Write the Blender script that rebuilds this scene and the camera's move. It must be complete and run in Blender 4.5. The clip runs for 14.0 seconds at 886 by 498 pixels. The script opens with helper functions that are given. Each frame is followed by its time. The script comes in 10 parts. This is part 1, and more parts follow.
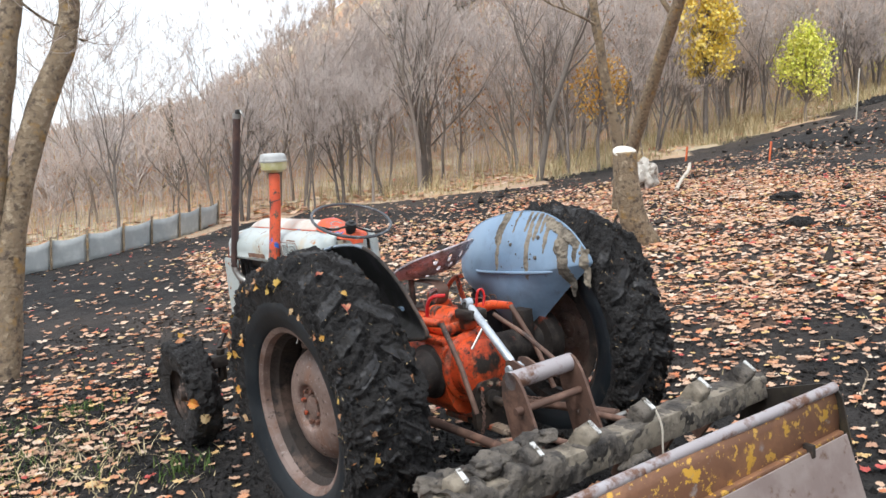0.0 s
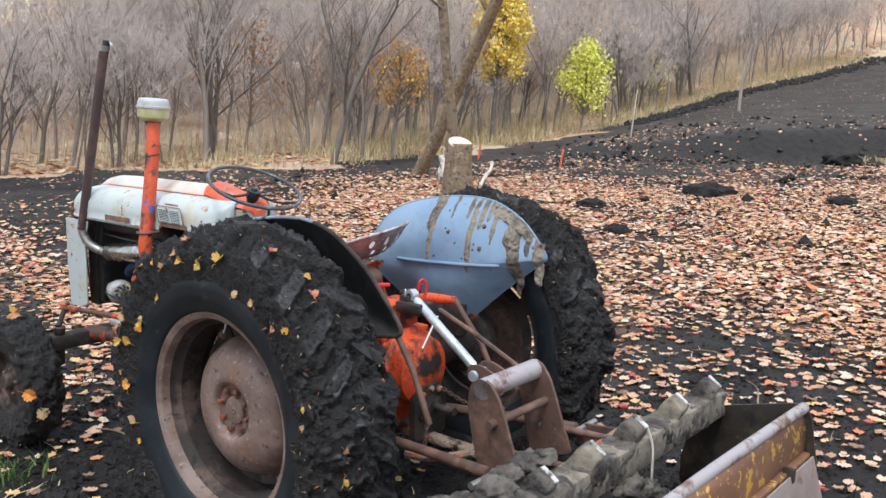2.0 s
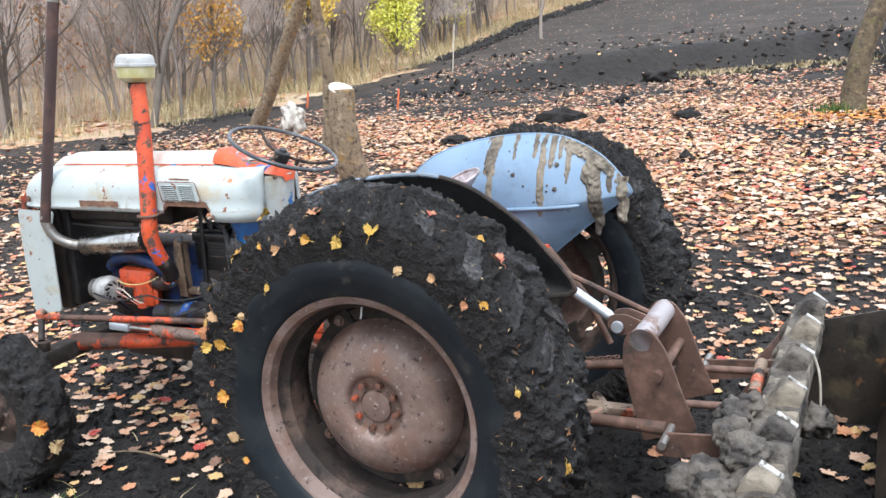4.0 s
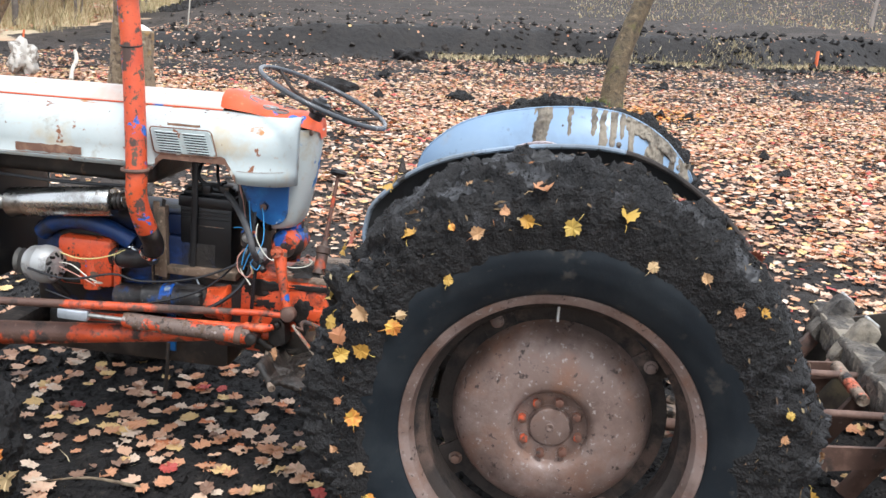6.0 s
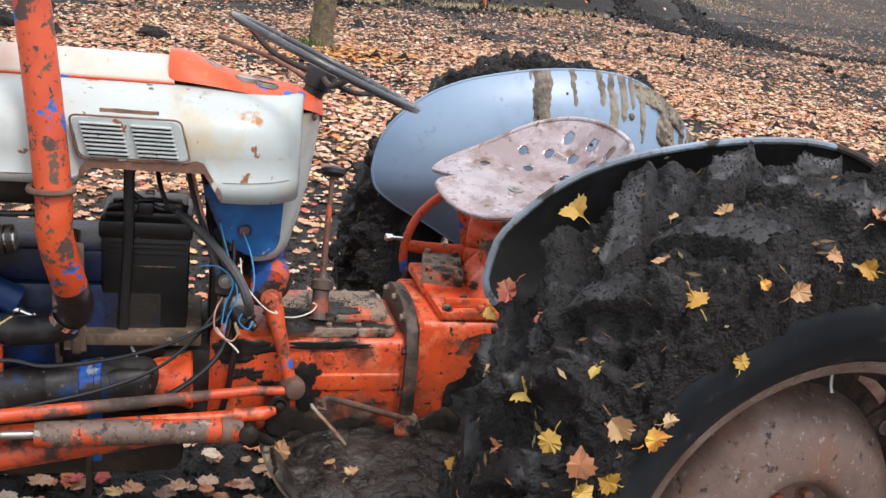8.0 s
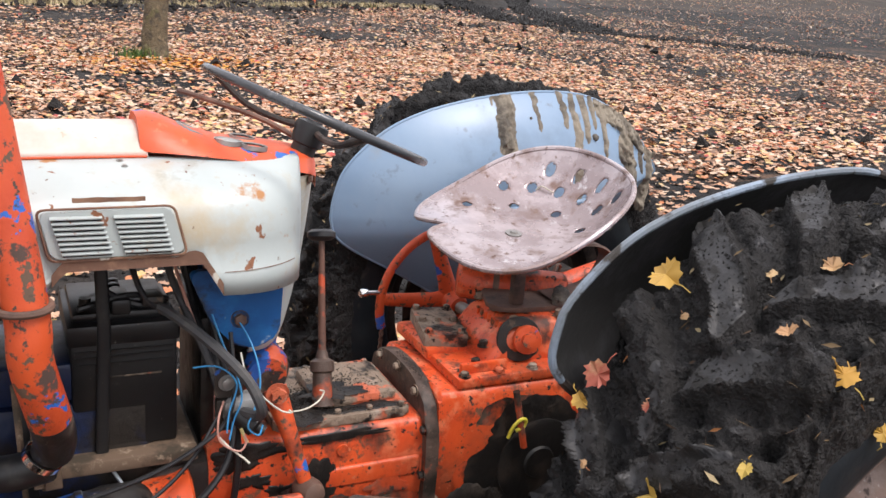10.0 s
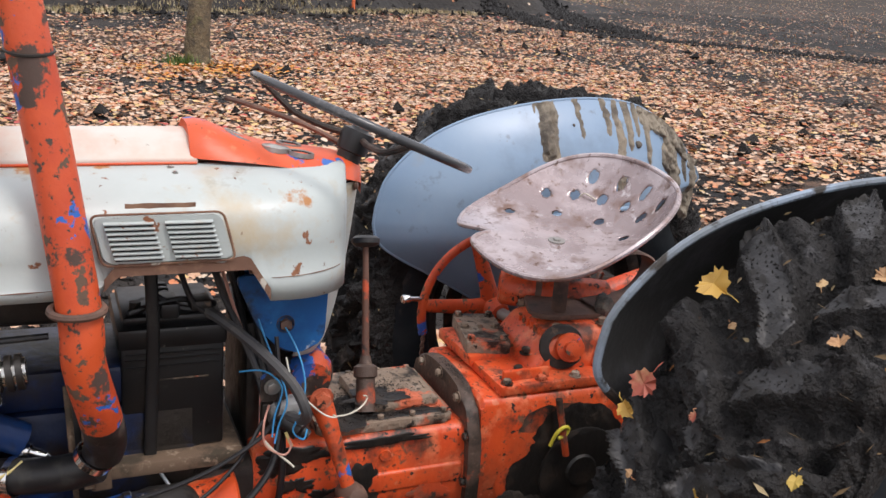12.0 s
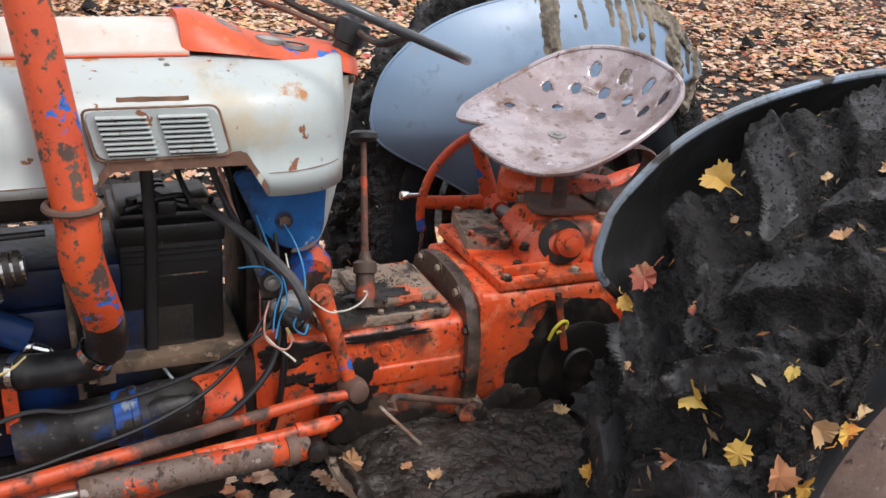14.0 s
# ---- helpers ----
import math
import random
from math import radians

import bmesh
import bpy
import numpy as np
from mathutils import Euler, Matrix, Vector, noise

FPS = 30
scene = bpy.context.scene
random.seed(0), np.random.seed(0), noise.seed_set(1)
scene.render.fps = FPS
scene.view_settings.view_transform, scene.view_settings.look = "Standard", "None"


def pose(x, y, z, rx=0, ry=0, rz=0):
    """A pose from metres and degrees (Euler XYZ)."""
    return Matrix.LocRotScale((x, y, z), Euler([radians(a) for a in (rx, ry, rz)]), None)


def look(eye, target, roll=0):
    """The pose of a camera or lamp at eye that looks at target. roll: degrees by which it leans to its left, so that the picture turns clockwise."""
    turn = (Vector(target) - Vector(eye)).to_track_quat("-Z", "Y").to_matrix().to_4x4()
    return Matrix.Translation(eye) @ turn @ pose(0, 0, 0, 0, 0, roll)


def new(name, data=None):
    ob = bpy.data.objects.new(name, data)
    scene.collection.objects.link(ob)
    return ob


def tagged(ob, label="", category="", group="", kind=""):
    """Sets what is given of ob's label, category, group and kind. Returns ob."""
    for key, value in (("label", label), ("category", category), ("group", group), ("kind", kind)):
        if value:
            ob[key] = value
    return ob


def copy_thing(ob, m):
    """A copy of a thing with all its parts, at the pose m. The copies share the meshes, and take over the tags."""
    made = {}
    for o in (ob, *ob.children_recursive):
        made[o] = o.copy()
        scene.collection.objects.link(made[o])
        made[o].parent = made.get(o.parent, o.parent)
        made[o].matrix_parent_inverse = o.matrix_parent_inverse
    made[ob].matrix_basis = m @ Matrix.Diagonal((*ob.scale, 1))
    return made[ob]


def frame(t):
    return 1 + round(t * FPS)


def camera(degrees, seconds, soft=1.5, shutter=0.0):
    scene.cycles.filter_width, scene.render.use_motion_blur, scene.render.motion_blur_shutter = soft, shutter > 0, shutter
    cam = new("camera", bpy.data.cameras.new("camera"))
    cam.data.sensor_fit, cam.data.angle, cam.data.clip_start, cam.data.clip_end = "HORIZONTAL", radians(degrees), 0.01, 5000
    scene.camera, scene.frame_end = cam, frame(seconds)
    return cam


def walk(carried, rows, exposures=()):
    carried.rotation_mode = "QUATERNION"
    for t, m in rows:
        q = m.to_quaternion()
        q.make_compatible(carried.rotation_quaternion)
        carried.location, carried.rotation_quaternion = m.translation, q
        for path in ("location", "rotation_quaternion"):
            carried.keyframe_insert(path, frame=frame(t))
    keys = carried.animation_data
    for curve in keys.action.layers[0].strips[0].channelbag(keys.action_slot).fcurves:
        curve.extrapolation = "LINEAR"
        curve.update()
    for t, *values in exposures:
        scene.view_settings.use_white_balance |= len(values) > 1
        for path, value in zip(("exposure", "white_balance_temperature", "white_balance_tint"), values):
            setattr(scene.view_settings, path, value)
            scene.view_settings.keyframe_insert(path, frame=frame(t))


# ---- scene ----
cam = camera(52.4, 14.0)
PATH = [
    (0, (-2.68, -3.64, 1.409), (-1.523, -2.011, 1.307), -0.1),
    (0.5, (-2.782, -3.524, 1.362), (-1.612, -1.906, 1.254), 2.9),
    (1, (-2.791, -3.237, 1.312), (-1.481, -1.733, 1.175), 4.4),
    (1.5, (-2.82, -2.947, 1.356), (-1.375, -1.571, 1.22), 4.7),
    (2, (-2.93, -2.643, 1.337), (-1.381, -1.382, 1.228), 5.3),
    (2.5, (-3.067, -2.388, 1.331), (-1.463, -1.202, 1.182), 4.3),
    (3, (-3.129, -2.07, 1.269), (-1.467, -0.979, 1.061), 1.3),
    (3.2, (-3.149, -1.942, 1.286), (-1.45, -0.905, 1.083), 0.8),
    (5.3, (-3.273, -0.539, 1.22), (-1.374, 0.028, 0.949), 2.6),
    (5.5, (-3.231, -0.376, 1.186), (-1.293, 0.053, 0.94), 5.1),
    (6, (-3.113, 0.038, 1.217), (-1.142, 0.267, 0.968), 4.4),
    (6.5, (-2.83, 0.345, 1.192), (-0.846, 0.381, 0.945), 3.1),
    (7, (-2.563, 0.637, 1.224), (-0.586, 0.604, 0.919), 2.3),
    (7.5, (-2.361, 0.937, 1.257), (-0.432, 0.54, 0.906), 3.9),
    (7.7, (-2.296, 1.008, 1.253), (-0.38, 0.546, 0.913), 4.1),
    (9.8, (-1.837, 1.361, 1.348), (-0.064, 0.51, 0.984), 0.4),
    (10, (-1.84, 1.366, 1.352), (-0.066, 0.507, 1.016), 0.3),
    (10.5, (-1.847, 1.377, 1.356), (-0.054, 0.546, 1.043), 0.1),
    (11, (-1.844, 1.38, 1.356), (-0.045, 0.57, 1.029), 0.6),
    (11.5, (-1.84, 1.376, 1.353), (-0.045, 0.561, 1.015), 0.8),
    (12, (-1.838, 1.381, 1.355), (-0.028, 0.595, 1.031), 0.3),
    (12.5, (-1.834, 1.379, 1.354), (-0.042, 0.566, 1.001), 0.3),
    (13, (-1.824, 1.372, 1.351), (-0.059, 0.564, 0.869), 0.2),
    (13.5, (-1.819, 1.372, 1.348), (-0.059, 0.606, 0.784), 0.5),
    (14, (-1.823, 1.378, 1.345), (-0.06, 0.606, 0.802), 0.1),
]
walk(cam, [(t, look(eye, target, roll)) for t, eye, target, roll in PATH],
     exposures=[(0, 0.50, 6250, 8), (0.5, -0.08, 6250, 8), (1.0, 0.12, 6100, 8), (1.5, 0.36, 6000, 8), (2.0, 0.48, 6000, 8), (2.5, 0.60, 6000, 8), (3.2, 0.80, 5980, 8), (5.4, 0.94, 6000, 8), (6.5, 0.66, 6150, 9),
                (7.5, 0.54, 6350, 11), (9.9, 0.57, 6600, 14), (10.5, 0.38, 6600, 14), (11, 0.23, 6600, 14), (12.5, 0.31, 6600, 14), (14, 0.33, 6450, 12)])

# ---- light: bright overcast afternoon, soft sun from behind and left of the tractor ----
SUN_AZ, SUN_EL = 245.0, 55.0
world = bpy.data.worlds.new("overcast_sky")
scene.world = world
world.use_nodes = True
wn, wl = world.node_tree.nodes, world.node_tree.links
sky = wn.new("ShaderNodeTexSky")
sky.sky_type, sky.sun_disc = "NISHITA", False
sky.sun_elevation, sky.sun_rotation = radians(SUN_EL), radians(SUN_AZ)
sky.air_density, sky.dust_density, sky.ozone_density = 1.0, 3.0, 1.0
cloud = wn.new("ShaderNodeMixRGB")
cloud.inputs[0].default_value = 0.72
cloud.inputs[2].default_value = (9.6, 9.7, 10.0, 1)
wl.new(sky.outputs[0], cloud.inputs[1])
wl.new(cloud.outputs[0], wn["Background"].inputs[0])
wn["Background"].inputs[1].default_value = 0.12
sun = new("sun", bpy.data.lights.new("sun", "SUN"))
sun.data.energy, sun.data.angle, sun.data.color = 1.5, radians(14), (1.0, 0.96, 0.92)
sa, se = radians(SUN_AZ), radians(SUN_EL)
sun.matrix_world = look((30 * math.sin(sa), 30 * math.cos(sa), 30 * math.tan(se)), (0, 0, 0))
scene.view_settings.exposure = 0.0

# ---- small mesh and material helpers ----
CX = 0.06                                   # tractor's centre line
LEAN = pose(0, 0, 0, 0, -8, 0) @ pose(0, 0, 0, 1.0, 0, 0)   # the tractor stands across the slope


def vnoise(p):
    """Smooth value noise in 0..1 for an (n, 3) array."""
    i = np.floor(p).astype(np.int64)
    f = p - i
    u = f * f * (3 - 2 * f)

    def h(dx, dy, dz):
        k = ((i[:, 0] + dx) * 73856093) ^ ((i[:, 1] + dy) * 19349663) ^ ((i[:, 2] + dz) * 83492791)
        k = (k ^ (k >> 13)) * 1274126177 & 0x7FFFFFFF
        return ((k ^ (k >> 16)) & 0xFFFF) / 65535.0

    x0 = h(0, 0, 0) * (1 - u[:, 0]) + h(1, 0, 0) * u[:, 0]
    x1 = h(0, 1, 0) * (1 - u[:, 0]) + h(1, 1, 0) * u[:, 0]
    x2 = h(0, 0, 1) * (1 - u[:, 0]) + h(1, 0, 1) * u[:, 0]
    x3 = h(0, 1, 1) * (1 - u[:, 0]) + h(1, 1, 1) * u[:, 0]
    y0, y1 = x0 * (1 - u[:, 1]) + x1 * u[:, 1], x2 * (1 - u[:, 1]) + x3 * u[:, 1]
    return y0 * (1 - u[:, 2]) + y1 * u[:, 2]


def fbm(p, octaves=4, gain=0.5):
    out, amp, total = np.zeros(len(p)), 1.0, 0.0
    for k in range(octaves):
        out += amp * vnoise(p * 2.03**k + 17.3 * k)
        total += amp
        amp *= gain
    return out / total


def grid_mesh(name, verts, faces, materials, smooth=True, sharp=None, index=None):
    """A mesh from arrays: faces all of one size."""
    verts, faces = np.asarray(verts, np.float32), np.asarray(faces, np.int32)
    me = bpy.data.meshes.new(name)
    n, k = faces.shape
    me.vertices.add(len(verts))
    me.vertices.foreach_set("co", verts.ravel())
    me.loops.add(n * k)
    me.loops.foreach_set("vertex_index", faces.ravel())
    me.polygons.add(n)
    me.polygons.foreach_set("loop_start", np.arange(0, n * k, k, dtype=np.int32))
    me.polygons.foreach_set("use_smooth", np.full(n, smooth))
    if index is not None:
        me.polygons.foreach_set("material_index", np.asarray(index, np.int32))
    me.update(calc_edges=True)
    me.validate()
    for m in materials if isinstance(materials, (list, tuple)) else [materials]:
        me.materials.append(m)
    return me


def finish(name, bm, material, sharp=40):
    me = bpy.data.meshes.new(name)
    bmesh.ops.recalc_face_normals(bm, faces=bm.faces)
    bm.to_mesh(me)
    bm.free()
    me.polygons.foreach_set("use_smooth", np.full(len(me.polygons), True))
    me.set_sharp_from_angle(angle=radians(sharp))
    me.materials.append(material)
    return me


def part(name, bm, material, parent, label="", sharp=40):
    """One mesh object under a thing or part; bm is a bmesh or a finished mesh."""
    me = bm if isinstance(bm, bpy.types.Mesh) else finish(name, bm, material, sharp)
    ob = new(name, me)
    ob.parent = parent
    if label:
        tagged(ob, label)
    return ob


def thing(name, bm, material, label, category, group="", kind="", m=None, sharp=40):
    me = bm if isinstance(bm, bpy.types.Mesh) else finish(name, bm, material, sharp)
    ob = new(name, me)
    if m is not None:
        ob.matrix_world = m
    return tagged(ob, label, category, group, kind)


def frames(points):
    """Turning frames along a line of points, with little twist."""
    pts = [Vector(p) for p in points]
    out, side = [], None
    for k, p in enumerate(pts):
        d = (pts[min(k + 1, len(pts) - 1)] - pts[max(k - 1, 0)]).normalized()
        if side is None:
            side = d.orthogonal().normalized()
        side = (side - d * side.dot(d)).normalized()
        out.append((p, side, d.cross(side)))
    return out


def smooth_line(points, steps=6):
    """A rounded line through the points."""
    p = [Vector(q) for q in points]
    out = []
    for k in range(len(p) - 1):
        a, b, c, d = p[max(k - 1, 0)], p[k], p[k + 1], p[min(k + 2, len(p) - 1)]
        for s in range(steps):
            t = s / steps
            out.append(0.5 * ((2 * b) + (c - a) * t + (2 * a - 5 * b + 4 * c - d) * t * t + (3 * b - a - 3 * c + d) * t**3))
    out.append(p[-1])
    return out


def tube(points, radius, seg=10, bm=None, caps=True):
    """A tube along points; radius is one number or one for each point."""
    bm = bm or bmesh.new()
    rs = [float(r) for r in radius] if isinstance(radius, (list, tuple)) else [float(radius)] * len(points)
    rings = []
    for (p, a, b), r in zip(frames(points), rs):
        rings.append([bm.verts.new(p + r * (math.cos(2 * math.pi * k / seg) * a + math.sin(2 * math.pi * k / seg) * b)) for k in range(seg)])
    for r0, r1 in zip(rings, rings[1:]):
        for k in range(seg):
            bm.faces.new((r0[k], r0[(k + 1) % seg], r1[(k + 1) % seg], r1[k]))
    if caps:
        bm.faces.new(rings[0][::-1])
        bm.faces.new(rings[-1])
    return bm


def lathe(profile, at, axis, seg=48, bm=None, start=0.0, end=360.0):
    """Turns (distance along the axis, radius) pairs round the axis through at."""
    bm = bm or bmesh.new()
    rot = Vector((0, 0, 1)).rotation_difference(Vector(axis).normalized()).to_matrix()
    full = end - start >= 360
    n = seg if full else seg + 1
    rings = []
    for h, r in profile:
        ring = []
        for k in range(n):
            a = radians(start + (end - start) * k / seg)
            ring.append(bm.verts.new(Vector(at) + rot @ Vector((max(r, 1e-4) * math.cos(a), max(r, 1e-4) * math.sin(a), h))))
        rings.append(ring)
    for r0, r1 in zip(rings, rings[1:]):
        for k in range(seg):
            bm.faces.new((r0[k], r0[(k + 1) % n], r1[(k + 1) % n], r1[k]))
    return bm


def block(lo, hi, bevel=0.006, bm=None, m=None, segments=2):
    """A box with worn edges."""
    bm = bm or bmesh.new()
    made = bmesh.ops.create_cube(bm, size=1)["verts"]
    for v in made:
        v.co = Vector([(lo[k] + hi[k]) / 2 + v.co[k] * (hi[k] - lo[k]) for k in range(3)])
    if bevel:
        edges = list({e for v in made for e in v.link_edges})
        got = bmesh.ops.bevel(bm, geom=edges, offset=bevel, segments=segments, affect="EDGES", profile=0.5)
        made = list({v for f in got["faces"] for v in f.verts} | {v for v in made if v.is_valid})
    if m is not None:
        bmesh.ops.transform(bm, matrix=m, verts=made)
    return bm


def plate(outline, axis, at, thick, bevel=0.002, bm=None):
    """A flat plate: a closed outline in the plane across the axis (x: y, z; y: x, z; z: x, y), from at to at + thick."""
    bm = bm or bmesh.new()
    k = "xyz".index(axis)

    def put(p, h):
        c = list(p)
        c.insert(k, h)
        return bm.verts.new(c)

    a, b = [put(p, at) for p in outline], [put(p, at + thick) for p in outline]
    faces = [bm.faces.new(a), bm.faces.new(b[::-1])]
    for i in range(len(a)):
        j = (i + 1) % len(a)
        faces.append(bm.faces.new((a[i], b[i], b[j], a[j])))
    if bevel:
        edges = [e for f in faces[:2] for e in f.edges]
        bmesh.ops.bevel(bm, geom=edges, offset=bevel, segments=1, affect="EDGES")
    return bm


def rounded(points, radius, steps=4):
    """A closed outline with its corners rounded."""
    out, n = [], len(points)
    for k in range(n):
        p, a, b = Vector(points[k]), Vector(points[k - 1]), Vector(points[(k + 1) % n])
        r = min(radius, (a - p).length * 0.45, (b - p).length * 0.45)
        s, e = p + (a - p).normalized() * r, p + (b - p).normalized() * r
        for i in range(steps + 1):
            t = i / steps
            out.append(tuple((1 - t) ** 2 * s + 2 * t * (1 - t) * p + t * t * e))
    return out


def hexbolt(at, axis, r=0.009, h=0.008, bm=None):
    bm = bm or bmesh.new()
    lathe([(0, 0), (0, r * 1.45), (0.002, r * 1.45), (0.002, r * 1.4)], at, axis, 16, bm)
    lathe([(0.002, r), (h, r), (h + 0.001, r * 0.8), (h + 0.001, 0)], at, axis, 6, bm)
    return bm

# ---- materials ----
def material(name, base, rough=0.6, metal=0.0, layers=(), bump=(), spec=0.5, island=None, random=None, coat=0.0):
    """A principled surface. layers: (colour, scale, from, to, roughness, seed) patches of noise over the base, in turn;
    bump: (scale, strength, distance) of relief; island / random: a colour spread over the pieces of a mesh / over the objects."""
    m = bpy.data.materials.new(name)
    m.use_nodes = True
    n, l = m.node_tree.nodes, m.node_tree.links
    b = n["Principled BSDF"]
    b.inputs["Metallic"].default_value, b.inputs["Specular IOR Level"].default_value = metal, spec
    b.inputs["Coat Weight"].default_value = coat
    co = n.new("ShaderNodeTexCoord")
    colour, roughness = n.new("ShaderNodeRGB"), n.new("ShaderNodeValue")
    colour.outputs[0].default_value, roughness.outputs[0].default_value = (*base, 1), rough
    colour, roughness = colour.outputs[0], roughness.outputs[0]
    if island or random:
        src = n.new("ShaderNodeNewGeometry").outputs["Random Per Island"] if island else n.new("ShaderNodeObjectInfo").outputs["Random"]
        ramp = n.new("ShaderNodeValToRGB")
        stops = island or random
        ramp.color_ramp.interpolation = "CONSTANT" if island else "LINEAR"
        for k, (at, c) in enumerate(stops):
            e = ramp.color_ramp.elements[k] if k < 2 else ramp.color_ramp.elements.new(at)
            e.position, e.color = at, (*c, 1)
        l.new(src, ramp.inputs[0])
        colour = ramp.outputs[0]
    for c, scale, lo, hi, r, seed in layers:
        shift = n.new("ShaderNodeVectorMath")
        shift.inputs[1].default_value = (seed * 3.7, seed * 1.3, seed * 2.1)
        l.new(co.outputs["Object"], shift.inputs[0])
        tex = n.new("ShaderNodeTexNoise")
        tex.inputs["Scale"].default_value, tex.inputs["Detail"].default_value, tex.inputs["Roughness"].default_value = scale, 7, 0.62
        l.new(shift.outputs[0], tex.inputs["Vector"])
        step = n.new("ShaderNodeMapRange")
        step.inputs["From Min"].default_value, step.inputs["From Max"].default_value = lo, hi
        l.new(tex.outputs["Fac"], step.inputs["Value"])
        mix, mixr = n.new("ShaderNodeMixRGB"), n.new("ShaderNodeMixRGB")
        mix.inputs[2].default_value, mixr.inputs[2].default_value = (*c, 1), (r, r, r, 1)
        l.new(step.outputs[0], mix.inputs[0])
        l.new(colour, mix.inputs[1])
        l.new(step.outputs[0], mixr.inputs[0])
        l.new(roughness, mixr.inputs[1])
        colour, roughness = mix.outputs[0], mixr.outputs[0]
    l.new(colour, b.inputs["Base Color"])
    l.new(roughness, b.inputs["Roughness"])
    last = None
    for scale, strength, distance in bump:
        tex = n.new("ShaderNodeTexNoise")
        tex.inputs["Scale"].default_value, tex.inputs["Detail"].default_value = scale, 6
        l.new(co.outputs["Object"], tex.inputs["Vector"])
        bp = n.new("ShaderNodeBump")
        bp.inputs["Strength"].default_value, bp.inputs["Distance"].default_value = strength, distance
        l.new(tex.outputs["Fac"], bp.inputs["Height"])
        if last:
            l.new(last, bp.inputs["Normal"])
        last = bp.outputs[0]
    if last:
        l.new(last, b.inputs["Normal"])
    return m


GREASE, RUST, BROWN = (0.022, 0.017, 0.013), (0.17, 0.075, 0.04), (0.12, 0.075, 0.05)
M_ORANGE = material("worn_orange_paint", (0.72, 0.098, 0.024), 0.36, layers=[
    ((0.60, 0.068, 0.018), 6, 0.42, 0.62, 0.42, 1), ((0.74, 0.18, 0.08), 14, 0.56, 0.66, 0.42, 2), (RUST, 22, 0.60, 0.64, 0.8, 3),
    (GREASE, 5, 0.56, 0.64, 0.5, 4), ((0.09, 0.06, 0.045), 60, 0.59, 0.67, 0.8, 5), ((0.36, 0.075, 0.03), 2.6, 0.56, 0.74, 0.5, 6), ((0.020, 0.015, 0.012), 38, 0.615, 0.645, 0.7, 9), ((0.10, 0.035, 0.022), 11, 0.56, 0.68, 0.6, 10), ((0.66, 0.18, 0.09), 30, 0.64, 0.68, 0.5, 11)], bump=[(90, 0.3, 0.004), (14, 0.3, 0.01)])
M_ORANGE_FLECK = material("orange_paint_over_blue", (0.60, 0.085, 0.022), 0.42, layers=[
    ((0.50, 0.06, 0.018), 7, 0.42, 0.62, 0.5, 1), ((0.02, 0.10, 0.42), 15, 0.605, 0.615, 0.45, 7), (BROWN, 24, 0.585, 0.60, 0.8, 3), ((0.055, 0.036, 0.03), 11, 0.595, 0.62, 0.75, 8),
    ((0.07, 0.05, 0.04), 70, 0.59, 0.64, 0.85, 5)], bump=[(80, 0.3, 0.004)])
M_PIPE = material("orange_pipe_paint_over_blue", (0.60, 0.085, 0.022), 0.42, layers=[
    ((0.50, 0.06, 0.018), 7, 0.42, 0.62, 0.5, 1), ((0.02, 0.12, 0.46), 13, 0.595, 0.605, 0.45, 7), (BROWN, 24, 0.595, 0.61, 0.8, 3), ((0.075, 0.046, 0.036), 11, 0.60, 0.625, 0.75, 8),
    ((0.07, 0.05, 0.04), 70, 0.59, 0.64, 0.85, 5)], bump=[(80, 0.3, 0.004)])
M_DASH = material("orange_dash_paint", (0.68, 0.10, 0.028), 0.40, layers=[((0.60, 0.075, 0.02), 5, 0.42, 0.62, 0.45, 1), ((0.03, 0.13, 0.45), 6, 0.615, 0.63, 0.45, 7), ((0.20, 0.07, 0.04), 30, 0.63, 0.67, 0.7, 3), ((0.70, 0.20, 0.09), 12, 0.60, 0.68, 0.5, 4)], bump=[(80, 0.15, 0.003)])
M_ORANGE_BLUE = material("orange_paint_chipped_to_blue", (0.60, 0.085, 0.022), 0.42, layers=[((0.02, 0.13, 0.48), 13, 0.565, 0.58, 0.45, 7), (BROWN, 20, 0.57, 0.61, 0.8, 3), (GREASE, 8, 0.55, 0.66, 0.5, 4), ((0.07, 0.05, 0.04), 55, 0.60, 0.66, 0.85, 5)], bump=[(80, 0.2, 0.004)])
M_LEVER = material("rusty_lever", (0.13, 0.06, 0.04), 0.6, layers=[((0.48, 0.075, 0.025), 14, 0.53, 0.58, 0.5, 1), ((0.05, 0.035, 0.03), 40, 0.55, 0.65, 0.8, 2)])
M_FLANGE = material("brown_greasy_flange", (0.085, 0.055, 0.042), 0.6, layers=[((0.45, 0.075, 0.025), 9, 0.58, 0.66, 0.5, 1), (GREASE, 12, 0.48, 0.6, 0.5, 2), ((0.17, 0.12, 0.09), 40, 0.58, 0.68, 0.8, 3)], bump=[(70, 0.4, 0.006)])
M_OIL_SHADE = material("black_oil_and_shade", (0.009, 0.0075, 0.0065), 0.5, layers=[((0.03, 0.02, 0.014), 20, 0.5, 0.66, 0.7, 1)], bump=[(60, 0.5, 0.006)])
M_BATTERY = material("dusty_battery_plastic", (0.0062, 0.0064, 0.0072), 0.38, layers=[((0.013, 0.013, 0.014), 8, 0.5, 0.7, 0.55, 1), ((0.11, 0.105, 0.095), 75, 0.675, 0.70, 0.9, 2), ((0.05, 0.046, 0.04), 14, 0.66, 0.74, 0.8, 3)], bump=[(50, 0.1, 0.002)])
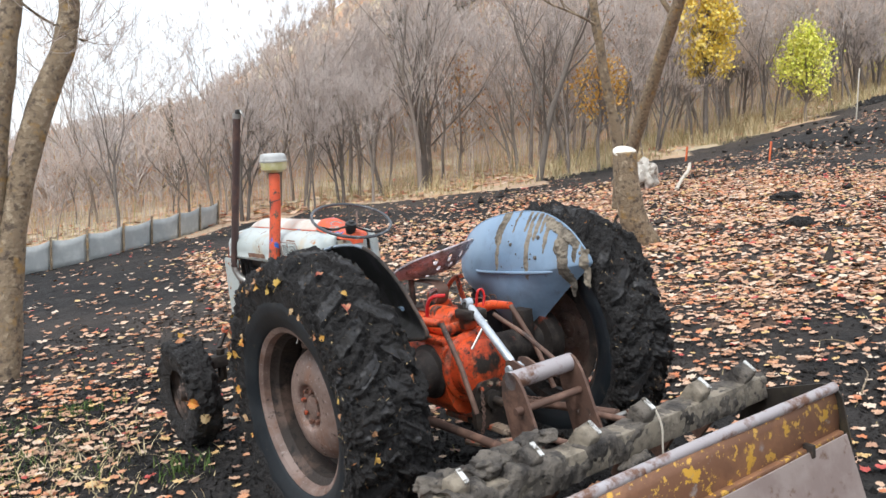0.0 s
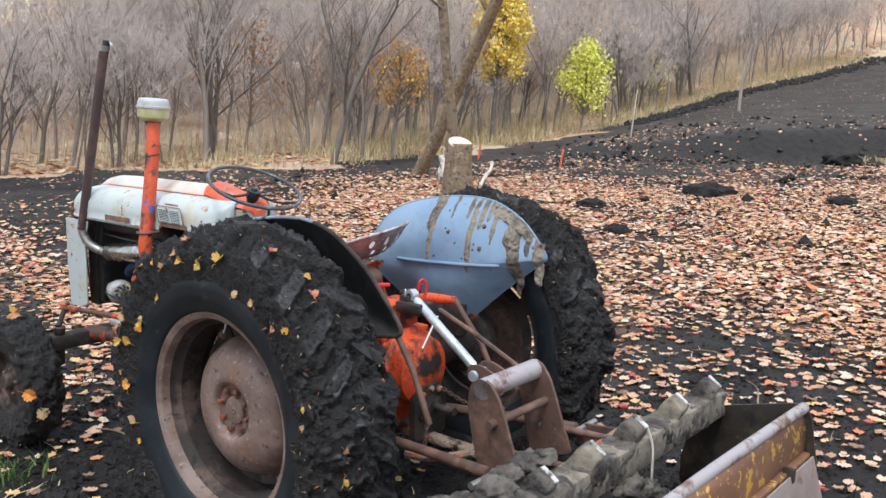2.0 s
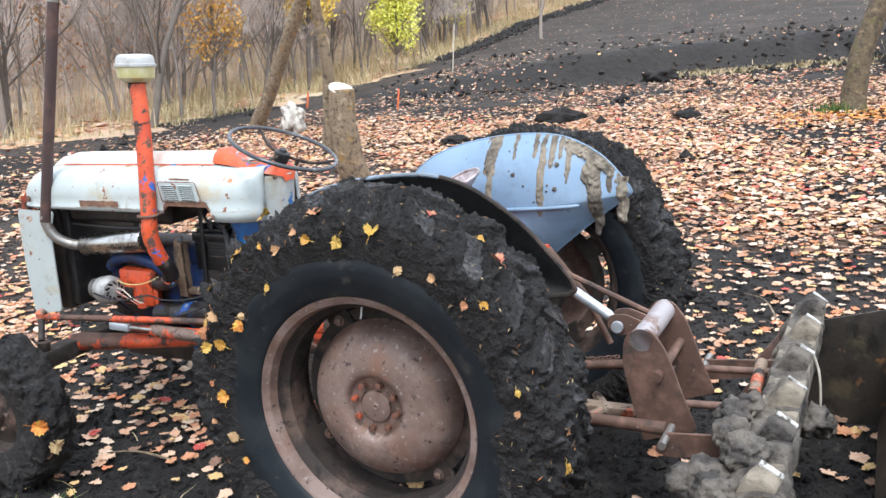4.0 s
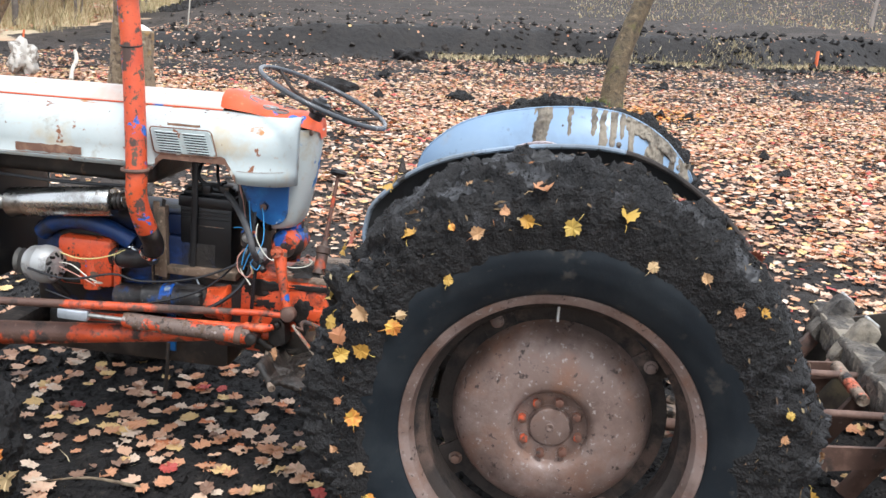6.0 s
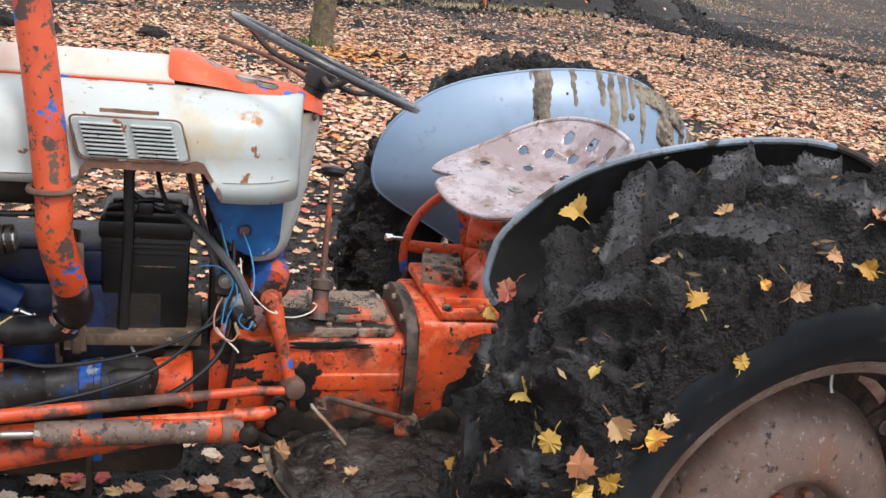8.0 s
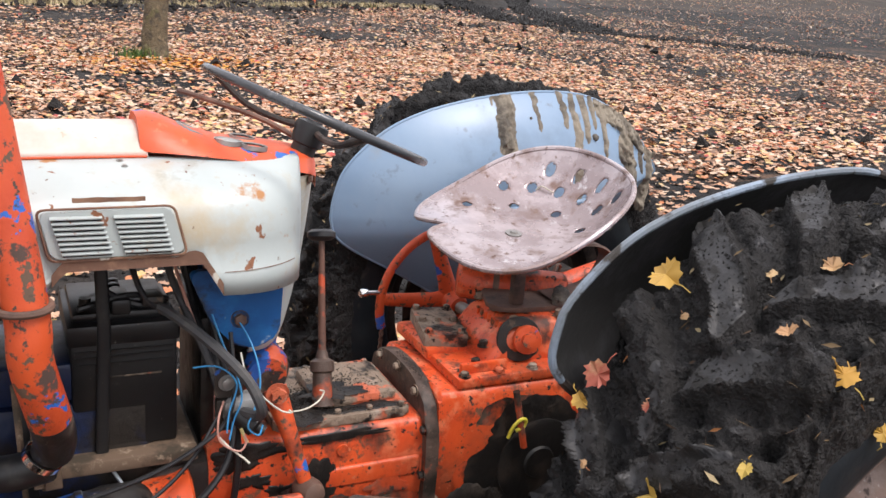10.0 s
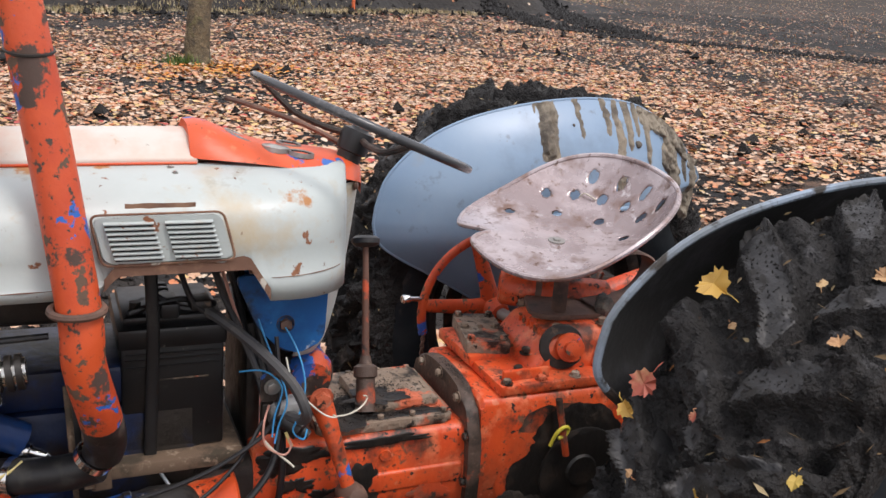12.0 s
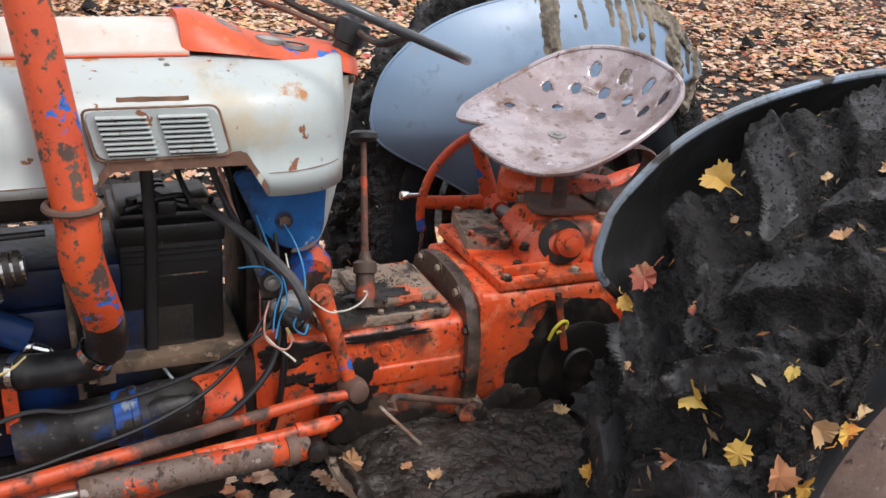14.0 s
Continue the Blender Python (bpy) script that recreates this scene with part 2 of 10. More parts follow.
M_ORANGE_SCRAPED = material("orange_paint_scraped_to_metal", (0.60, 0.085, 0.022), 0.45, layers=[
    ((0.50, 0.06, 0.018), 7, 0.42, 0.62, 0.5, 1), ((0.15, 0.105, 0.085), 11, 0.495, 0.515, 0.6, 9), (BROWN, 32, 0.555, 0.58, 0.8, 3), ((0.33, 0.27, 0.24), 45, 0.60, 0.63, 0.5, 4), ((0.05, 0.036, 0.03), 60, 0.57, 0.62, 0.85, 5)], bump=[(80, 0.3, 0.004)])
M_ORANGE_GREASY = material("greasy_orange_paint", (0.56, 0.075, 0.02), 0.45, layers=[
    ((0.44, 0.06, 0.02), 6, 0.42, 0.62, 0.5, 1), (BROWN, 8, 0.50, 0.60, 0.8, 3), (GREASE, 4.5, 0.47, 0.56, 0.5, 8),
    ((0.05, 0.035, 0.028), 45, 0.58, 0.66, 0.8, 5)], bump=[(70, 0.3, 0.006)])
M_CREAM = material("faded_cream_paint", (0.425, 0.475, 0.465), 0.36, layers=[
    ((0.475, 0.525, 0.515), 3, 0.40, 0.60, 0.38, 1), ((0.46, 0.40, 0.29), 5, 0.56, 0.70, 0.5, 2), ((0.33, 0.31, 0.26), 11, 0.60, 0.72, 0.6, 9), ((0.42, 0.20, 0.08), 8, 0.625, 0.67, 0.75, 3), ((0.24, 0.10, 0.05), 21, 0.645, 0.67, 0.8, 8),
    ((0.14, 0.06, 0.03), 34, 0.665, 0.70, 0.85, 4), ((0.45, 0.43, 0.37), 40, 0.60, 0.75, 0.5, 6)], bump=[(5, 0.15, 0.01), (120, 0.08, 0.002)])
M_CREAM_RUST = material("rusted_cream_edge", (0.17, 0.09, 0.06), 0.8, layers=[
    ((0.28, 0.16, 0.10), 18, 0.45, 0.6, 0.8, 1), ((0.55, 0.52, 0.45), 14, 0.60, 0.63, 0.5, 2)], bump=[(90, 0.3, 0.003)])
M_WHITE_TOP = material("sun_bleached_panel_paint", (0.60, 0.58, 0.53), 0.45, layers=[
    ((0.62, 0.42, 0.33), 4, 0.48, 0.66, 0.5, 1), ((0.50, 0.25, 0.11), 9, 0.60, 0.66, 0.7, 2), ((0.13, 0.06, 0.03), 38, 0.68, 0.71, 0.85, 4)],
    bump=[(6, 0.12, 0.01)])
M_BLUE = material("worn_blue_paint", (0.012, 0.10, 0.31), 0.4, layers=[
    ((0.02, 0.17, 0.45), 8, 0.45, 0.6, 0.4, 1), ((0.45, 0.50, 0.52), 15, 0.60, 0.64, 0.6, 2), (GREASE, 9, 0.56, 0.68, 0.6, 3)], bump=[(60, 0.15, 0.003)])
M_ENGINE_BLUE = material("oily_engine_blue", (0.005, 0.015, 0.055), 0.45, layers=[
    ((0.008, 0.04, 0.17), 6, 0.48, 0.62, 0.4, 1), (GREASE, 5, 0.44, 0.55, 0.55, 2)], bump=[(50, 0.3, 0.006)])
M_FENDER = material("blue_grey_fender_paint", (0.20, 0.30, 0.43), 0.34, layers=[
    ((0.24, 0.34, 0.46), 3, 0.40, 0.65, 0.38, 1), ((0.13, 0.18, 0.24), 2.4, 0.50, 0.72, 0.45, 5), ((0.15, 0.19, 0.23), 18, 0.60, 0.72, 0.5, 6), ((0.26, 0.29, 0.31), 4, 0.60, 0.75, 0.5, 2), ((0.20, 0.16, 0.12), 70, 0.70, 0.74, 0.8, 3)],
    bump=[(4, 0.12, 0.012)])
M_FENDER_GRIMY = material("grimy_fender_edge", (0.16, 0.19, 0.22), 0.45, layers=[((0.26, 0.33, 0.42), 5, 0.44, 0.58, 0.4, 1), ((0.04, 0.036, 0.032), 18, 0.55, 0.64, 0.8, 2), ((0.30, 0.29, 0.27), 30, 0.66, 0.7, 0.8, 3)], bump=[(60, 0.4, 0.004)])
M_FENDER_UNDER = material("near_black_fender_underside", (0.02, 0.02, 0.02), 0.75, layers=[((0.05, 0.05, 0.055), 7, 0.5, 0.7, 0.6, 1)], bump=[(60, 0.4, 0.004)])
M_RUSTDARK = material("mud_and_shade_dark_rust", (0.030, 0.022, 0.018), 0.75, layers=[((0.10, 0.065, 0.05), 7, 0.52, 0.66, 0.7, 1), ((0.012, 0.010, 0.009), 16, 0.5, 0.62, 0.8, 2)], bump=[(60, 0.5, 0.008)])
M_BOARDMUD = material("trodden_brown_mud", (0.036, 0.029, 0.024), 0.45, layers=[((0.075, 0.060, 0.047), 13, 0.52, 0.66, 0.6, 1), ((0.014, 0.012, 0.010), 22, 0.48, 0.62, 0.4, 2), ((0.12, 0.10, 0.08), 70, 0.66, 0.70, 0.8, 3)], bump=[(45, 0.35, 0.008), (170, 0.6, 0.004)])
M_RUSTRIM = material("rusty_wheel_steel", (0.165, 0.112, 0.092), 0.55, layers=[
    ((0.25, 0.185, 0.160), 7, 0.44, 0.62, 0.5, 1), ((0.19, 0.095, 0.058), 9, 0.48, 0.74, 0.65, 2), ((0.085, 0.054, 0.043), 5, 0.52, 0.72, 0.7, 6), ((0.34, 0.30, 0.28), 60, 0.60, 0.70, 0.5, 3),
    ((0.055, 0.038, 0.032), 40, 0.60, 0.67, 0.8, 4), ((0.38, 0.34, 0.32), 26, 0.68, 0.74, 0.5, 7)], bump=[(120, 0.35, 0.003), (12, 0.25, 0.01)])
M_RUST = material("brown_rusted_steel", (0.11, 0.062, 0.045), 0.68, layers=[
    ((0.19, 0.11, 0.08), 11, 0.48, 0.62, 0.65, 1), ((0.055, 0.04, 0.035), 8, 0.56, 0.66, 0.8, 2), ((0.32, 0.28, 0.25), 28, 0.67, 0.71, 0.45, 3)],
    bump=[(100, 0.3, 0.003)])
M_STACK = material("brown_exhaust_pipe", (0.055, 0.032, 0.03), 0.6, layers=[((0.11, 0.06, 0.045), 10, 0.5, 0.65, 0.7, 1)], bump=[(100, 0.2, 0.002)])
M_RUBBER = material("tyre_rubber", (0.0095, 0.0135, 0.0175), 0.52, layers=[
    ((0.020, 0.025, 0.029), 6, 0.46, 0.66, 0.6, 1), ((0.05, 0.047, 0.043), 13, 0.60, 0.68, 0.75, 5), ((0.06, 0.052, 0.044), 26, 0.66, 0.71, 0.7, 2)], bump=[(80, 0.3, 0.002), (9, 0.25, 0.012)], spec=0.28)
# the pale grey smooth layer paints damp highlights into the mud's colour
M_MUD = material("wet_black_mud", (0.0135, 0.0126, 0.0126), 0.66, layers=[
    ((0.021, 0.0195, 0.0192), 14, 0.45, 0.6, 0.72, 1), ((0.052, 0.051, 0.054), 16, 0.60, 0.69, 0.32, 2), ((0.09, 0.075, 0.06), 80, 0.69, 0.72, 0.8, 3)],
    bump=[(45, 0.9, 0.025), (170, 0.9, 0.010)], spec=0.40)
M_DRYMUD = material("dried_grey_mud", (0.25, 0.215, 0.165), 0.85, layers=[
    ((0.10, 0.085, 0.068), 10, 0.47, 0.62, 0.85, 1), ((0.28, 0.245, 0.195), 25, 0.60, 0.7, 0.9, 2)], bump=[(40, 0.6, 0.012), (150, 0.5, 0.004)])
M_STEEL = material("dull_bare_steel", (0.36, 0.35, 0.33), 0.42, 0.75, layers=[((0.15, 0.12, 0.10), 12, 0.55, 0.68, 0.7, 1)], bump=[(90, 0.2, 0.002)])
M_ZINC = material("zinc_plated_steel", (0.62, 0.66, 0.70), 0.35, 0.55, layers=[((0.42, 0.46, 0.50), 14, 0.45, 0.65, 0.5, 1), ((0.2, 0.17, 0.14), 30, 0.68, 0.72, 0.7, 2)])
M_CHROME = material("chrome", (0.75, 0.75, 0.75), 0.15, 1.0)
M_MUFFLER = material("aluminised_muffler", (0.50, 0.50, 0.48), 0.24, 1.0, layers=[((0.20, 0.18, 0.16), 10, 0.48, 0.66, 0.4, 1), ((0.06, 0.05, 0.045), 24, 0.6, 0.7, 0.7, 2)])
M_SEAT = material("worn_pressed_steel_seat", (0.33, 0.265, 0.265), 0.27, 0.45, layers=[
    ((0.56, 0.49, 0.50), 6, 0.42, 0.60, 0.28, 1), ((0.20, 0.125, 0.10), 11, 0.53, 0.66, 0.5, 2), ((0.16, 0.10, 0.08), 45, 0.60, 0.66, 0.65, 4), ((0.60, 0.57, 0.58), 28, 0.62, 0.70, 0.3, 3)], bump=[(70, 0.2, 0.002)])
M_BLACK = material("black_plastic", (0.013, 0.013, 0.014), 0.42, layers=[((0.05, 0.047, 0.042), 20, 0.55, 0.7, 0.7, 1), ((0.14, 0.13, 0.11), 80, 0.70, 0.73, 0.8, 2)], bump=[(60, 0.1, 0.002)])
M_HOSE = material("grey_rubber_hose", (0.055, 0.055, 0.058), 0.6, layers=[((0.09, 0.085, 0.08), 30, 0.5, 0.65, 0.7, 1)])
M_DARKIRON = material("greasy_black_iron", (0.018, 0.015, 0.013), 0.5, layers=[((0.06, 0.045, 0.035), 9, 0.5, 0.64, 0.7, 1), ((0.12, 0.08, 0.055), 30, 0.62, 0.7, 0.8, 2)], bump=[(50, 0.4, 0.005)])
M_GREY_IRON = material("grease_caked_casting", (0.25, 0.185, 0.135), 0.72, layers=[
    ((0.55, 0.13, 0.06), 8, 0.54, 0.58, 0.5, 2), ((0.36, 0.30, 0.24), 14, 0.56, 0.68, 0.8, 3), (GREASE, 6, 0.525, 0.58, 0.55, 1), (GREASE, 40, 0.59, 0.64, 0.8, 4)], bump=[(60, 0.8, 0.010), (16, 0.5, 0.015)])
M_WOOD = material("weathered_plank", (0.15, 0.10, 0.066), 0.8, layers=[((0.06, 0.045, 0.03), 16, 0.48, 0.62, 0.8, 1), ((0.28, 0.21, 0.15), 45, 0.56, 0.66, 0.8, 2)], bump=[(60, 0.3, 0.003)])
M_STARTER = material("greasy_blue_grey_iron", (0.030, 0.028, 0.028), 0.5, layers=[((0.008, 0.036, 0.12), 9, 0.57, 0.64, 0.5, 1), ((0.10, 0.078, 0.06), 16, 0.56, 0.64, 0.75, 2), ((0.011, 0.009, 0.008), 7, 0.52, 0.62, 0.5, 3), ((0.18, 0.15, 0.12), 60, 0.64, 0.70, 0.8, 4)], bump=[(50, 0.4, 0.005)])
M_STARTERBLUE = material("scuffed_bright_blue_band", (0.008, 0.075, 0.34), 0.45, layers=[(GREASE, 14, 0.53, 0.60, 0.55, 1), ((0.20, 0.24, 0.28), 30, 0.62, 0.68, 0.6, 2)], bump=[(60, 0.3, 0.003)])
M_ALT = material("cast_aluminium", (0.42, 0.42, 0.41), 0.5, 0.5, layers=[((0.16, 0.15, 0.14), 18, 0.5, 0.66, 0.7, 1)], bump=[(60, 0.2, 0.003)])
M_BOWL = material("yellowed_bowl", (0.46, 0.43, 0.20), 0.28, layers=[((0.58, 0.55, 0.36), 12, 0.45, 0.65, 0.3, 1)])
M_CAPGREY = material("grey_pressed_lid", (0.46, 0.47, 0.46), 0.45, layers=[((0.30, 0.30, 0.29), 14, 0.5, 0.7, 0.6, 1)])
M_WHEELGREY = material("grey_steering_rim", (0.060, 0.064, 0.070), 0.22, layers=[((0.18, 0.18, 0.18), 14, 0.55, 0.68, 0.35, 1)])
M_RED = material("red_paint", (0.55, 0.02, 0.02), 0.35)
M_YELLOW = material("yellow_enamel", (0.62, 0.55, 0.06), 0.35)
M_WIRE = {k: material(k + "_wire", c, 0.45) for k, c in dict(blue=(0.05, 0.30, 0.60), white=(0.62, 0.60, 0.50), pink=(0.55, 0.28, 0.22), yellow=(0.6, 0.5, 0.2), black=(0.015, 0.015, 0.017)).items()}
M_BOXPAINT = material("rusty_yellow_painted_blade", (0.17, 0.080, 0.042), 0.6, layers=[
    ((0.25, 0.12, 0.06), 6, 0.45, 0.6, 0.6, 1), ((0.58, 0.34, 0.06), 26, 0.565, 0.60, 0.5, 2), ((0.58, 0.33, 0.04), 9, 0.60, 0.62, 0.5, 5), ((0.30, 0.26, 0.24), 12, 0.62, 0.7, 0.5, 3)], bump=[(80, 0.2, 0.003)])
M_BOXPIPE = material("scuffed_steel_edge", (0.38, 0.35, 0.36), 0.5, 0.2, layers=[
    ((0.17, 0.09, 0.06), 10, 0.50, 0.62, 0.7, 1), ((0.42, 0.40, 0.42), 16, 0.55, 0.68, 0.4, 2)], bump=[(80, 0.2, 0.002)])
M_BOXREAR = material("greyed_rear_blade", (0.22, 0.17, 0.155), 0.55, layers=[((0.28, 0.23, 0.21), 5, 0.42, 0.6, 0.5, 1), ((0.14, 0.085, 0.06), 14, 0.58, 0.68, 0.7, 2)], bump=[(80, 0.15, 0.002)])
LEAF_STOPS = [(0.0, (0.56, 0.345, 0.225)), (0.16, (0.64, 0.44, 0.31)), (0.32, (0.55, 0.275, 0.15)), (0.46, (0.64, 0.44, 0.20)), (0.56, (0.56, 0.21, 0.095)),
              (0.66, (0.43, 0.25, 0.16)), (0.78, (0.66, 0.52, 0.40)), (0.90, (0.24, 0.145, 0.10)), (0.97, (0.46, 0.085, 0.07))]
M_LITTER = material("fallen_maple_leaf", (0.5, 0.3, 0.2), 0.6, island=LEAF_STOPS, layers=[((0.30, 0.17, 0.10), 60, 0.60, 0.75, 0.7, 1)], spec=0.35)
M_LEAF_YELLOW = material("yellow_maple_leaf", (0.48, 0.31, 0.06), 0.5, random=[(0.0, (0.42, 0.22, 0.04)), (1.0, (0.52, 0.37, 0.09))], layers=[
    ((0.55, 0.17, 0.04), 22, 0.60, 0.70, 0.5, 1)], spec=0.35)
M_LEAF_TAN = material("tan_maple_leaf", (0.45, 0.30, 0.17), 0.6, random=[(0.0, (0.52, 0.38, 0.20)), (1.0, (0.40, 0.17, 0.08))], layers=[((0.25, 0.13, 0.07), 30, 0.55, 0.7, 0.7, 1)], spec=0.35)
M_LEAF_ORANGE = material("orange_maple_leaf", (0.60, 0.22, 0.05), 0.5, layers=[((0.62, 0.42, 0.08), 24, 0.50, 0.62, 0.5, 1)], spec=0.35)
M_LEAF_RED = material("red_maple_leaf", (0.34, 0.09, 0.06), 0.55, layers=[((0.42, 0.22, 0.12), 30, 0.5, 0.65, 0.6, 1)], spec=0.35)
M_SOIL_DARK = material("dark_cut_soil", (0.022, 0.0195, 0.018), 0.85, layers=[((0.028, 0.024, 0.021), 1.2, 0.45, 0.62, 0.85, 1), ((0.010, 0.009, 0.0085), 6, 0.5, 0.64, 0.8, 2)], bump=[(6, 0.7, 0.08), (40, 0.6, 0.02)])
M_SOIL = material("black_tilled_soil", (0.0195, 0.0182, 0.0178), 0.82, layers=[
    ((0.033, 0.030, 0.0285), 0.9, 0.46, 0.66, 0.85, 1), ((0.014, 0.0128, 0.0122), 5, 0.50, 0.64, 0.75, 2), ((0.066, 0.055, 0.048), 0.16, 0.48, 0.62, 0.85, 8), ((0.066, 0.056, 0.048), 22, 0.58, 0.72, 0.9, 3)],
    bump=[(8, 0.7, 0.08), (34, 0.9, 0.035), (130, 0.8, 0.010)], spec=0.22)
M_MOULD = material("leaf_mould_soil", (0.055, 0.040, 0.032), 0.9, layers=[((0.13, 0.082, 0.058), 9, 0.46, 0.60, 0.9, 1), ((0.026, 0.021, 0.018), 4, 0.50, 0.62, 0.85, 2), ((0.24, 0.14, 0.09), 30, 0.58, 0.66, 0.8, 3)], bump=[(8, 0.6, 0.06), (34, 0.8, 0.03)], spec=0.2)
M_TERRACE = material("dry_tilled_soil", (0.050, 0.042, 0.036), 0.9, layers=[((0.080, 0.067, 0.057), 0.5, 0.45, 0.62, 0.9, 1), ((0.030, 0.025, 0.022), 3, 0.50, 0.64, 0.85, 2)], bump=[(5, 0.7, 0.08), (34, 0.6, 0.02)], spec=0.2)
M_GRASS = material("dry_grass", (0.46, 0.37, 0.21), 0.7, island=[(0.0, (0.48, 0.39, 0.22)), (0.35, (0.58, 0.49, 0.31)), (0.7, (0.38, 0.29, 0.16)), (0.9, (0.22, 0.22, 0.08))], spec=0.2)
M_GREENGRASS = material("green_weed", (0.06, 0.11, 0.025), 0.6, island=[(0.0, (0.05, 0.10, 0.02)), (0.6, (0.09, 0.13, 0.03))], spec=0.3)
M_BARK = material("grey_brown_bark", (0.23, 0.175, 0.115), 0.9, layers=[
    ((0.10, 0.075, 0.055), 16, 0.50, 0.62, 0.9, 1), ((0.36, 0.29, 0.20), 11, 0.55, 0.66, 0.9, 2), ((0.33, 0.20, 0.06), 5, 0.58, 0.70, 0.9, 3)], bump=[(22, 0.9, 0.03), (90, 0.5, 0.008)])
M_BARK_MOSS = material("dark_mossy_bark", (0.115, 0.088, 0.052), 0.9, layers=[((0.055, 0.043, 0.03), 10, 0.48, 0.62, 0.9, 1), ((0.20, 0.15, 0.09), 9, 0.56, 0.68, 0.9, 2), ((0.10, 0.10, 0.03), 4, 0.56, 0.70, 0.9, 3)], bump=[(22, 0.9, 0.03), (90, 0.5, 0.008)])
M_BARK_FAR = material("grey_twig_bark", (0.20, 0.17, 0.15), 0.9, random=[(0.0, (0.11, 0.092, 0.08)), (1.0, (0.30, 0.255, 0.22))], layers=[((0.28, 0.24, 0.20), 3, 0.52, 0.7, 0.9, 1)])
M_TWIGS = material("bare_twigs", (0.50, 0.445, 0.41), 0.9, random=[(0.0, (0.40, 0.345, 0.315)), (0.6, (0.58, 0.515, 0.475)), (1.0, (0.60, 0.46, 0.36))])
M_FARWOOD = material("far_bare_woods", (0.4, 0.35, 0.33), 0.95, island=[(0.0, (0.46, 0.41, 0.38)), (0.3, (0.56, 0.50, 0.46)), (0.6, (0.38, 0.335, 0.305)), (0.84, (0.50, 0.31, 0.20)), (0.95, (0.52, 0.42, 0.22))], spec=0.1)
M_WOODFLOOR = material("dry_woodland_floor", (0.44, 0.32, 0.22), 0.9, layers=[
    ((0.52, 0.29, 0.16), 0.35, 0.45, 0.60, 0.9, 1), ((0.56, 0.48, 0.32), 0.12, 0.50, 0.62, 0.9, 2), ((0.28, 0.20, 0.14), 1.6, 0.55, 0.7, 0.9, 3)], bump=[(3, 0.5, 0.2)])
M_CONIFER = material("dark_fir_needles", (0.02, 0.045, 0.02), 0.8, island=[(0.0, (0.018, 0.04, 0.02)), (0.5, (0.03, 0.055, 0.025))], spec=0.1)
M_CROWN_YELLOW = material("yellow_autumn_leaves", (0.7, 0.5, 0.07), 0.6, island=[(0.0, (0.82, 0.62, 0.10)), (0.4, (0.86, 0.70, 0.20)), (0.75, (0.74, 0.50, 0.08))], spec=0.2)
M_CROWN_GREEN = material("lime_autumn_leaves", (0.62, 0.64, 0.08), 0.6, island=[(0.0, (0.78, 0.76, 0.14)), (0.4, (0.84, 0.80, 0.24)), (0.75, (0.60, 0.64, 0.10))], spec=0.2)
M_CROWN_ORANGE = material("orange_brown_leaves", (0.4, 0.2, 0.06), 0.7, island=[(0.0, (0.42, 0.20, 0.06)), (0.5, (0.34, 0.14, 0.05)), (0.8, (0.50, 0.28, 0.08))], spec=0.2)
M_CUT = material("fresh_sawn_wood", (0.70, 0.66, 0.58), 0.7, layers=[((0.5, 0.42, 0.32), 14, 0.55, 0.7, 0.8, 1)])
M_FABRIC = material("grey_silt_fabric", (0.36, 0.38, 0.38), 0.6, layers=[((0.46, 0.48, 0.47), 4, 0.45, 0.65, 0.6, 1)])
M_STAKE = material("orange_stake_paint", (0.65, 0.13, 0.04), 0.6, layers=[((0.4, 0.2, 0.1), 20, 0.6, 0.7, 0.7, 1)])
M_PALE = material("pale_weathered_wood", (0.55, 0.50, 0.42), 0.8, layers=[((0.38, 0.33, 0.27), 12, 0.5, 0.65, 0.8, 1)])
M_STONE = material("pale_stone", (0.48, 0.45, 0.40), 0.8, layers=[((0.20, 0.17, 0.14), 9, 0.52, 0.62, 0.85, 1)], bump=[(20, 0.5, 0.02)])
M_GLASS = material("gauge_glass", (0.62, 0.62, 0.58), 0.25)
# black that stands for the shade inside gaps, slots and holes
M_HOLE = material("opening_shade_black", (0.006, 0.006, 0.006), 0.9)

M_CROWN_GOLD = material("orange_yellow_leaves", (0.62, 0.33, 0.06), 0.6, island=[(0.0, (0.62, 0.34, 0.07)), (0.5, (0.66, 0.43, 0.12)), (0.8, (0.50, 0.24, 0.07))], spec=0.2)
M_CREAM_BLUE = material("cream_paint_over_blue", (0.46, 0.50, 0.48), 0.4, layers=[((0.02, 0.15, 0.42), 4.5, 0.565, 0.585, 0.4, 4), ((0.42, 0.36, 0.26), 9, 0.56, 0.70, 0.55, 2), ((0.14, 0.06, 0.03), 34, 0.68, 0.72, 0.85, 3)], bump=[(60, 0.1, 0.003)])
M_WORNEND = material("worn_grey_steel_end", (0.62, 0.62, 0.60), 0.45, 0.3, layers=[((0.12, 0.105, 0.085), 30, 0.48, 0.6, 0.8, 1)])
M_DEEPBLUE = material("deep_blue_paint", (0.006, 0.035, 0.14), 0.45, layers=[((0.008, 0.055, 0.21), 9, 0.5, 0.66, 0.4, 1), (GREASE, 7, 0.5, 0.64, 0.55, 2)], bump=[(60, 0.15, 0.003)])
M_STRAW = material("chopped_straw", (0.32, 0.24, 0.13), 0.7, island=[(0.0, (0.16, 0.11, 0.06)), (0.4, (0.09, 0.06, 0.04)), (0.7, (0.32, 0.25, 0.14)), (0.9, (0.30, 0.13, 0.05))], spec=0.2)
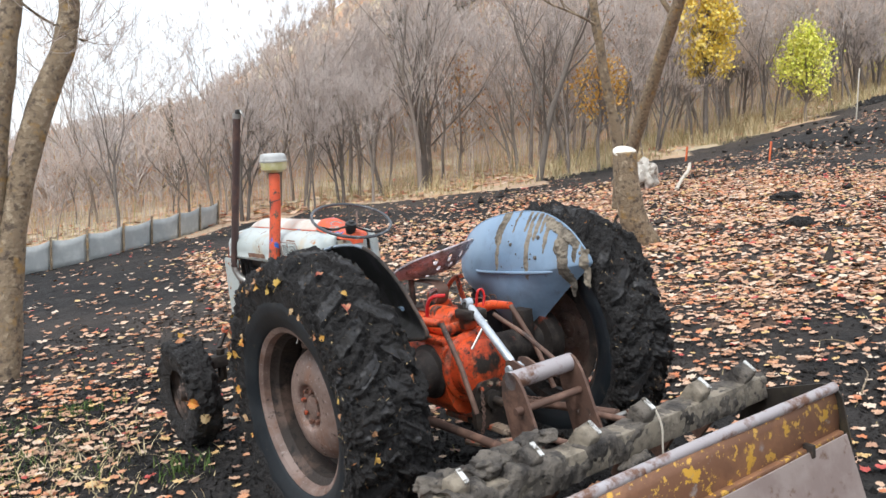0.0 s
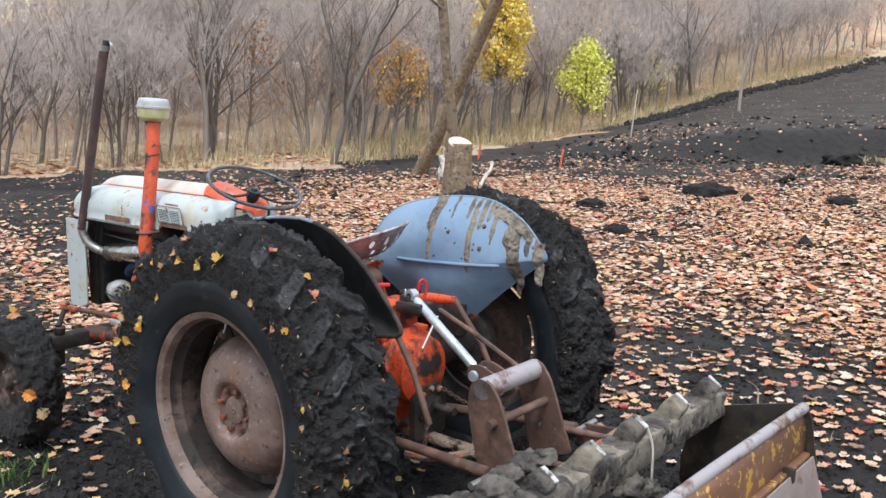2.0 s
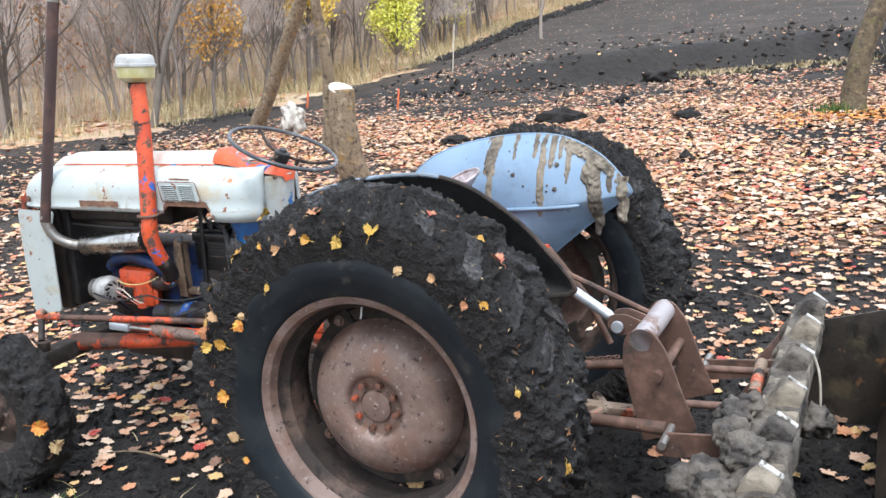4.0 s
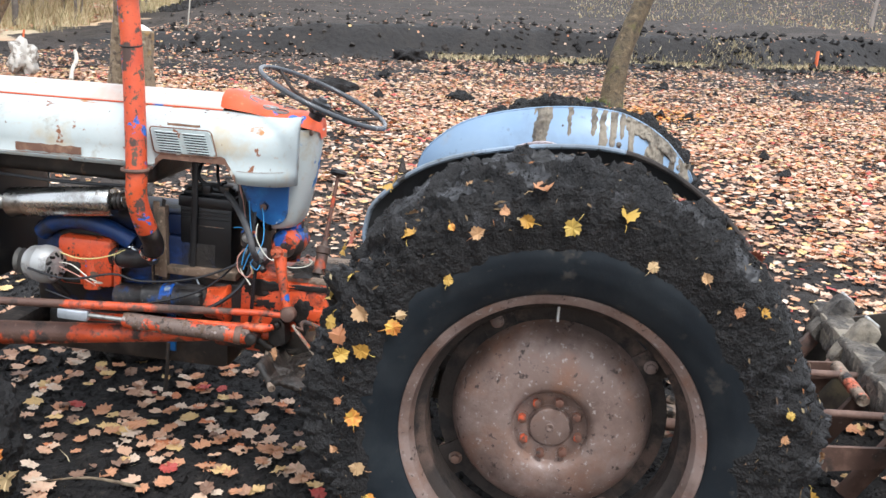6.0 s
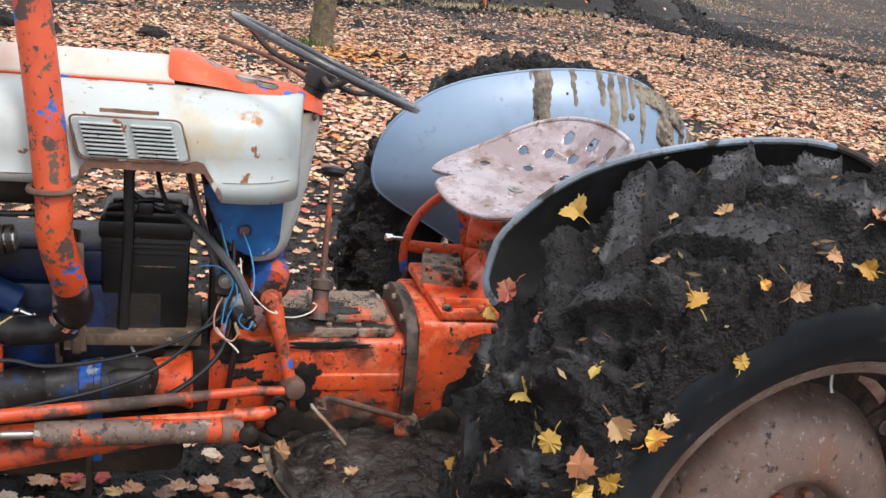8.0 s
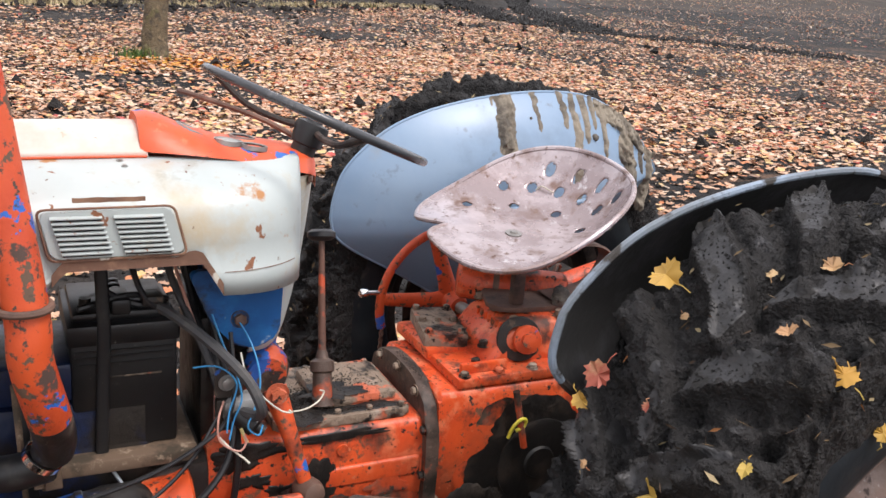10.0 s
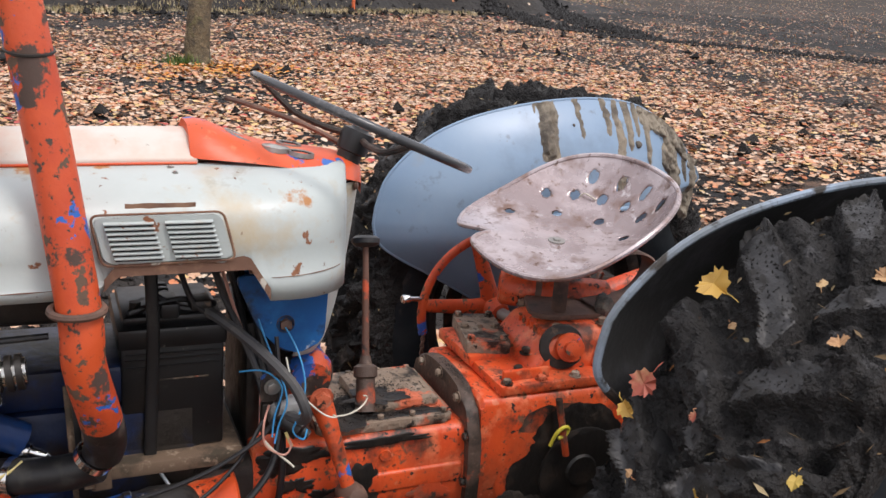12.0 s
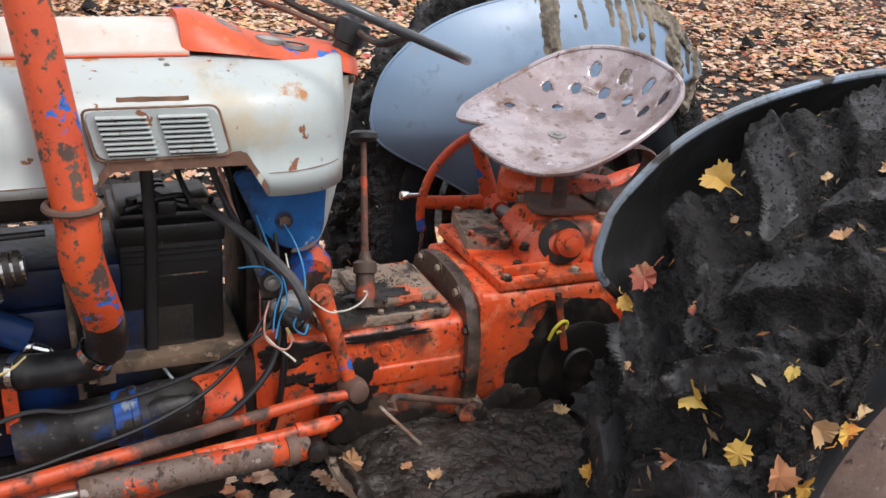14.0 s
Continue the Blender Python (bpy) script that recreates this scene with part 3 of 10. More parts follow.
M_LUG = material("mud_smeared_rubber", (0.016, 0.0157, 0.0164), 0.55, layers=[((0.027, 0.0265, 0.0285), 14, 0.46, 0.62, 0.42, 1), ((0.012, 0.011, 0.010), 30, 0.52, 0.60, 0.8, 2), ((0.012, 0.011, 0.010), 9, 0.56, 0.62, 0.8, 3)], bump=[(120, 0.5, 0.003), (30, 0.3, 0.006)])
M_FRONTRIM = material("muddy_front_rim", (0.045, 0.032, 0.026), 0.75, layers=[((0.15, 0.09, 0.065), 9, 0.52, 0.64, 0.65, 1), ((0.012, 0.010, 0.009), 14, 0.48, 0.6, 0.8, 2)], bump=[(60, 0.5, 0.008)])
M_BEAM = material("rust_brown_beam", (0.11, 0.058, 0.042), 0.65, layers=[((0.56, 0.08, 0.025), 5, 0.50, 0.53, 0.45, 1), ((0.05, 0.035, 0.03), 15, 0.52, 0.62, 0.8, 2), ((0.17, 0.10, 0.075), 40, 0.58, 0.68, 0.7, 3)], bump=[(70, 0.4, 0.006)])
M_CHIPPED = material("greasy_iron_with_paint_chips", (0.035, 0.026, 0.022), 0.5, layers=[((0.55, 0.08, 0.024), 9, 0.525, 0.55, 0.45, 1), ((0.02, 0.10, 0.38), 12, 0.565, 0.585, 0.45, 2), ((0.10, 0.07, 0.05), 34, 0.57, 0.64, 0.75, 3)], bump=[(60, 0.5, 0.006)])
M_AXLE = material("near_black_casting", (0.018, 0.014, 0.012), 0.7, layers=[((0.22, 0.045, 0.02), 8, 0.60, 0.68, 0.6, 1), ((0.05, 0.04, 0.034), 20, 0.5, 0.64, 0.8, 2)], bump=[(60, 0.5, 0.006)])
M_BARMUD = material("half_dried_mud", (0.13, 0.113, 0.094), 0.8, layers=[((0.035, 0.030, 0.026), 9, 0.45, 0.6, 0.7, 1), ((0.17, 0.15, 0.12), 22, 0.60, 0.72, 0.9, 2), ((0.02, 0.018, 0.016), 40, 0.58, 0.66, 0.7, 3)], bump=[(40, 0.8, 0.014), (150, 0.7, 0.005)])
M_BOXINSIDE = material("mud_stained_steel", (0.034, 0.028, 0.022), 0.6, layers=[((0.075, 0.062, 0.036), 6, 0.50, 0.62, 0.6, 1), ((0.20, 0.10, 0.04), 14, 0.62, 0.70, 0.7, 2), ((0.014, 0.012, 0.010), 9, 0.5, 0.62, 0.5, 3)], bump=[(50, 0.4, 0.006)])
M_BARK_DARK = material("dark_woodland_bark", (0.15, 0.125, 0.105), 0.9, random=[(0.0, (0.10, 0.085, 0.075)), (1.0, (0.22, 0.19, 0.16))], layers=[((0.20, 0.17, 0.14), 4, 0.54, 0.7, 0.9, 1)])

# ---- ground: one sheet, sloping up to the right, with a cut bank and a wooded hill behind ----
def bank_line(x, y):
    """Signed distance past the foot of the cut bank (positive uphill), and how high it stands there."""
    ax, ay, bx, by = 19.6, 9.0, 25.6, -6.7
    L = np.hypot(bx - ax, by - ay)
    ux, uy = (bx - ax) / L, (by - ay) / L
    along = (x - ax) * ux + (y - ay) * uy
    side = (x - ax) * (-uy) + (y - ay) * ux
    side = side + 0.5 * np.sin(along * 0.55) + 0.25 * np.sin(along * 1.7 + 1)
    return side, np.clip((along + 4) / 7, 0, 1) * np.clip((34 - along) / 10, 0, 1)


def ground_z(x, y):
    x, y = np.asarray(x, float), np.asarray(y, float)
    z = 0.14 * np.minimum(x, 160) + 0.0012 * np.clip(x - 6, 0, 60) ** 2 + 0.16 * np.clip(x - 66, 0, 90) * np.clip((60 - y) / 30, 0, 1)
    z = np.where(x < -12, 0.14 * -12 + 0.05 * (x + 12), z)
    side, tall = bank_line(x, y)
    s = np.clip(side / 0.9, 0, 1)
    z = z + 0.72 * tall * s * s * (3 - 2 * s) * np.exp(-np.clip(side - 6, 0, None) / 14)
    hill = np.interp(x, [-10, 20, 35, 53, 70, 93, 130, 200], [0, 0.050, 0.056, 0.072, 0.150, 0.31, 0.48, 0.6])
    z = z + hill * np.clip(y - 22, 0, 110) * np.clip((250 - y) / 110, 0, 1)
    z = z - 0.020 * np.clip(y - 6, 0, 40) * np.clip(-(x - 6), 0, 30) / 10
    z = z - 0.03 * np.clip(-y - 20, 0, 100)
    return z


def clods(x, y):
    p = np.stack([x, y, np.zeros_like(x)], -1).reshape(-1, 3)
    near = 0.060 * (fbm(p * 1.3, 3) - 0.5) + 0.045 * (fbm(p * 5 + 4, 3) - 0.5) + 0.020 * (fbm(p * 19 + 8, 2) - 0.5)
    side, tall = bank_line(p[:, 0], p[:, 1])
    rough = np.exp(-((side - 0.3) / 2.0) ** 2) * tall
    near += rough * 0.22 * (fbm(p * 1.9 + 3, 3) - 0.45)
    d = np.hypot(p[:, 0] / 0.9, (p[:, 1] - 0.8) / 1.6)
    return (near * np.clip(d - 0.3, 0.35, 1)).reshape(x.shape)


def ground_sheet(xs, ys, detail, hole=None):
    X, Y = np.meshgrid(xs, ys, indexing="ij")
    Z = ground_z(X, Y) + (clods(X, Y) if detail else 0.0)
    n, m = X.shape
    V = np.stack([X, Y, Z], -1).reshape(-1, 3)
    i, j = np.meshgrid(np.arange(n - 1), np.arange(m - 1), indexing="ij")
    F = np.stack([i * m + j, (i + 1) * m + j, (i + 1) * m + j + 1, i * m + j + 1], -1).reshape(-1, 4)
    return V, F


def steps(*spans):
    out = []
    for a, b, s in spans:
        out.append(np.arange(a, b, s))
    return np.concatenate(out)


def edge_y(x):
    """Where the woods begin."""
    return np.interp(x, [-20, 0, 6, 10, 13.5, 17, 25, 33, 48, 70], [17, 17.5, 18.2, 17.0, 14.8, 15.0, 14.9, 16.4, 19.3, 17.5])


def litter_weight(x, y):
    """How thick the leaves lie: thin left of and under the tractor, thick on the slope to its right."""
    p = np.stack([x, y, np.zeros_like(x)], -1)
    patch = 0.5 * fbm(p * 0.35 + 11, 3) + 0.5 * np.clip(1.8 * fbm(p * 0.8 + 31, 3) - 0.4, 0, 1)
    fine = fbm(p * 1.5 + 5, 2)
    right = np.clip((x - 0.8) / 3.5, 0, 1)
    w = 0.46 + 0.55 * right
    w = w * np.clip(0.35 + 1.6 * (patch - 0.30), 0.1, 1.2) * np.clip(0.5 + 1.3 * (fine - 0.3), 0.15, 1.2)
    ahead = np.clip((y - 5.5) / 3, 0, 1) * np.clip((8.5 - x + 0.6 * (y - 8)) / 5, 0, 1)
    w = w * (1 - 0.74 * ahead)
    w = w * (1 - 0.50 * np.clip((y - 8.5) / 2.5, 0, 1) * (x < 14))
    w = w * (1 - 0.42 * np.exp(-(((x - 2.4) / 1.3) ** 2 + ((y + 0.9) / 1.2) ** 2)))
    track = np.exp(-(((x - 1.35 - 0.27 * (y - 5.6)) / 0.28) ** 2)) * (y > 3.2) * (y < 13)
    w = w + 0.9 * track
    side, tall = bank_line(x, y)
    w = w * (1 - 0.93 * np.clip((side + 2.2) / 1.2, 0, 1) * tall) * (1 - 0.9 * np.clip((y - 13.5) / 2.5, 0, 1) * (x > 8))
    w = w * (1 - 0.45 * np.clip((x - 18) / 6, 0, 1) * np.clip((-y - 8) / 6, 0, 1))
    w = w * (1 - 0.6 * ((x > 13) & (y > 5.5)))
    path = np.interp(np.clip(x, 14, 31), [14, 18.6, 21, 23.7, 26.5, 31], [-22, -17.6, -14.5, -13.1, -13.8, -13.7])
    w = w * (1 - 0.55 * np.clip((y * 0 + (x - 17) * 0.5 + 0) / 3, 0, 1) * np.clip((path + 1.0 - y) / 1.5, 0, 1) * (x > 16))
    w = w + 0.22 * np.exp(-(((x + 1.0) / 1.6) ** 2 + ((y - 2.6) / 2.2) ** 2)) * np.clip(0.3 + 1.6 * fine, 0, 1.4)
    w = w * (1 - 0.72 * np.exp(-(((x + 0.95) / 0.65) ** 2 + ((y - 1.2) / 0.75) ** 2)))
    w = w + 0.40 * np.exp(-(((x - 0.1) / 0.55) ** 2 + ((y - 1.2) / 0.75) ** 2))
    tr = np.hypot((x - 0.05) / 0.95, (y - 0.2) / 0.9)
    return w * np.clip(np.maximum(tr - 0.45, 1.1 * (y > 0.55) * (y < 2.6)), 0.25, 1.1)


# finer towards the tractor, coarse to the horizon: still one sheet
gx = steps((-600, -100, 60), (-100, -20, 8), (-20, -4, 0.5), (-4, 6, 0.045), (6, 14, 0.10), (14, 30, 0.2), (30, 60, 1.5), (60, 160, 5), (160, 700, 45))
gy = steps((-600, -100, 60), (-100, -24, 6), (-24, -4, 0.35), (-4, 4, 0.045), (4, 12, 0.09), (12, 20, 0.2), (20, 60, 1.5), (60, 160, 5), (160, 700, 45))
V, F = ground_sheet(gx, gy, True)
mid = V[F].mean(1)
wood = (mid[:, 1] > edge_y(mid[:, 0]) + 0.8 * np.sin(mid[:, 0] * 0.9) + 0.5 * np.sin(mid[:, 0] * 2.3)) | (mid[:, 0] > 72)
bside, btall = bank_line(mid[:, 0], mid[:, 1])
# bank face gets darker soil: moisture, and its cast shade put into colour
face = (bside + 0.35 * np.sin(mid[:, 0] * 3 + mid[:, 1] * 2) > -0.5) & (bside < 1.3) & (btall > 0.15)
mould = (litter_weight(mid[:, 0], mid[:, 1]) + 0.45 * (fbm(mid * np.array([2.1, 2.1, 0]), 3) - 0.5) > 0.50) & (mid[:, 0] > 2.2)
thing("ground", grid_mesh("ground", V, F, [M_SOIL, M_WOODFLOOR, M_SOIL_DARK, M_TERRACE, M_MOULD], index=np.where(wood, 1, np.where(face, 2, np.where((bside > 1.0) & (mid[:, 0] > 15), 3, np.where(mould, 4, 0))))), None, "black tilled soil sloping up to a cut bank and a hill", "ground", kind="structure")


def pick(count, x0, x1, y0, y1, rng):
    return rng.uniform(x0, x1, count), rng.uniform(y0, y1, count)


def slope_normal(x, y):
    e = 0.15
    zx = (ground_z(x + e, y) - ground_z(x - e, y)) / (2 * e)
    zy = (ground_z(x, y + e) - ground_z(x, y - e)) / (2 * e)
    n = np.stack([-zx, -zy, np.ones_like(zx)], -1)
    return n / np.linalg.norm(n, axis=1, keepdims=True)


HALF = [(0.08, -0.40), (0.30, -0.43), (0.31, -0.27), (0.48, -0.17), (0.44, -0.06), (0.52, 0.06), (0.36, 0.11), (0.40, 0.29), (0.26, 0.26), (0.20, 0.36), (0.13, 0.37)]
MAPLE = np.array([(0.0, -0.46)] + HALF + [(0.0, 0.55)] + [(-p, q) for p, q in HALF[::-1]])
FAR_LEAF = MAPLE[[0, 3, 6, 8, 12, 16, 18, 21]]


def leaf_field(name, x, y, lift, size, shape, rng, curl=0.35, tilt=0.5, base=None):
    """Many leaves lying on the ground, as one mesh of fans."""
    n, k = len(x), len(shape)
    size = np.broadcast_to(size, n)
    nrm = slope_normal(x, y) + rng.normal(0, 0.22 * tilt, (n, 3))
    nrm /= np.linalg.norm(nrm, axis=1, keepdims=True)
    ref = np.stack([np.cos(a := rng.uniform(0, 2 * np.pi, n)), np.sin(a), np.zeros(n)], -1)
    u = ref - nrm * (ref * nrm).sum(1, keepdims=True)
    u /= np.linalg.norm(u, axis=1, keepdims=True)
    w = np.cross(nrm, u)
    c = np.stack([x, y, (ground_z(x, y) + clods(x, y) if base is None else base) + lift], -1)
    bend = rng.uniform(-0.3, 1.0, n) * curl
    sx = rng.uniform(0.7, 1.05, n)
    pts = np.empty((n, k + 1, 3))
    pts[:, 0] = c
    for i, (p, q) in enumerate(shape):
        r2 = p * p + q * q
        h = bend * r2 * 1.3 + rng.normal(0, 0.05 * curl / 0.35, n)
        pts[:, i + 1] = c + size[:, None] * ((p * sx)[:, None] * u + q * w + h[:, None] * nrm)
    idx = np.arange(n)[:, None, None] * (k + 1)
    fan = np.array([(0, i + 1, (i + 1) % k + 1) for i in range(k)])[None]
    return grid_mesh(name, pts.reshape(-1, 3), (idx + fan).reshape(-1, 3), M_LITTER, smooth=False)


rng = np.random.default_rng(7)
near = [pick(66000, -4.5, 4.5, -4.2, 6, rng)]
x, y = np.concatenate([q[0] for q in near]), np.concatenate([q[1] for q in near])
keep = rng.uniform(0, 1, len(x)) < litter_weight(x, y) * 0.58 * (1 - 0.40 * np.exp(-((x + 0.9) / 1.0) ** 2 - ((y - 1.7) / 0.9) ** 2))
x, y = x[keep], y[keep]
thing("leaf_litter", leaf_field("leaf_litter", x, y, rng.uniform(0.004, 0.030, len(x)), rng.uniform(0.036, 0.085, len(x)), MAPLE, rng), None,
      "fallen maple leaves in tan, orange and yellow on the soil", "leaf litter", kind="stuff")
x1, y1 = pick(112000, 4.5, 15, -9, 12, rng)
x2, y2 = pick(62000, 15, 27, -22, 12, rng)
x3, y3 = pick(30000, -7, 4.5, 6, 18, rng)
x4, y4 = pick(22000, 3, 15, -22, -9, rng)
x6, y6 = pick(30000, 22, 50, -48, -8, rng)
x5, y5 = pick(9000, 4.5, 14, 12, 18, rng)
x, y = np.concatenate([x1, x2, x3, x4, x5, x6]), np.concatenate([y1, y2, y3, y4, y5, y6])
keep = rng.uniform(0, 1, len(x)) < litter_weight(x, y) * 0.95
x, y = x[keep], y[keep]
thing("far_leaf_litter", leaf_field("far_leaf_litter", x, y, rng.uniform(0.005, 0.045, len(x)), rng.uniform(0.045, 0.100, len(x)), FAR_LEAF, rng, 0.4, 0.7), None,
      "thick carpet of fallen leaves over the slope", "leaf litter", kind="stuff")
# crumbs of soil and twigs
def crumb_field(name, x, y, size, rng, mat):
    base = np.array([(1, 0, 0), (-1, 0, 0), (0, 1, 0), (0, -1, 0), (0, 0, 1), (0, 0, -1)], float)
    tri = np.array([(0, 2, 4), (2, 1, 4), (1, 3, 4), (3, 0, 4), (2, 0, 5), (1, 2, 5), (3, 1, 5), (0, 3, 5)])
    n = len(x)
    c = np.stack([x, y, ground_z(x, y) + clods(x, y) + size * 0.2], -1)
    pts = c[:, None] + base[None] * (size[:, None, None] * rng.uniform(0.5, 1.3, (n, 6, 1))) + rng.normal(0, 0.2, (n, 6, 3)) * size[:, None, None]
    return grid_mesh(name, pts.reshape(-1, 3), (np.arange(n)[:, None, None] * 6 + tri[None]).reshape(-1, 3), mat, smooth=False)


x, y = pick(9000, -4, 5, -4, 7, rng)
xn, yn = pick(26000, -3, 2.6, -1.5, 4, rng)
x, y = np.concatenate([x, xn]), np.concatenate([y, yn])
thing("soil_crumbs", crumb_field("soil_crumbs", x, y, np.where(np.arange(len(x)) < 9000, rng.uniform(0.006, 0.024, len(x)), rng.uniform(0.003, 0.011, len(x))) * rng.uniform(0.6, 1.6, len(x)), rng, M_SOIL), None, "loose crumbs of black soil", "soil", kind="stuff")
x, y = pick(9000, 5, 30, -14, 14, rng)
side, tall = bank_line(x, y)
keep = rng.uniform(0, 1, len(x)) < 0.05 + 0.88 * np.exp(-((side + 0.3) / 1.6) ** 2) * tall
x, y = x[keep], y[keep]
thing("bank_clods", crumb_field("bank_clods", x, y, rng.uniform(0.03, 0.12, len(x)), rng, M_SOIL), None, "clods of black earth along the cut bank", "soil", kind="stuff")


def blades(name, x, y, height, rng, mat, lean=0.3, width=0.012, tufted=1):
    """Upright thin blades as one mesh."""
    n = len(x)
    a = rng.uniform(0, 2 * np.pi, n)
    d = np.stack([np.cos(a), np.sin(a), np.zeros(n)], -1)
    q = np.stack([-np.sin(a), np.cos(a), np.zeros(n)], -1)
    c = np.stack([x, y, ground_z(x, y) - 0.02], -1)
    h = height[:, None]
    l = rng.uniform(0.1, 1.0, (n, 1)) * lean
    up = np.array([0, 0, 1.0])
    w = width * (0.6 + 0.8 * rng.uniform(0, 1, (n, 1)))
    p = np.stack([c - q * w, c + q * w, c + up * h * 0.55 + d * l * h * 0.35 + q * w * 0.7, c + up * h * 0.55 + d * l * h * 0.35 - q * w * 0.7, c + up * h * 0.95 + d * l * h], 1)
    tri = np.array([(0, 1, 2), (0, 2, 3), (3, 2, 4)])
    return grid_mesh(name, p.reshape(-1, 3), (np.arange(n)[:, None, None] * 5 + tri[None]).reshape(-1, 3), mat, smooth=False)


# dry grass in a belt before the woods and up on the right
x = rng.uniform(8, 72, 90000)
y = edge_y(x) + rng.gamma(1.7, 3.2, len(x)) - 0.6
p = np.stack([x, y, 0 * x], -1)
keep = (fbm(p * 0.5 + 2, 3) > 0.40) & (rng.uniform(0, 1, len(x)) < np.clip((x - 9) / 9, 0.08, 0.9))
x, y = x[keep], y[keep]
thing("dry_grass", blades("dry_grass", x, y, 0.10 + 0.62 * rng.uniform(0, 1, len(x)) ** 2.2, rng, M_GRASS, 1.1, 0.009), None, "tall dry straw-coloured grass along the edge of the woods", "grass", kind="stuff")
x, y = pick(3000, 36, 58, -26, 0, rng)
thing("terrace_grass", blades("terrace_grass", x, y, rng.uniform(0.06, 0.22, len(x)), rng, M_GRASS, 1.0, 0.02), None, "sparse straw grass above the bank", "grass", kind="stuff")
x = rng.uniform(20.0, 27.5, 7000)
y = 9.0 - (x - 19.6) * 2.617 + rng.normal(0, 0.8, len(x))
keep = y < 4
x, y = x[keep] - 0.35, y[keep]
thing("bank_grass", blades("bank_grass", x, y, rng.uniform(0.05, 0.20, len(x)), rng, M_GRASS, 1.2, 0.010), None, "straw grass along the foot of the bank", "grass", kind="stuff")
x, y = rng.normal(-2.2, 0.9, 1400), rng.normal(2.0, 1.2, 1400)
keep = (fbm(np.stack([x, y, 0 * x], -1) * 2.0, 2) > 0.50) & ((x < -1.1) | (y > 2.6)) & (np.hypot(x + 1.82, y - 1.38) > 0.5) & (np.hypot(x + 2.4, y - 0.9) > 0.4)
x, y = x[keep], y[keep]
thing("weed_tufts", blades("weed_tufts", x, y, rng.uniform(0.03, 0.10, len(x)), rng, M_GREENGRASS, 0.9, 0.006), None, "small green weeds and straw in the soil", "weeds", kind="stuff")
x, y = pick(900, -4, 4, -3.5, 6, rng)
thing("straw_bits", blades("straw_bits", x, y, rng.uniform(0.02, 0.06, len(x)), rng, M_GRASS, 2.5, 0.003), None, "bits of straw and twig on the soil", "straw", kind="stuff")

# straw and weeds on the soil left of the front wheel
for cx, cy, r, n in ((-1.05, 3.35, 0.12, 160), (-1.55, 3.30, 0.16, 200), (-0.92, 1.45, 0.10, 110), (-1.75, 2.3, 0.22, 160)):
    x, y = rng.normal(cx, r, n), rng.normal(cy, r, n)
    thing("green_weed", blades("green_weed", x, y, rng.uniform(0.03, 0.11, n), rng, M_GREENGRASS, 1.1, 0.005), None, "low tuft of green weeds in dark soil", "weeds", "green weeds", kind="stuff")
x, y = rng.normal(-1.4, 0.35, 700), rng.normal(2.3, 0.6, 700)
thing("straw_patch", blades("straw_patch", x, y, rng.uniform(0.03, 0.10, len(x)), rng, M_GRASS, 3.0, 0.004), None, "flattened pale straw on the soil", "straw", kind="stuff")
# black clods thrown up along the wheel ruts, far up the slope
for line in ([(28.7, -13.7), (26.5, -13.8), (23.7, -13.1), (21.0, -14.5), (19.8, -16.2), (18.6, -17.7), (16.2, -19.9)], [(30.6, -17.3), (25.5, -15.5), (21.3, -15.2)]):
    q = np.array(line)
    t = rng.uniform(0, 1, 2600) ** 1.3 * (len(q) - 1)
    k = np.minimum(t.astype(int), len(q) - 2)
    p = q[k] + (q[k + 1] - q[k]) * (t - k)[:, None] + rng.normal(0, 0.22, (len(t), 2))
    thing("rut_clods", crumb_field("rut_clods", p[:, 0], p[:, 1], rng.uniform(0.04, 0.15, len(t)) * np.where(t > 2.5, 0.6, 1), rng, M_MUD), None, "ridge of black clods along a wheel rut", "soil", "wheel ruts", kind="stuff")

# upper terrace: flecks of leaf and a ridge of clods before the woods
x, y = pick(800, 27, 60, -8, 17, rng)
thing("terrace_leaves", leaf_field("terrace_leaves", x, y, rng.uniform(0.01, 0.03, len(x)), rng.uniform(0.06, 0.12, len(x)), FAR_LEAF, rng, 0.4, 0.6), None, "scattered pale leaves on the bare terrace", "leaf litter", kind="stuff")
x = rng.uniform(30, 72, 2600)
y = edge_y(x) - 0.9 + rng.normal(0, 0.45, len(x)) * (0.5 + (x - 30) / 40)
thing("ridge_clods", crumb_field("ridge_clods", x, y, rng.uniform(0.03, 0.15, len(x)), rng, M_SOIL_DARK), None, "ridge of black clods before the woods", "soil", kind="stuff")
x, y = pick(9000, 22, 66, -70, -10, rng)
keep = rng.uniform(0, 1, len(x)) < 0.35 + 0.65 * (fbm(np.stack([x, y, 0 * x], -1) * 0.2 + 3, 3) > 0.5)
x, y = x[keep], y[keep]
thing("slope_leaves", leaf_field("slope_leaves", x, y, rng.uniform(0.01, 0.03, len(x)), rng.uniform(0.08, 0.16, len(x)), FAR_LEAF, rng, 0.4, 0.6), None, "sparse leaves on the brown upper slope", "leaf litter", kind="stuff")
x, y = rng.normal(12.6, 0.55, 420), rng.normal(-1.1, 0.7, 420)
thing("orange_leaves", leaf_field("orange_leaves", x, y, rng.uniform(0.02, 0.05, len(x)), rng.uniform(0.06, 0.12, len(x)), FAR_LEAF, rng, 0.4, 0.7), None, "drift of orange leaves at the tree's foot", "leaf litter", kind="stuff").data.materials[0] = M_LEAF_ORANGE
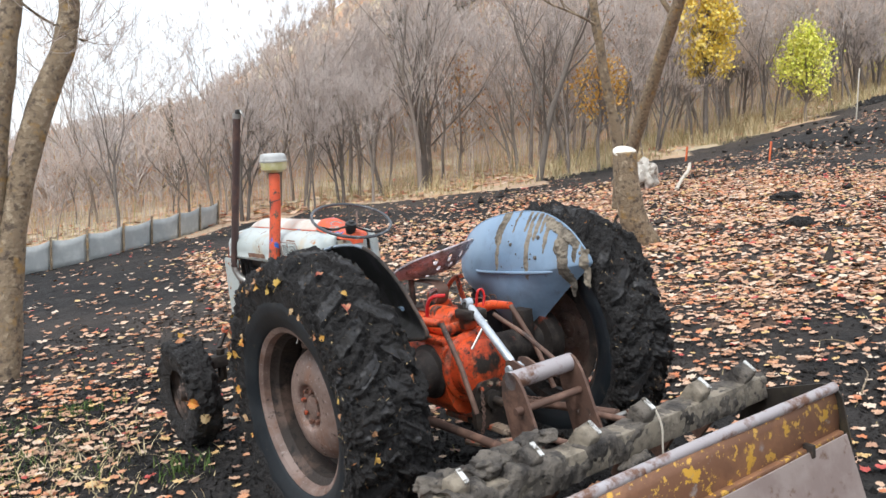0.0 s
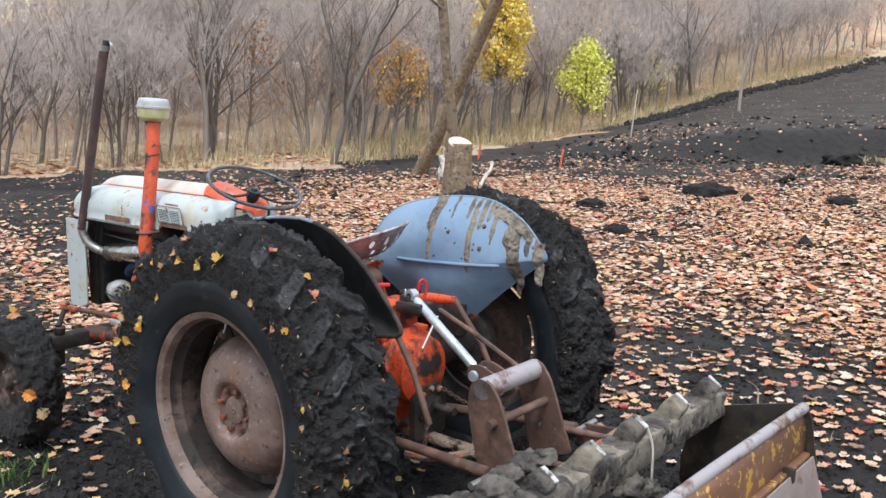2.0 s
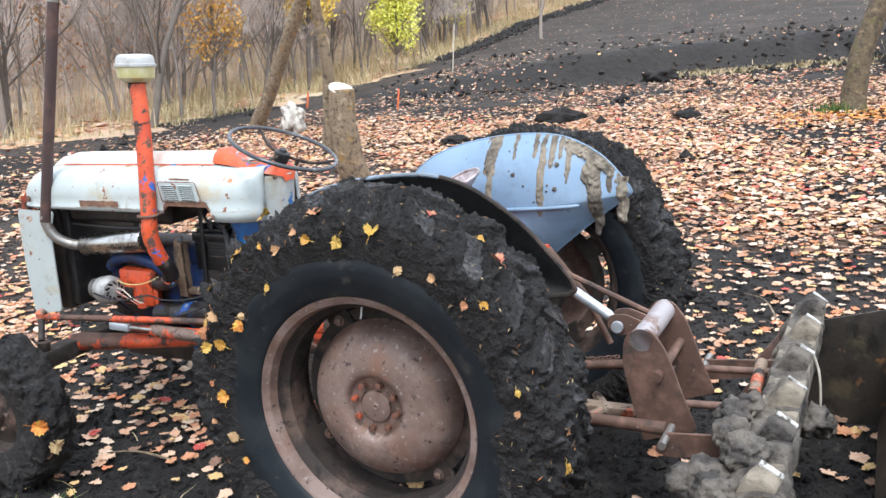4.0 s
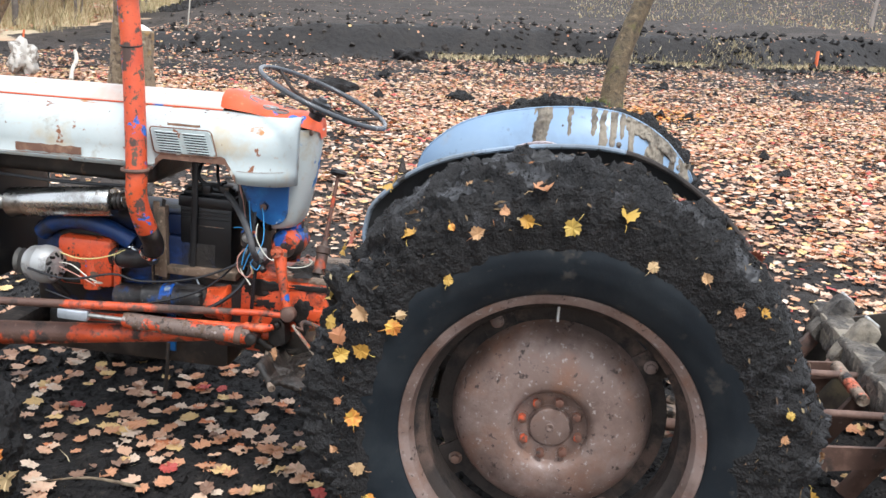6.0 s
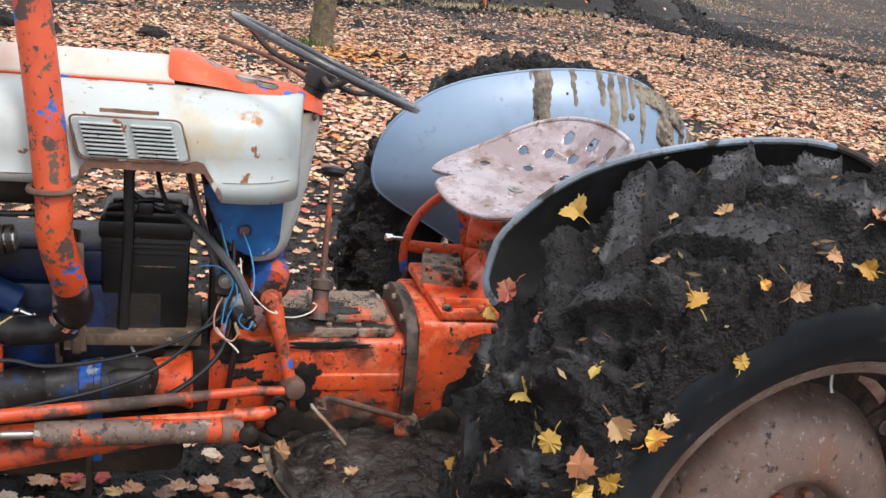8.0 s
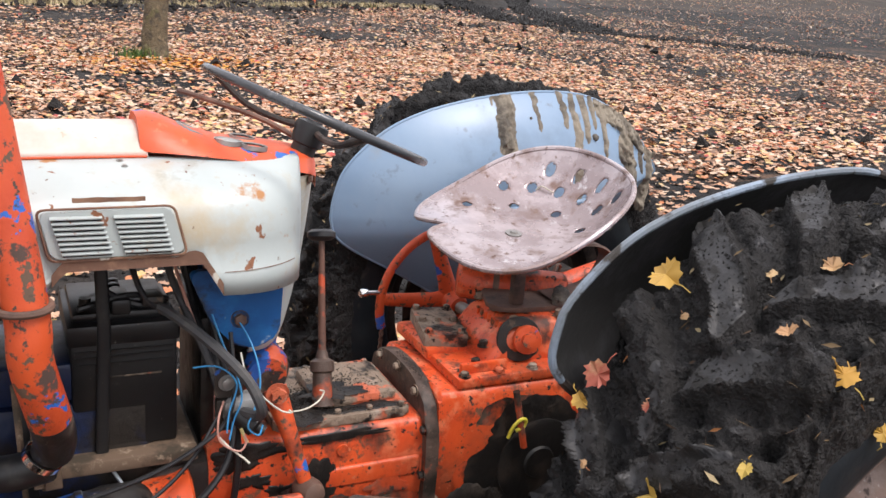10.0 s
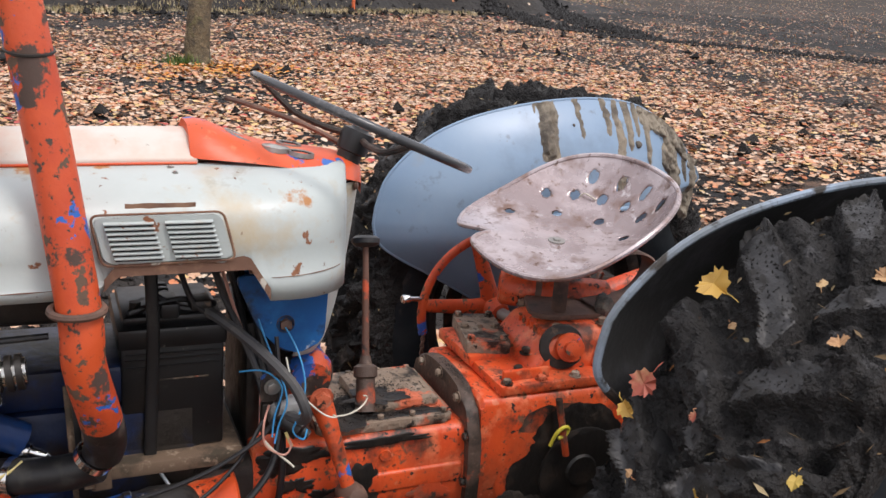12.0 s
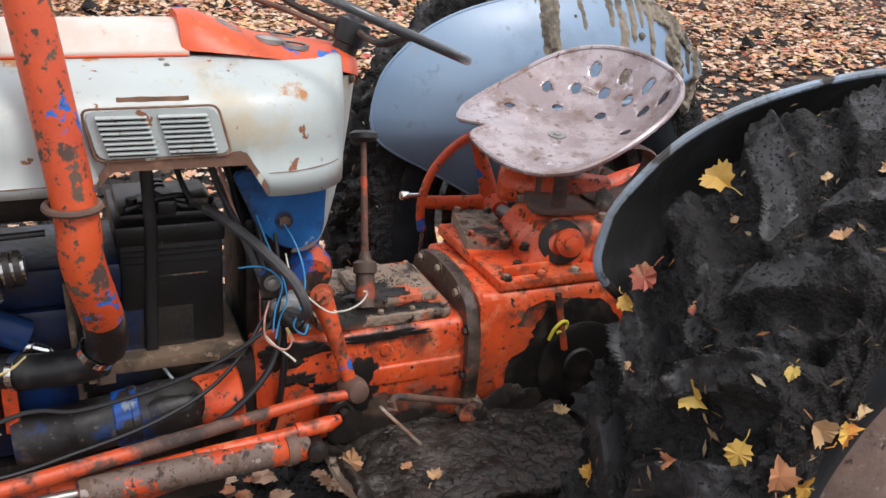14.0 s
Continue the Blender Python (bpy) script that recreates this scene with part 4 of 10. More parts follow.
# leaves thin out behind and to the left of the camera's side
x, y = pick(150000, -20, 16, -22, 16, rng)
out = np.maximum(np.maximum(-4.5 - x, -4.2 - y), np.maximum((x < 4.5) * (x - 4.4), -50))
out = np.where((x > 4.5) & (y > -22), -1, out)
out = np.where((y > 6) & (x > -7), -1, out)
out = np.where((x >= -4.5) & (x <= 4.5) & (y < -4.2), -4.2 - y, out)
keep = (out > 0) & (rng.uniform(0, 1, len(x)) < 1.0 * np.exp(-np.clip(out, 0, None) / 5.0) * np.clip(litter_weight(x, y) * 1.5, 0.25, 1))
x, y = x[keep], y[keep]
thing("outer_leaf_litter", leaf_field("outer_leaf_litter", x, y, rng.uniform(0.005, 0.03, len(x)), rng.uniform(0.045, 0.10, len(x)), FAR_LEAF, rng, 0.4, 0.6), None, "scattered fallen leaves thinning over the soil", "leaf litter", kind="stuff")

# ---- the tractor: y ahead, x to its right, z up from the ground under the rear axle ----
tractor = tagged(new("tractor"), "old orange and cream farm tractor caked in black mud", "tractor")
tractor.matrix_world = LEAN
WHEELS = [(-0.71, 0.0, -1), (0.80, 0.0, 1)]


def revolve(cx, cy, cz, xs, rs, seg, off=None):
    """Rings round the x axis: xs, rs of the section; off: what to add to each radius, (seg, n)."""
    a = np.linspace(0, 2 * np.pi, seg, endpoint=False)
    xs, rs = np.asarray(xs), np.asarray(rs)
    r = np.broadcast_to(rs[None, :] + (off if off is not None else 0), (seg, len(xs)))
    x = np.broadcast_to(xs[None, :] + cx, r.shape)
    v = np.stack([x, cy + r * np.cos(a)[:, None], cz + r * np.sin(a)[:, None]], -1).reshape(-1, 3)
    n = len(xs)
    i, j = np.meshgrid(np.arange(seg), np.arange(n - 1), indexing="ij")
    k = (i + 1) % seg
    f = np.stack([i * n + j, k * n + j, k * n + j + 1, i * n + j + 1], -1).reshape(-1, 4)
    return v, f


def resample(points, count):
    p = np.array(points, float)
    d = np.r_[0, np.cumsum(np.hypot(*np.diff(p, axis=0).T))]
    s = np.linspace(0, d[-1], count)
    return np.interp(s, d, p[:, 0]), np.interp(s, d, p[:, 1])


def tread_lug(r0, r1, half, width, side, sweep):
    """One chevron bar, at the top of a tyre whose axle is the x axis."""
    bm, rows, n = bmesh.new(), [], 5
    for s in range(n + 1):
        t = s / n
        x, a, drop = side * (0.012 + t * (half - 0.005)), sweep * t**0.85, 0.048 * max(0, t - 0.60) / 0.40
        row = []
        for r, e, w in ((r0 - 0.03, -1, 1.3), (r1 - drop - 0.014, -1, 0.98), (r1 - drop, -1, 0.62), (r1 - drop, 1, 0.62), (r1 - drop - 0.014, 1, 0.98), (r0 - 0.03, 1, 1.3)):
            b = a + e * w * width / 2 / r1
            row.append(bm.verts.new((x, r * math.cos(b), r * math.sin(b))))
        rows.append(row)
    for q, w in zip(rows, rows[1:]):
        for u in range(5):
            bm.faces.new((q[u], q[u + 1], w[u + 1], w[u]))
    for q in (rows[0], rows[-1]):
        bm.faces.new(q)
    return finish("tread_lug", bm, M_LUG, 60)


LUGS = {sx: [tread_lug(0.592, r, 0.138, 0.062, sd, 0.16 if sd == sx else 0.22) for sd in (-1, 1)] for sx, r in ((-1, 0.646), (1, 0.640))}


MUD_SKIN = {}


def rear_wheel(cx, sx, seed):
    """Tyre with lugs, mud cake and rusty rim; sx points away from the tractor."""
    cz, turn = 0.60, 0.191 if sx < 0 else 0.0
    side = [(0.118, 0.384), (0.128, 0.388), (0.140, 0.41), (0.156, 0.45), (0.160, 0.49), (0.152, 0.53), (0.140, 0.56), (0.122, 0.582)]
    prof = [(sx * x, r) for x, r in side] + [(sx * 0.06, 0.592), (0, 0.594), (-sx * 0.06, 0.592)] + [(-sx * x, r) for x, r in side[::-1]]
    xs, rs = resample(prof, 60)
    v, f = revolve(cx, 0, cz, xs, rs, 120)
    me = grid_mesh("rear_tyre", v, f, M_RUBBER)
    tyre = part("rear_tyre", me, None, tractor, "black ribbed rear tyre, tread packed with mud")
    for side, lug in zip((0, 1), LUGS[sx]):
        for k in range(23):
            ob = part("tread_lug", lug, None, tyre)
            ob.matrix_local = pose(cx, 0, cz, math.degrees(2 * math.pi * (k + 0.5 * side) / 23 + turn), 0, 0)
    # mud: a lumpy skin over the tread and shoulders
    skin = [(sx * 0.153, 0.425), (sx * 0.163, 0.46), (sx * 0.168, 0.50), (sx * 0.172, 0.545), (sx * 0.160, 0.585), (sx * 0.125, 0.612), (sx * 0.05, 0.624), (0, 0.624),
            (-sx * 0.05, 0.624), (-sx * 0.125, 0.612), (-sx * 0.160, 0.585), (-sx * 0.172, 0.545), (-sx * 0.166, 0.50), (-sx * 0.150, 0.47)]
    n, seg = 130, 900
    xs, rs = resample(skin, n)
    a = np.linspace(0, 2 * np.pi, seg, endpoint=False)
    A, X = np.meshgrid(a, xs, indexing="ij")
    R = np.broadcast_to(rs[None], A.shape)
    P = np.stack([X + cx, R * np.cos(A), R * np.sin(A)], -1).reshape(-1, 3)
    big = fbm(P * 9 + seed, 3).reshape(A.shape)
    mid = fbm(P * 26 + seed * 2, 3).reshape(A.shape)
    fine = fbm(P * 75 + 5, 3).reshape(A.shape)
    ridge = 1 - np.abs(2 * fbm(P * 34 + 9, 3).reshape(A.shape) - 1)
    t = np.linspace(0, 1, n)[None]
    edge = np.clip((t - 0.012 + 0.075 * np.abs(np.cos(A)) ** 1.5 - 0.17 * fbm(P * 14 + 40, 4).reshape(A.shape)) / 0.05, 0, 1) * np.clip((0.99 - t - 0.08 * mid) / 0.06, 0, 1)
    phase = 23 * (A - turn - np.where(X * sx > 0, 0.16, 0.22) * np.clip((np.abs(X) - 0.012) / 0.145, 0, 1) ** 0.85) + np.pi * (X > 0)
    bar = np.cos(phase)
    lug = np.clip((bar + 0.05) / 0.5, 0, 1)
    which = np.round(phase / (2 * np.pi)) + 0.37 * (X > 0)
    along = fbm(np.stack([which * 3.7 + 0.5, X * 9 + 40, 0 * X + seed], -1).reshape(-1, 3), 2).reshape(A.shape)
    worn = 0.7 * along + 0.3 * fbm(P * 16 + 21, 3).reshape(A.shape)
    bare = np.clip((bar - 0.32) / 0.3, 0, 1) * np.clip((worn - 0.47) / 0.035, 0, 1) * (np.abs(X) < 0.15)
    off = -0.030 + edge * (0.010 + 0.075 * (big - 0.42) * (1 - 0.6 * bare) + (0.066 * (mid - 0.46) + 0.024 * (fine - 0.5) + 0.022 * (ridge - 0.6)) * (1 - 0.90 * bare) + 0.044 * (lug - 0.55) * (np.abs(X) < 0.155) * (1 - 0.65 * np.exp(-((A - 2.8) / 0.8) ** 2)))
    off = off + edge * 0.022 + edge * 0.028 * np.clip(np.sin(A) - 0.55, 0, 1) / 0.45
    if sx > 0:
        off = off + edge * 0.030 * np.exp(-((A - 1.5) / 0.7) ** 2) * (0.3 + 1.4 * big)
    if sx < 0:
        off = off + edge * (0.011 * np.exp(-((A - 0.72) / 0.40) ** 2) + 0.006 * np.exp(-((A - 1.45) / 0.5) ** 2)) * (0.6 + 0.8 * big)
        off = off + edge * 0.030 * np.clip((X - 0.0) / 0.10, 0, 1) * np.exp(-((A - 1.15) / 0.6) ** 2)
    off = off + edge * 0.016 * np.exp(-((A - 2.8) / 0.7) ** 2) * (0.5 + big)
    v, f = revolve(cx, 0, cz, xs, rs, seg, off)
    side_push = (edge * (0.028 * (mid - 0.4) + 0.014 * (fine - 0.5))).reshape(-1) * np.sign(v[:, 0] - cx) * np.clip(np.abs(v[:, 0] - cx) / 0.15, 0, 1) ** 3
    v[:, 0] += side_push
    v[:, 0] -= 0.024 * (1 - edge.reshape(-1)) * np.sign(v[:, 0] - cx) * (np.abs(v[:, 0] - cx) > 0.13)
    if sx < 0:
        v[:, 0] += 0.060 * (edge * np.clip((X - 0.05) / 0.09, 0, 1) * (np.exp(-((A - 0.90) / 0.42) ** 2) + 0.55 * np.exp(-((A - 2.9) / 0.6) ** 2)) * (0.6 + 0.8 * big)).reshape(-1)
    clean = (bare * edge + 1.6 * (fine - 0.5) + 0.5 * (mid - 0.5))[:, :-1].reshape(-1) > 0.62
    part("mud_cake", grid_mesh("mud_cake", v, f, [M_MUD, M_LUG], index=clean), None, tyre, "wet black mud caked over the tread, bare bar faces showing")
    MUD_SKIN[sx] = v
    # loose crumbs stuck to it
    rng = np.random.default_rng(int(seed))
    pickd = rng.choice(len(v), 46000)
    pickd = pickd[edge.reshape(-1)[pickd] > 0.9]
    c, size = v[pickd], rng.uniform(0.0008, 0.0026, len(pickd)) * rng.uniform(0.6, 1.7, len(pickd))
    octa = np.array([(1, 0, 0), (-1, 0, 0), (0, 1, 0), (0, -1, 0), (0, 0, 1), (0, 0, -1)], float)
    tri = np.array([(0, 2, 4), (2, 1, 4), (1, 3, 4), (3, 0, 4), (2, 0, 5), (1, 2, 5), (3, 1, 5), (0, 3, 5)])
    pts = c[:, None] + (octa[None] * rng.uniform(0.5, 1.3, (len(c), 6, 1)) + rng.normal(0, 0.2, (len(c), 6, 3))) * size[:, None, None]
    tagged(part("crumbled_mud", grid_mesh("crumbled_mud", pts.reshape(-1, 3), (np.arange(len(c))[:, None, None] * 6 + tri[None]).reshape(-1, 3), M_MUD, smooth=False), None, tyre), kind="stuff")
    # chopped straw and leaf scraps pressed into it
    pickd = rng.choice(len(v), 800)
    pickd = pickd[edge.reshape(-1)[pickd] > 0.9]
    c = v[pickd] + (v[pickd] - np.array([cx, 0, cz])) * 0.004
    d, w = rng.normal(0, 1, (2, len(c), 3))
    nrm = c - np.array([cx, 0, cz])
    nrm[:, 0] *= 2.5
    nrm /= np.linalg.norm(nrm, axis=1, keepdims=True)
    d -= nrm * (d * nrm).sum(1, keepdims=True)
    d /= np.linalg.norm(d, axis=1, keepdims=True)
    w = np.cross(nrm, d) * (0.0008 + 0.0035 * rng.uniform(0, 1, (len(c), 1)) ** 4)
    d *= rng.uniform(0.004, 0.015, (len(c), 1))
    pts = np.stack([c - d, c + w + nrm * 0.003, c + d + nrm * 0.002, c - w], 1) + (nrm * 0.004)[:, None]
    tagged(part("chopped_straw", grid_mesh("chopped_straw", pts.reshape(-1, 3), np.arange(len(c) * 4).reshape(-1, 4), M_STRAW, smooth=False), None, tyre, "scraps of straw and leaf in the mud"), kind="stuff")
    # rim: flange, barrel and inner lip
    o = sx
    prof = [(0.121, 0.377), (0.123, 0.384), (0.118, 0.388), (0.112, 0.384), (0.108, 0.366), (0.080, 0.358), (0.060, 0.352), (0.050, 0.335), (-0.05, 0.335),
            (-0.060, 0.352), (-0.10, 0.36), (-0.118, 0.386), (-0.118, 0.376), (-0.10, 0.352), (-0.06, 0.344), (-0.045, 0.328), (0.045, 0.328), (0.058, 0.345), (0.082, 0.351), (0.112, 0.360), (0.121, 0.377)]
    rim = part("wheel_rim", lathe(prof[:7][::-1] + prof[:0] + prof[-3:], (cx, 0, cz), (o, 0, 0), 96), M_RUSTRIM, tractor, "brown rusted steel wheel rim")
    # barrel colour carries the rim's inner shade as well as mud
    part("rim_barrel", lathe(prof[6:-2], (cx, 0, cz), (o, 0, 0), 96), M_RUSTDARK, rim, "inside of the rim, darkened by mud and painted-in shade")
    # dished centre
    dome = [(-0.050, 0.262), (-0.045, 0.266), (-0.036, 0.262), (-0.012, 0.255), (0.018, 0.238), (0.042, 0.208), (0.056, 0.172), (0.062, 0.140), (0.063, 0.118), (0.058, 0.106), (0.046, 0.099), (0.036, 0.096),
            (0.034, 0.060), (0.030, 0.057), (0.030, 0.053), (0.042, 0.051), (0.044, 0.047), (0.044, 0.012), (0.047, 0.010), (0.047, 0.0)]
    disc = part("wheel_disc", lathe(dome, (cx, 0, cz), (o, 0, 0), 80), M_RUSTRIM, tractor, "rusty dished wheel centre")
    mod = disc.modifiers.new("thickness", "SOLIDIFY")
    mod.thickness = 0.006
    # added dark ring closes the gap behind the disc, shade as colour
    part("gap_shade_ring", lathe([(-0.052, 0.258), (-0.050, 0.306), (-0.056, 0.306), (-0.058, 0.258)], (cx, 0, cz), (o, 0, 0), 72), M_RUSTDARK, disc)
    for k in range(8):
        ang = 2 * math.pi * (k + 0.3) / 8
        at = (cx + o * 0.034, 0.0755 * math.cos(ang), cz + 0.0755 * math.sin(ang))
        part("lug_nut", hexbolt(at, (o, 0, 0), 0.0115, 0.020), M_LEVER, disc)
    for k in range(4):
        ang = 2 * math.pi * (k + 0.62) / 4
        c, s = math.cos(ang), math.sin(ang)
        bm = bmesh.new()
        block((-0.007, 0.240, -0.045), (0.007, 0.336, 0.045), 0.004, bm)
        bmesh.ops.transform(bm, verts=bm.verts, matrix=Matrix(((1, 0, 0, cx - o * 0.05), (0, c, -s, 0), (0, s, c, cz), (0, 0, 0, 1))))
        # clamps darkened the same way, the wheel's inner shade in their colour
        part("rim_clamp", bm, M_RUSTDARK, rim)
        part("clamp_bolt", hexbolt((cx - o * 0.040, 0.295 * c, cz + 0.295 * s), (o, 0, 0), 0.013, 0.014), M_RUSTRIM, rim)
    part("valve_stem", tube([(cx + o * 0.06, 0.012, cz + 0.335), (cx + o * 0.065, 0.012, cz + 0.312), (cx + o * 0.072, 0.012, cz + 0.300)], 0.004, 8), M_STEEL, rim)
    return tyre


def front_wheel(cx, cz, sx, seed):
    cy, k = 1.885, 0.93
    s = [(0.060, 0.205), (0.074, 0.235), (0.082, 0.275), (0.076, 0.315), (0.05, 0.345), (0.0, 0.352)]
    prof = [(sx * x, k * r) for x, r in s] + [(-sx * x, k * r) for x, r in s[::-1][1:]]
    xs, rs = resample(prof, 36)
    v, f = revolve(cx, cy, cz, xs, rs, 80)
    tyre = part("front_tyre", grid_mesh("front_tyre", v, f, M_RUBBER), None, tractor, "small ribbed front tyre under thick mud")
    skin = [(sx * 0.070, 0.20), (sx * 0.088, 0.25), (sx * 0.094, 0.30), (sx * 0.080, 0.345), (sx * 0.03, 0.365), (-sx * 0.03, 0.365), (-sx * 0.080, 0.345), (-sx * 0.094, 0.30), (-sx * 0.085, 0.23)]
    n, seg = 70, 320
    xs, rs = resample([(x, k * r) for x, r in skin], n)
    a = np.linspace(0, 2 * np.pi, seg, endpoint=False)
    A, X = np.meshgrid(a, xs, indexing="ij")
    Rr = np.broadcast_to(rs[None], A.shape)
    P = np.stack([X + cx, Rr * np.cos(A), Rr * np.sin(A)], -1).reshape(-1, 3)
    b1, b2, b3 = (fbm(P * q + seed, 3).reshape(A.shape) for q in (9, 26, 70))
    t = np.linspace(0, 1, n)[None]
    edge = np.clip((t - 0.22 * b1 + 0.03) / 0.08, 0, 1) * np.clip((1 - t) / 0.05, 0, 1)
    off = -0.028 + edge * (0.028 + 0.060 * (b1 - 0.45) + 0.04 * (b2 - 0.45) + 0.02 * (b3 - 0.5))
    v, f = revolve(cx, cy, cz, xs, rs, seg, off)
    v[:, 0] += (edge * 0.035 * (b2 - 0.42)).reshape(-1) * np.sign(v[:, 0] - cx) * np.clip(np.abs(v[:, 0] - cx) / 0.07, 0, 1) ** 2
    part("mud_cake", grid_mesh("mud_cake", v, f, M_MUD), None, tyre, "wet black mud caked over the tread")
    prof = [(0.062, 0.198), (0.064, 0.208), (0.056, 0.21), (0.050, 0.196), (0.030, 0.188), (0.024, 0.17), (0.012, 0.150), (0.020, 0.105), (0.034, 0.085), (0.036, 0.050), (0.060, 0.046), (0.070, 0.036), (0.072, 0.0)]
    rim = part("front_rim", lathe([(x, k * r) for x, r in prof], (cx, cy, cz), (sx, 0, 0), 56), M_FRONTRIM, tractor, "rusty front wheel rim spattered with mud")
    lathe_in = lathe([(-0.062, 0.186), (-0.03, 0.172), (0.02, 0.167)], (cx, cy, cz), (sx, 0, 0), 40)
    part("inner_flange", lathe_in, M_RUSTRIM, rim)
    for q in range(5):
        g = 2 * math.pi * (q + 0.4) / 5
        part("lug_nut", hexbolt((cx + sx * 0.034, cy + 0.066 * math.cos(g), cz + 0.066 * math.sin(g)), (sx, 0, 0), 0.009, 0.01), M_RUSTRIM, rim)


for k, (wx, wy, sx) in enumerate(WHEELS):
    rear_wheel(wx, sx, 3.0 + 11 * k)
front_wheel(-0.685, 0.285, -1, 31.0)
front_wheel(0.72, 0.32, 1, 53.0)


# ---- fenders: domed pressed shields with a rolled edge ----
FENDER_C = (0.05, 0.97)
FENDER_OUT = [(0.605, 0.94), (0.597, 1.00), (0.565, 1.08), (0.47, 1.17), (0.36, 1.225), (0.22, 1.263), (0.08, 1.286), (-0.06, 1.294), (-0.18, 1.282), (-0.28, 1.243), (-0.36, 1.19), (-0.43, 1.115), (-0.468, 1.06),
              (-0.45, 1.035), (-0.37, 0.975), (-0.28, 0.905), (-0.19, 0.83), (-0.10, 0.75), (-0.03, 0.685), (0.04, 0.648), (0.12, 0.636), (0.21, 0.660), (0.32, 0.724), (0.42, 0.782), (0.53, 0.842), (0.588, 0.888)]
FENDER_RING = smooth_line([(0, y, z) for y, z in FENDER_OUT + FENDER_OUT[:1]], 4)[:-1]
FENDER_POLAR = sorted((math.atan2(p.z - FENDER_C[1], p.y - FENDER_C[0]), math.hypot(p.y - FENDER_C[0], p.z - FENDER_C[1])) for p in FENDER_RING)


def fender_x(edge, out, y, z):
    """Where the domed shield lies at y, z."""
    a, r = math.atan2(z - FENDER_C[1], y - FENDER_C[0]), math.hypot(y - FENDER_C[0], z - FENDER_C[1])
    R = np.interp(a, [q[0] for q in FENDER_POLAR], [q[1] for q in FENDER_POLAR], period=2 * math.pi)
    q = min(1.0, r / R)
    return edge - out * 0.125 * (1 - q**2.6)


def fender(edge, out, label, lip_paint, pull=0.0):
    ob = None
    low = [(min(1.0, max(0.0, (-0.05 - p.y) / 0.40)) ** 2 if pull else 0.0) for p in FENDER_RING]
    RING = [Vector((0, p.y - 0.100 * k, p.z - 0.105 * k)) for p, k in zip(FENDER_RING, low)]
    RING = [Vector((0, p.y - pull * max(0, p.y - 0.2) / 0.4, max(p.z, 0.935 - 0.75 * (0.57 - p.y)) if pull and p.y > 0.1 else p.z)) for p in RING]
    for _ in range(40 if pull else 0):
        RING = [RING[k] if RING[k].y < 0.25 or RING[k].z > 1.05 else RING[k - 1] * 0.25 + RING[k] * 0.5 + RING[(k + 1) % len(RING)] * 0.25 for k in range(len(RING))]
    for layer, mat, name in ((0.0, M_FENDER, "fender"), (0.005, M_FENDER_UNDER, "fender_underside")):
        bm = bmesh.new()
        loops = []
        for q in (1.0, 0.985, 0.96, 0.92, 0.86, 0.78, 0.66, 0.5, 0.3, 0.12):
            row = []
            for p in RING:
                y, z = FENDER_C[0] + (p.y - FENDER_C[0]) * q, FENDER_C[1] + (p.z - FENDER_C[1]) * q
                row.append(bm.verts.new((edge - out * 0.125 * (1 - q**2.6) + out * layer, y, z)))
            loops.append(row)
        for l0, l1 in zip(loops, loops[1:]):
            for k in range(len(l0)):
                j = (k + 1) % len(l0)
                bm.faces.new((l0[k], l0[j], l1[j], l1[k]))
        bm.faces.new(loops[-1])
        made_part = part(name, bm, mat, ob or tractor, label if ob is None else "near-black tyre side", sharp=80)
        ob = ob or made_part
    lip = [Vector((edge + out * 0.002, p.y, p.z)) for p in RING]
    if pull:
        k0 = max(range(len(lip)), key=lambda k: lip[k].y)
        lip = lip[k0:] + lip[:k0]
        k1 = next(k for k, p in enumerate(lip) if p.y < -0.12)
        part("rolled_edge", tube(lip[-6:] + lip[:k1 + 1], 0.0075, 8), lip_paint, ob)
        part("muddy_edge", tube(lip[k1:-5], 0.0085, 8), M_RUSTDARK, ob, "fender edge black with mud")
    else:
        part("rolled_edge", tube(lip + lip[:1], 0.0045, 8, caps=False), lip_paint, ob)
    return ob


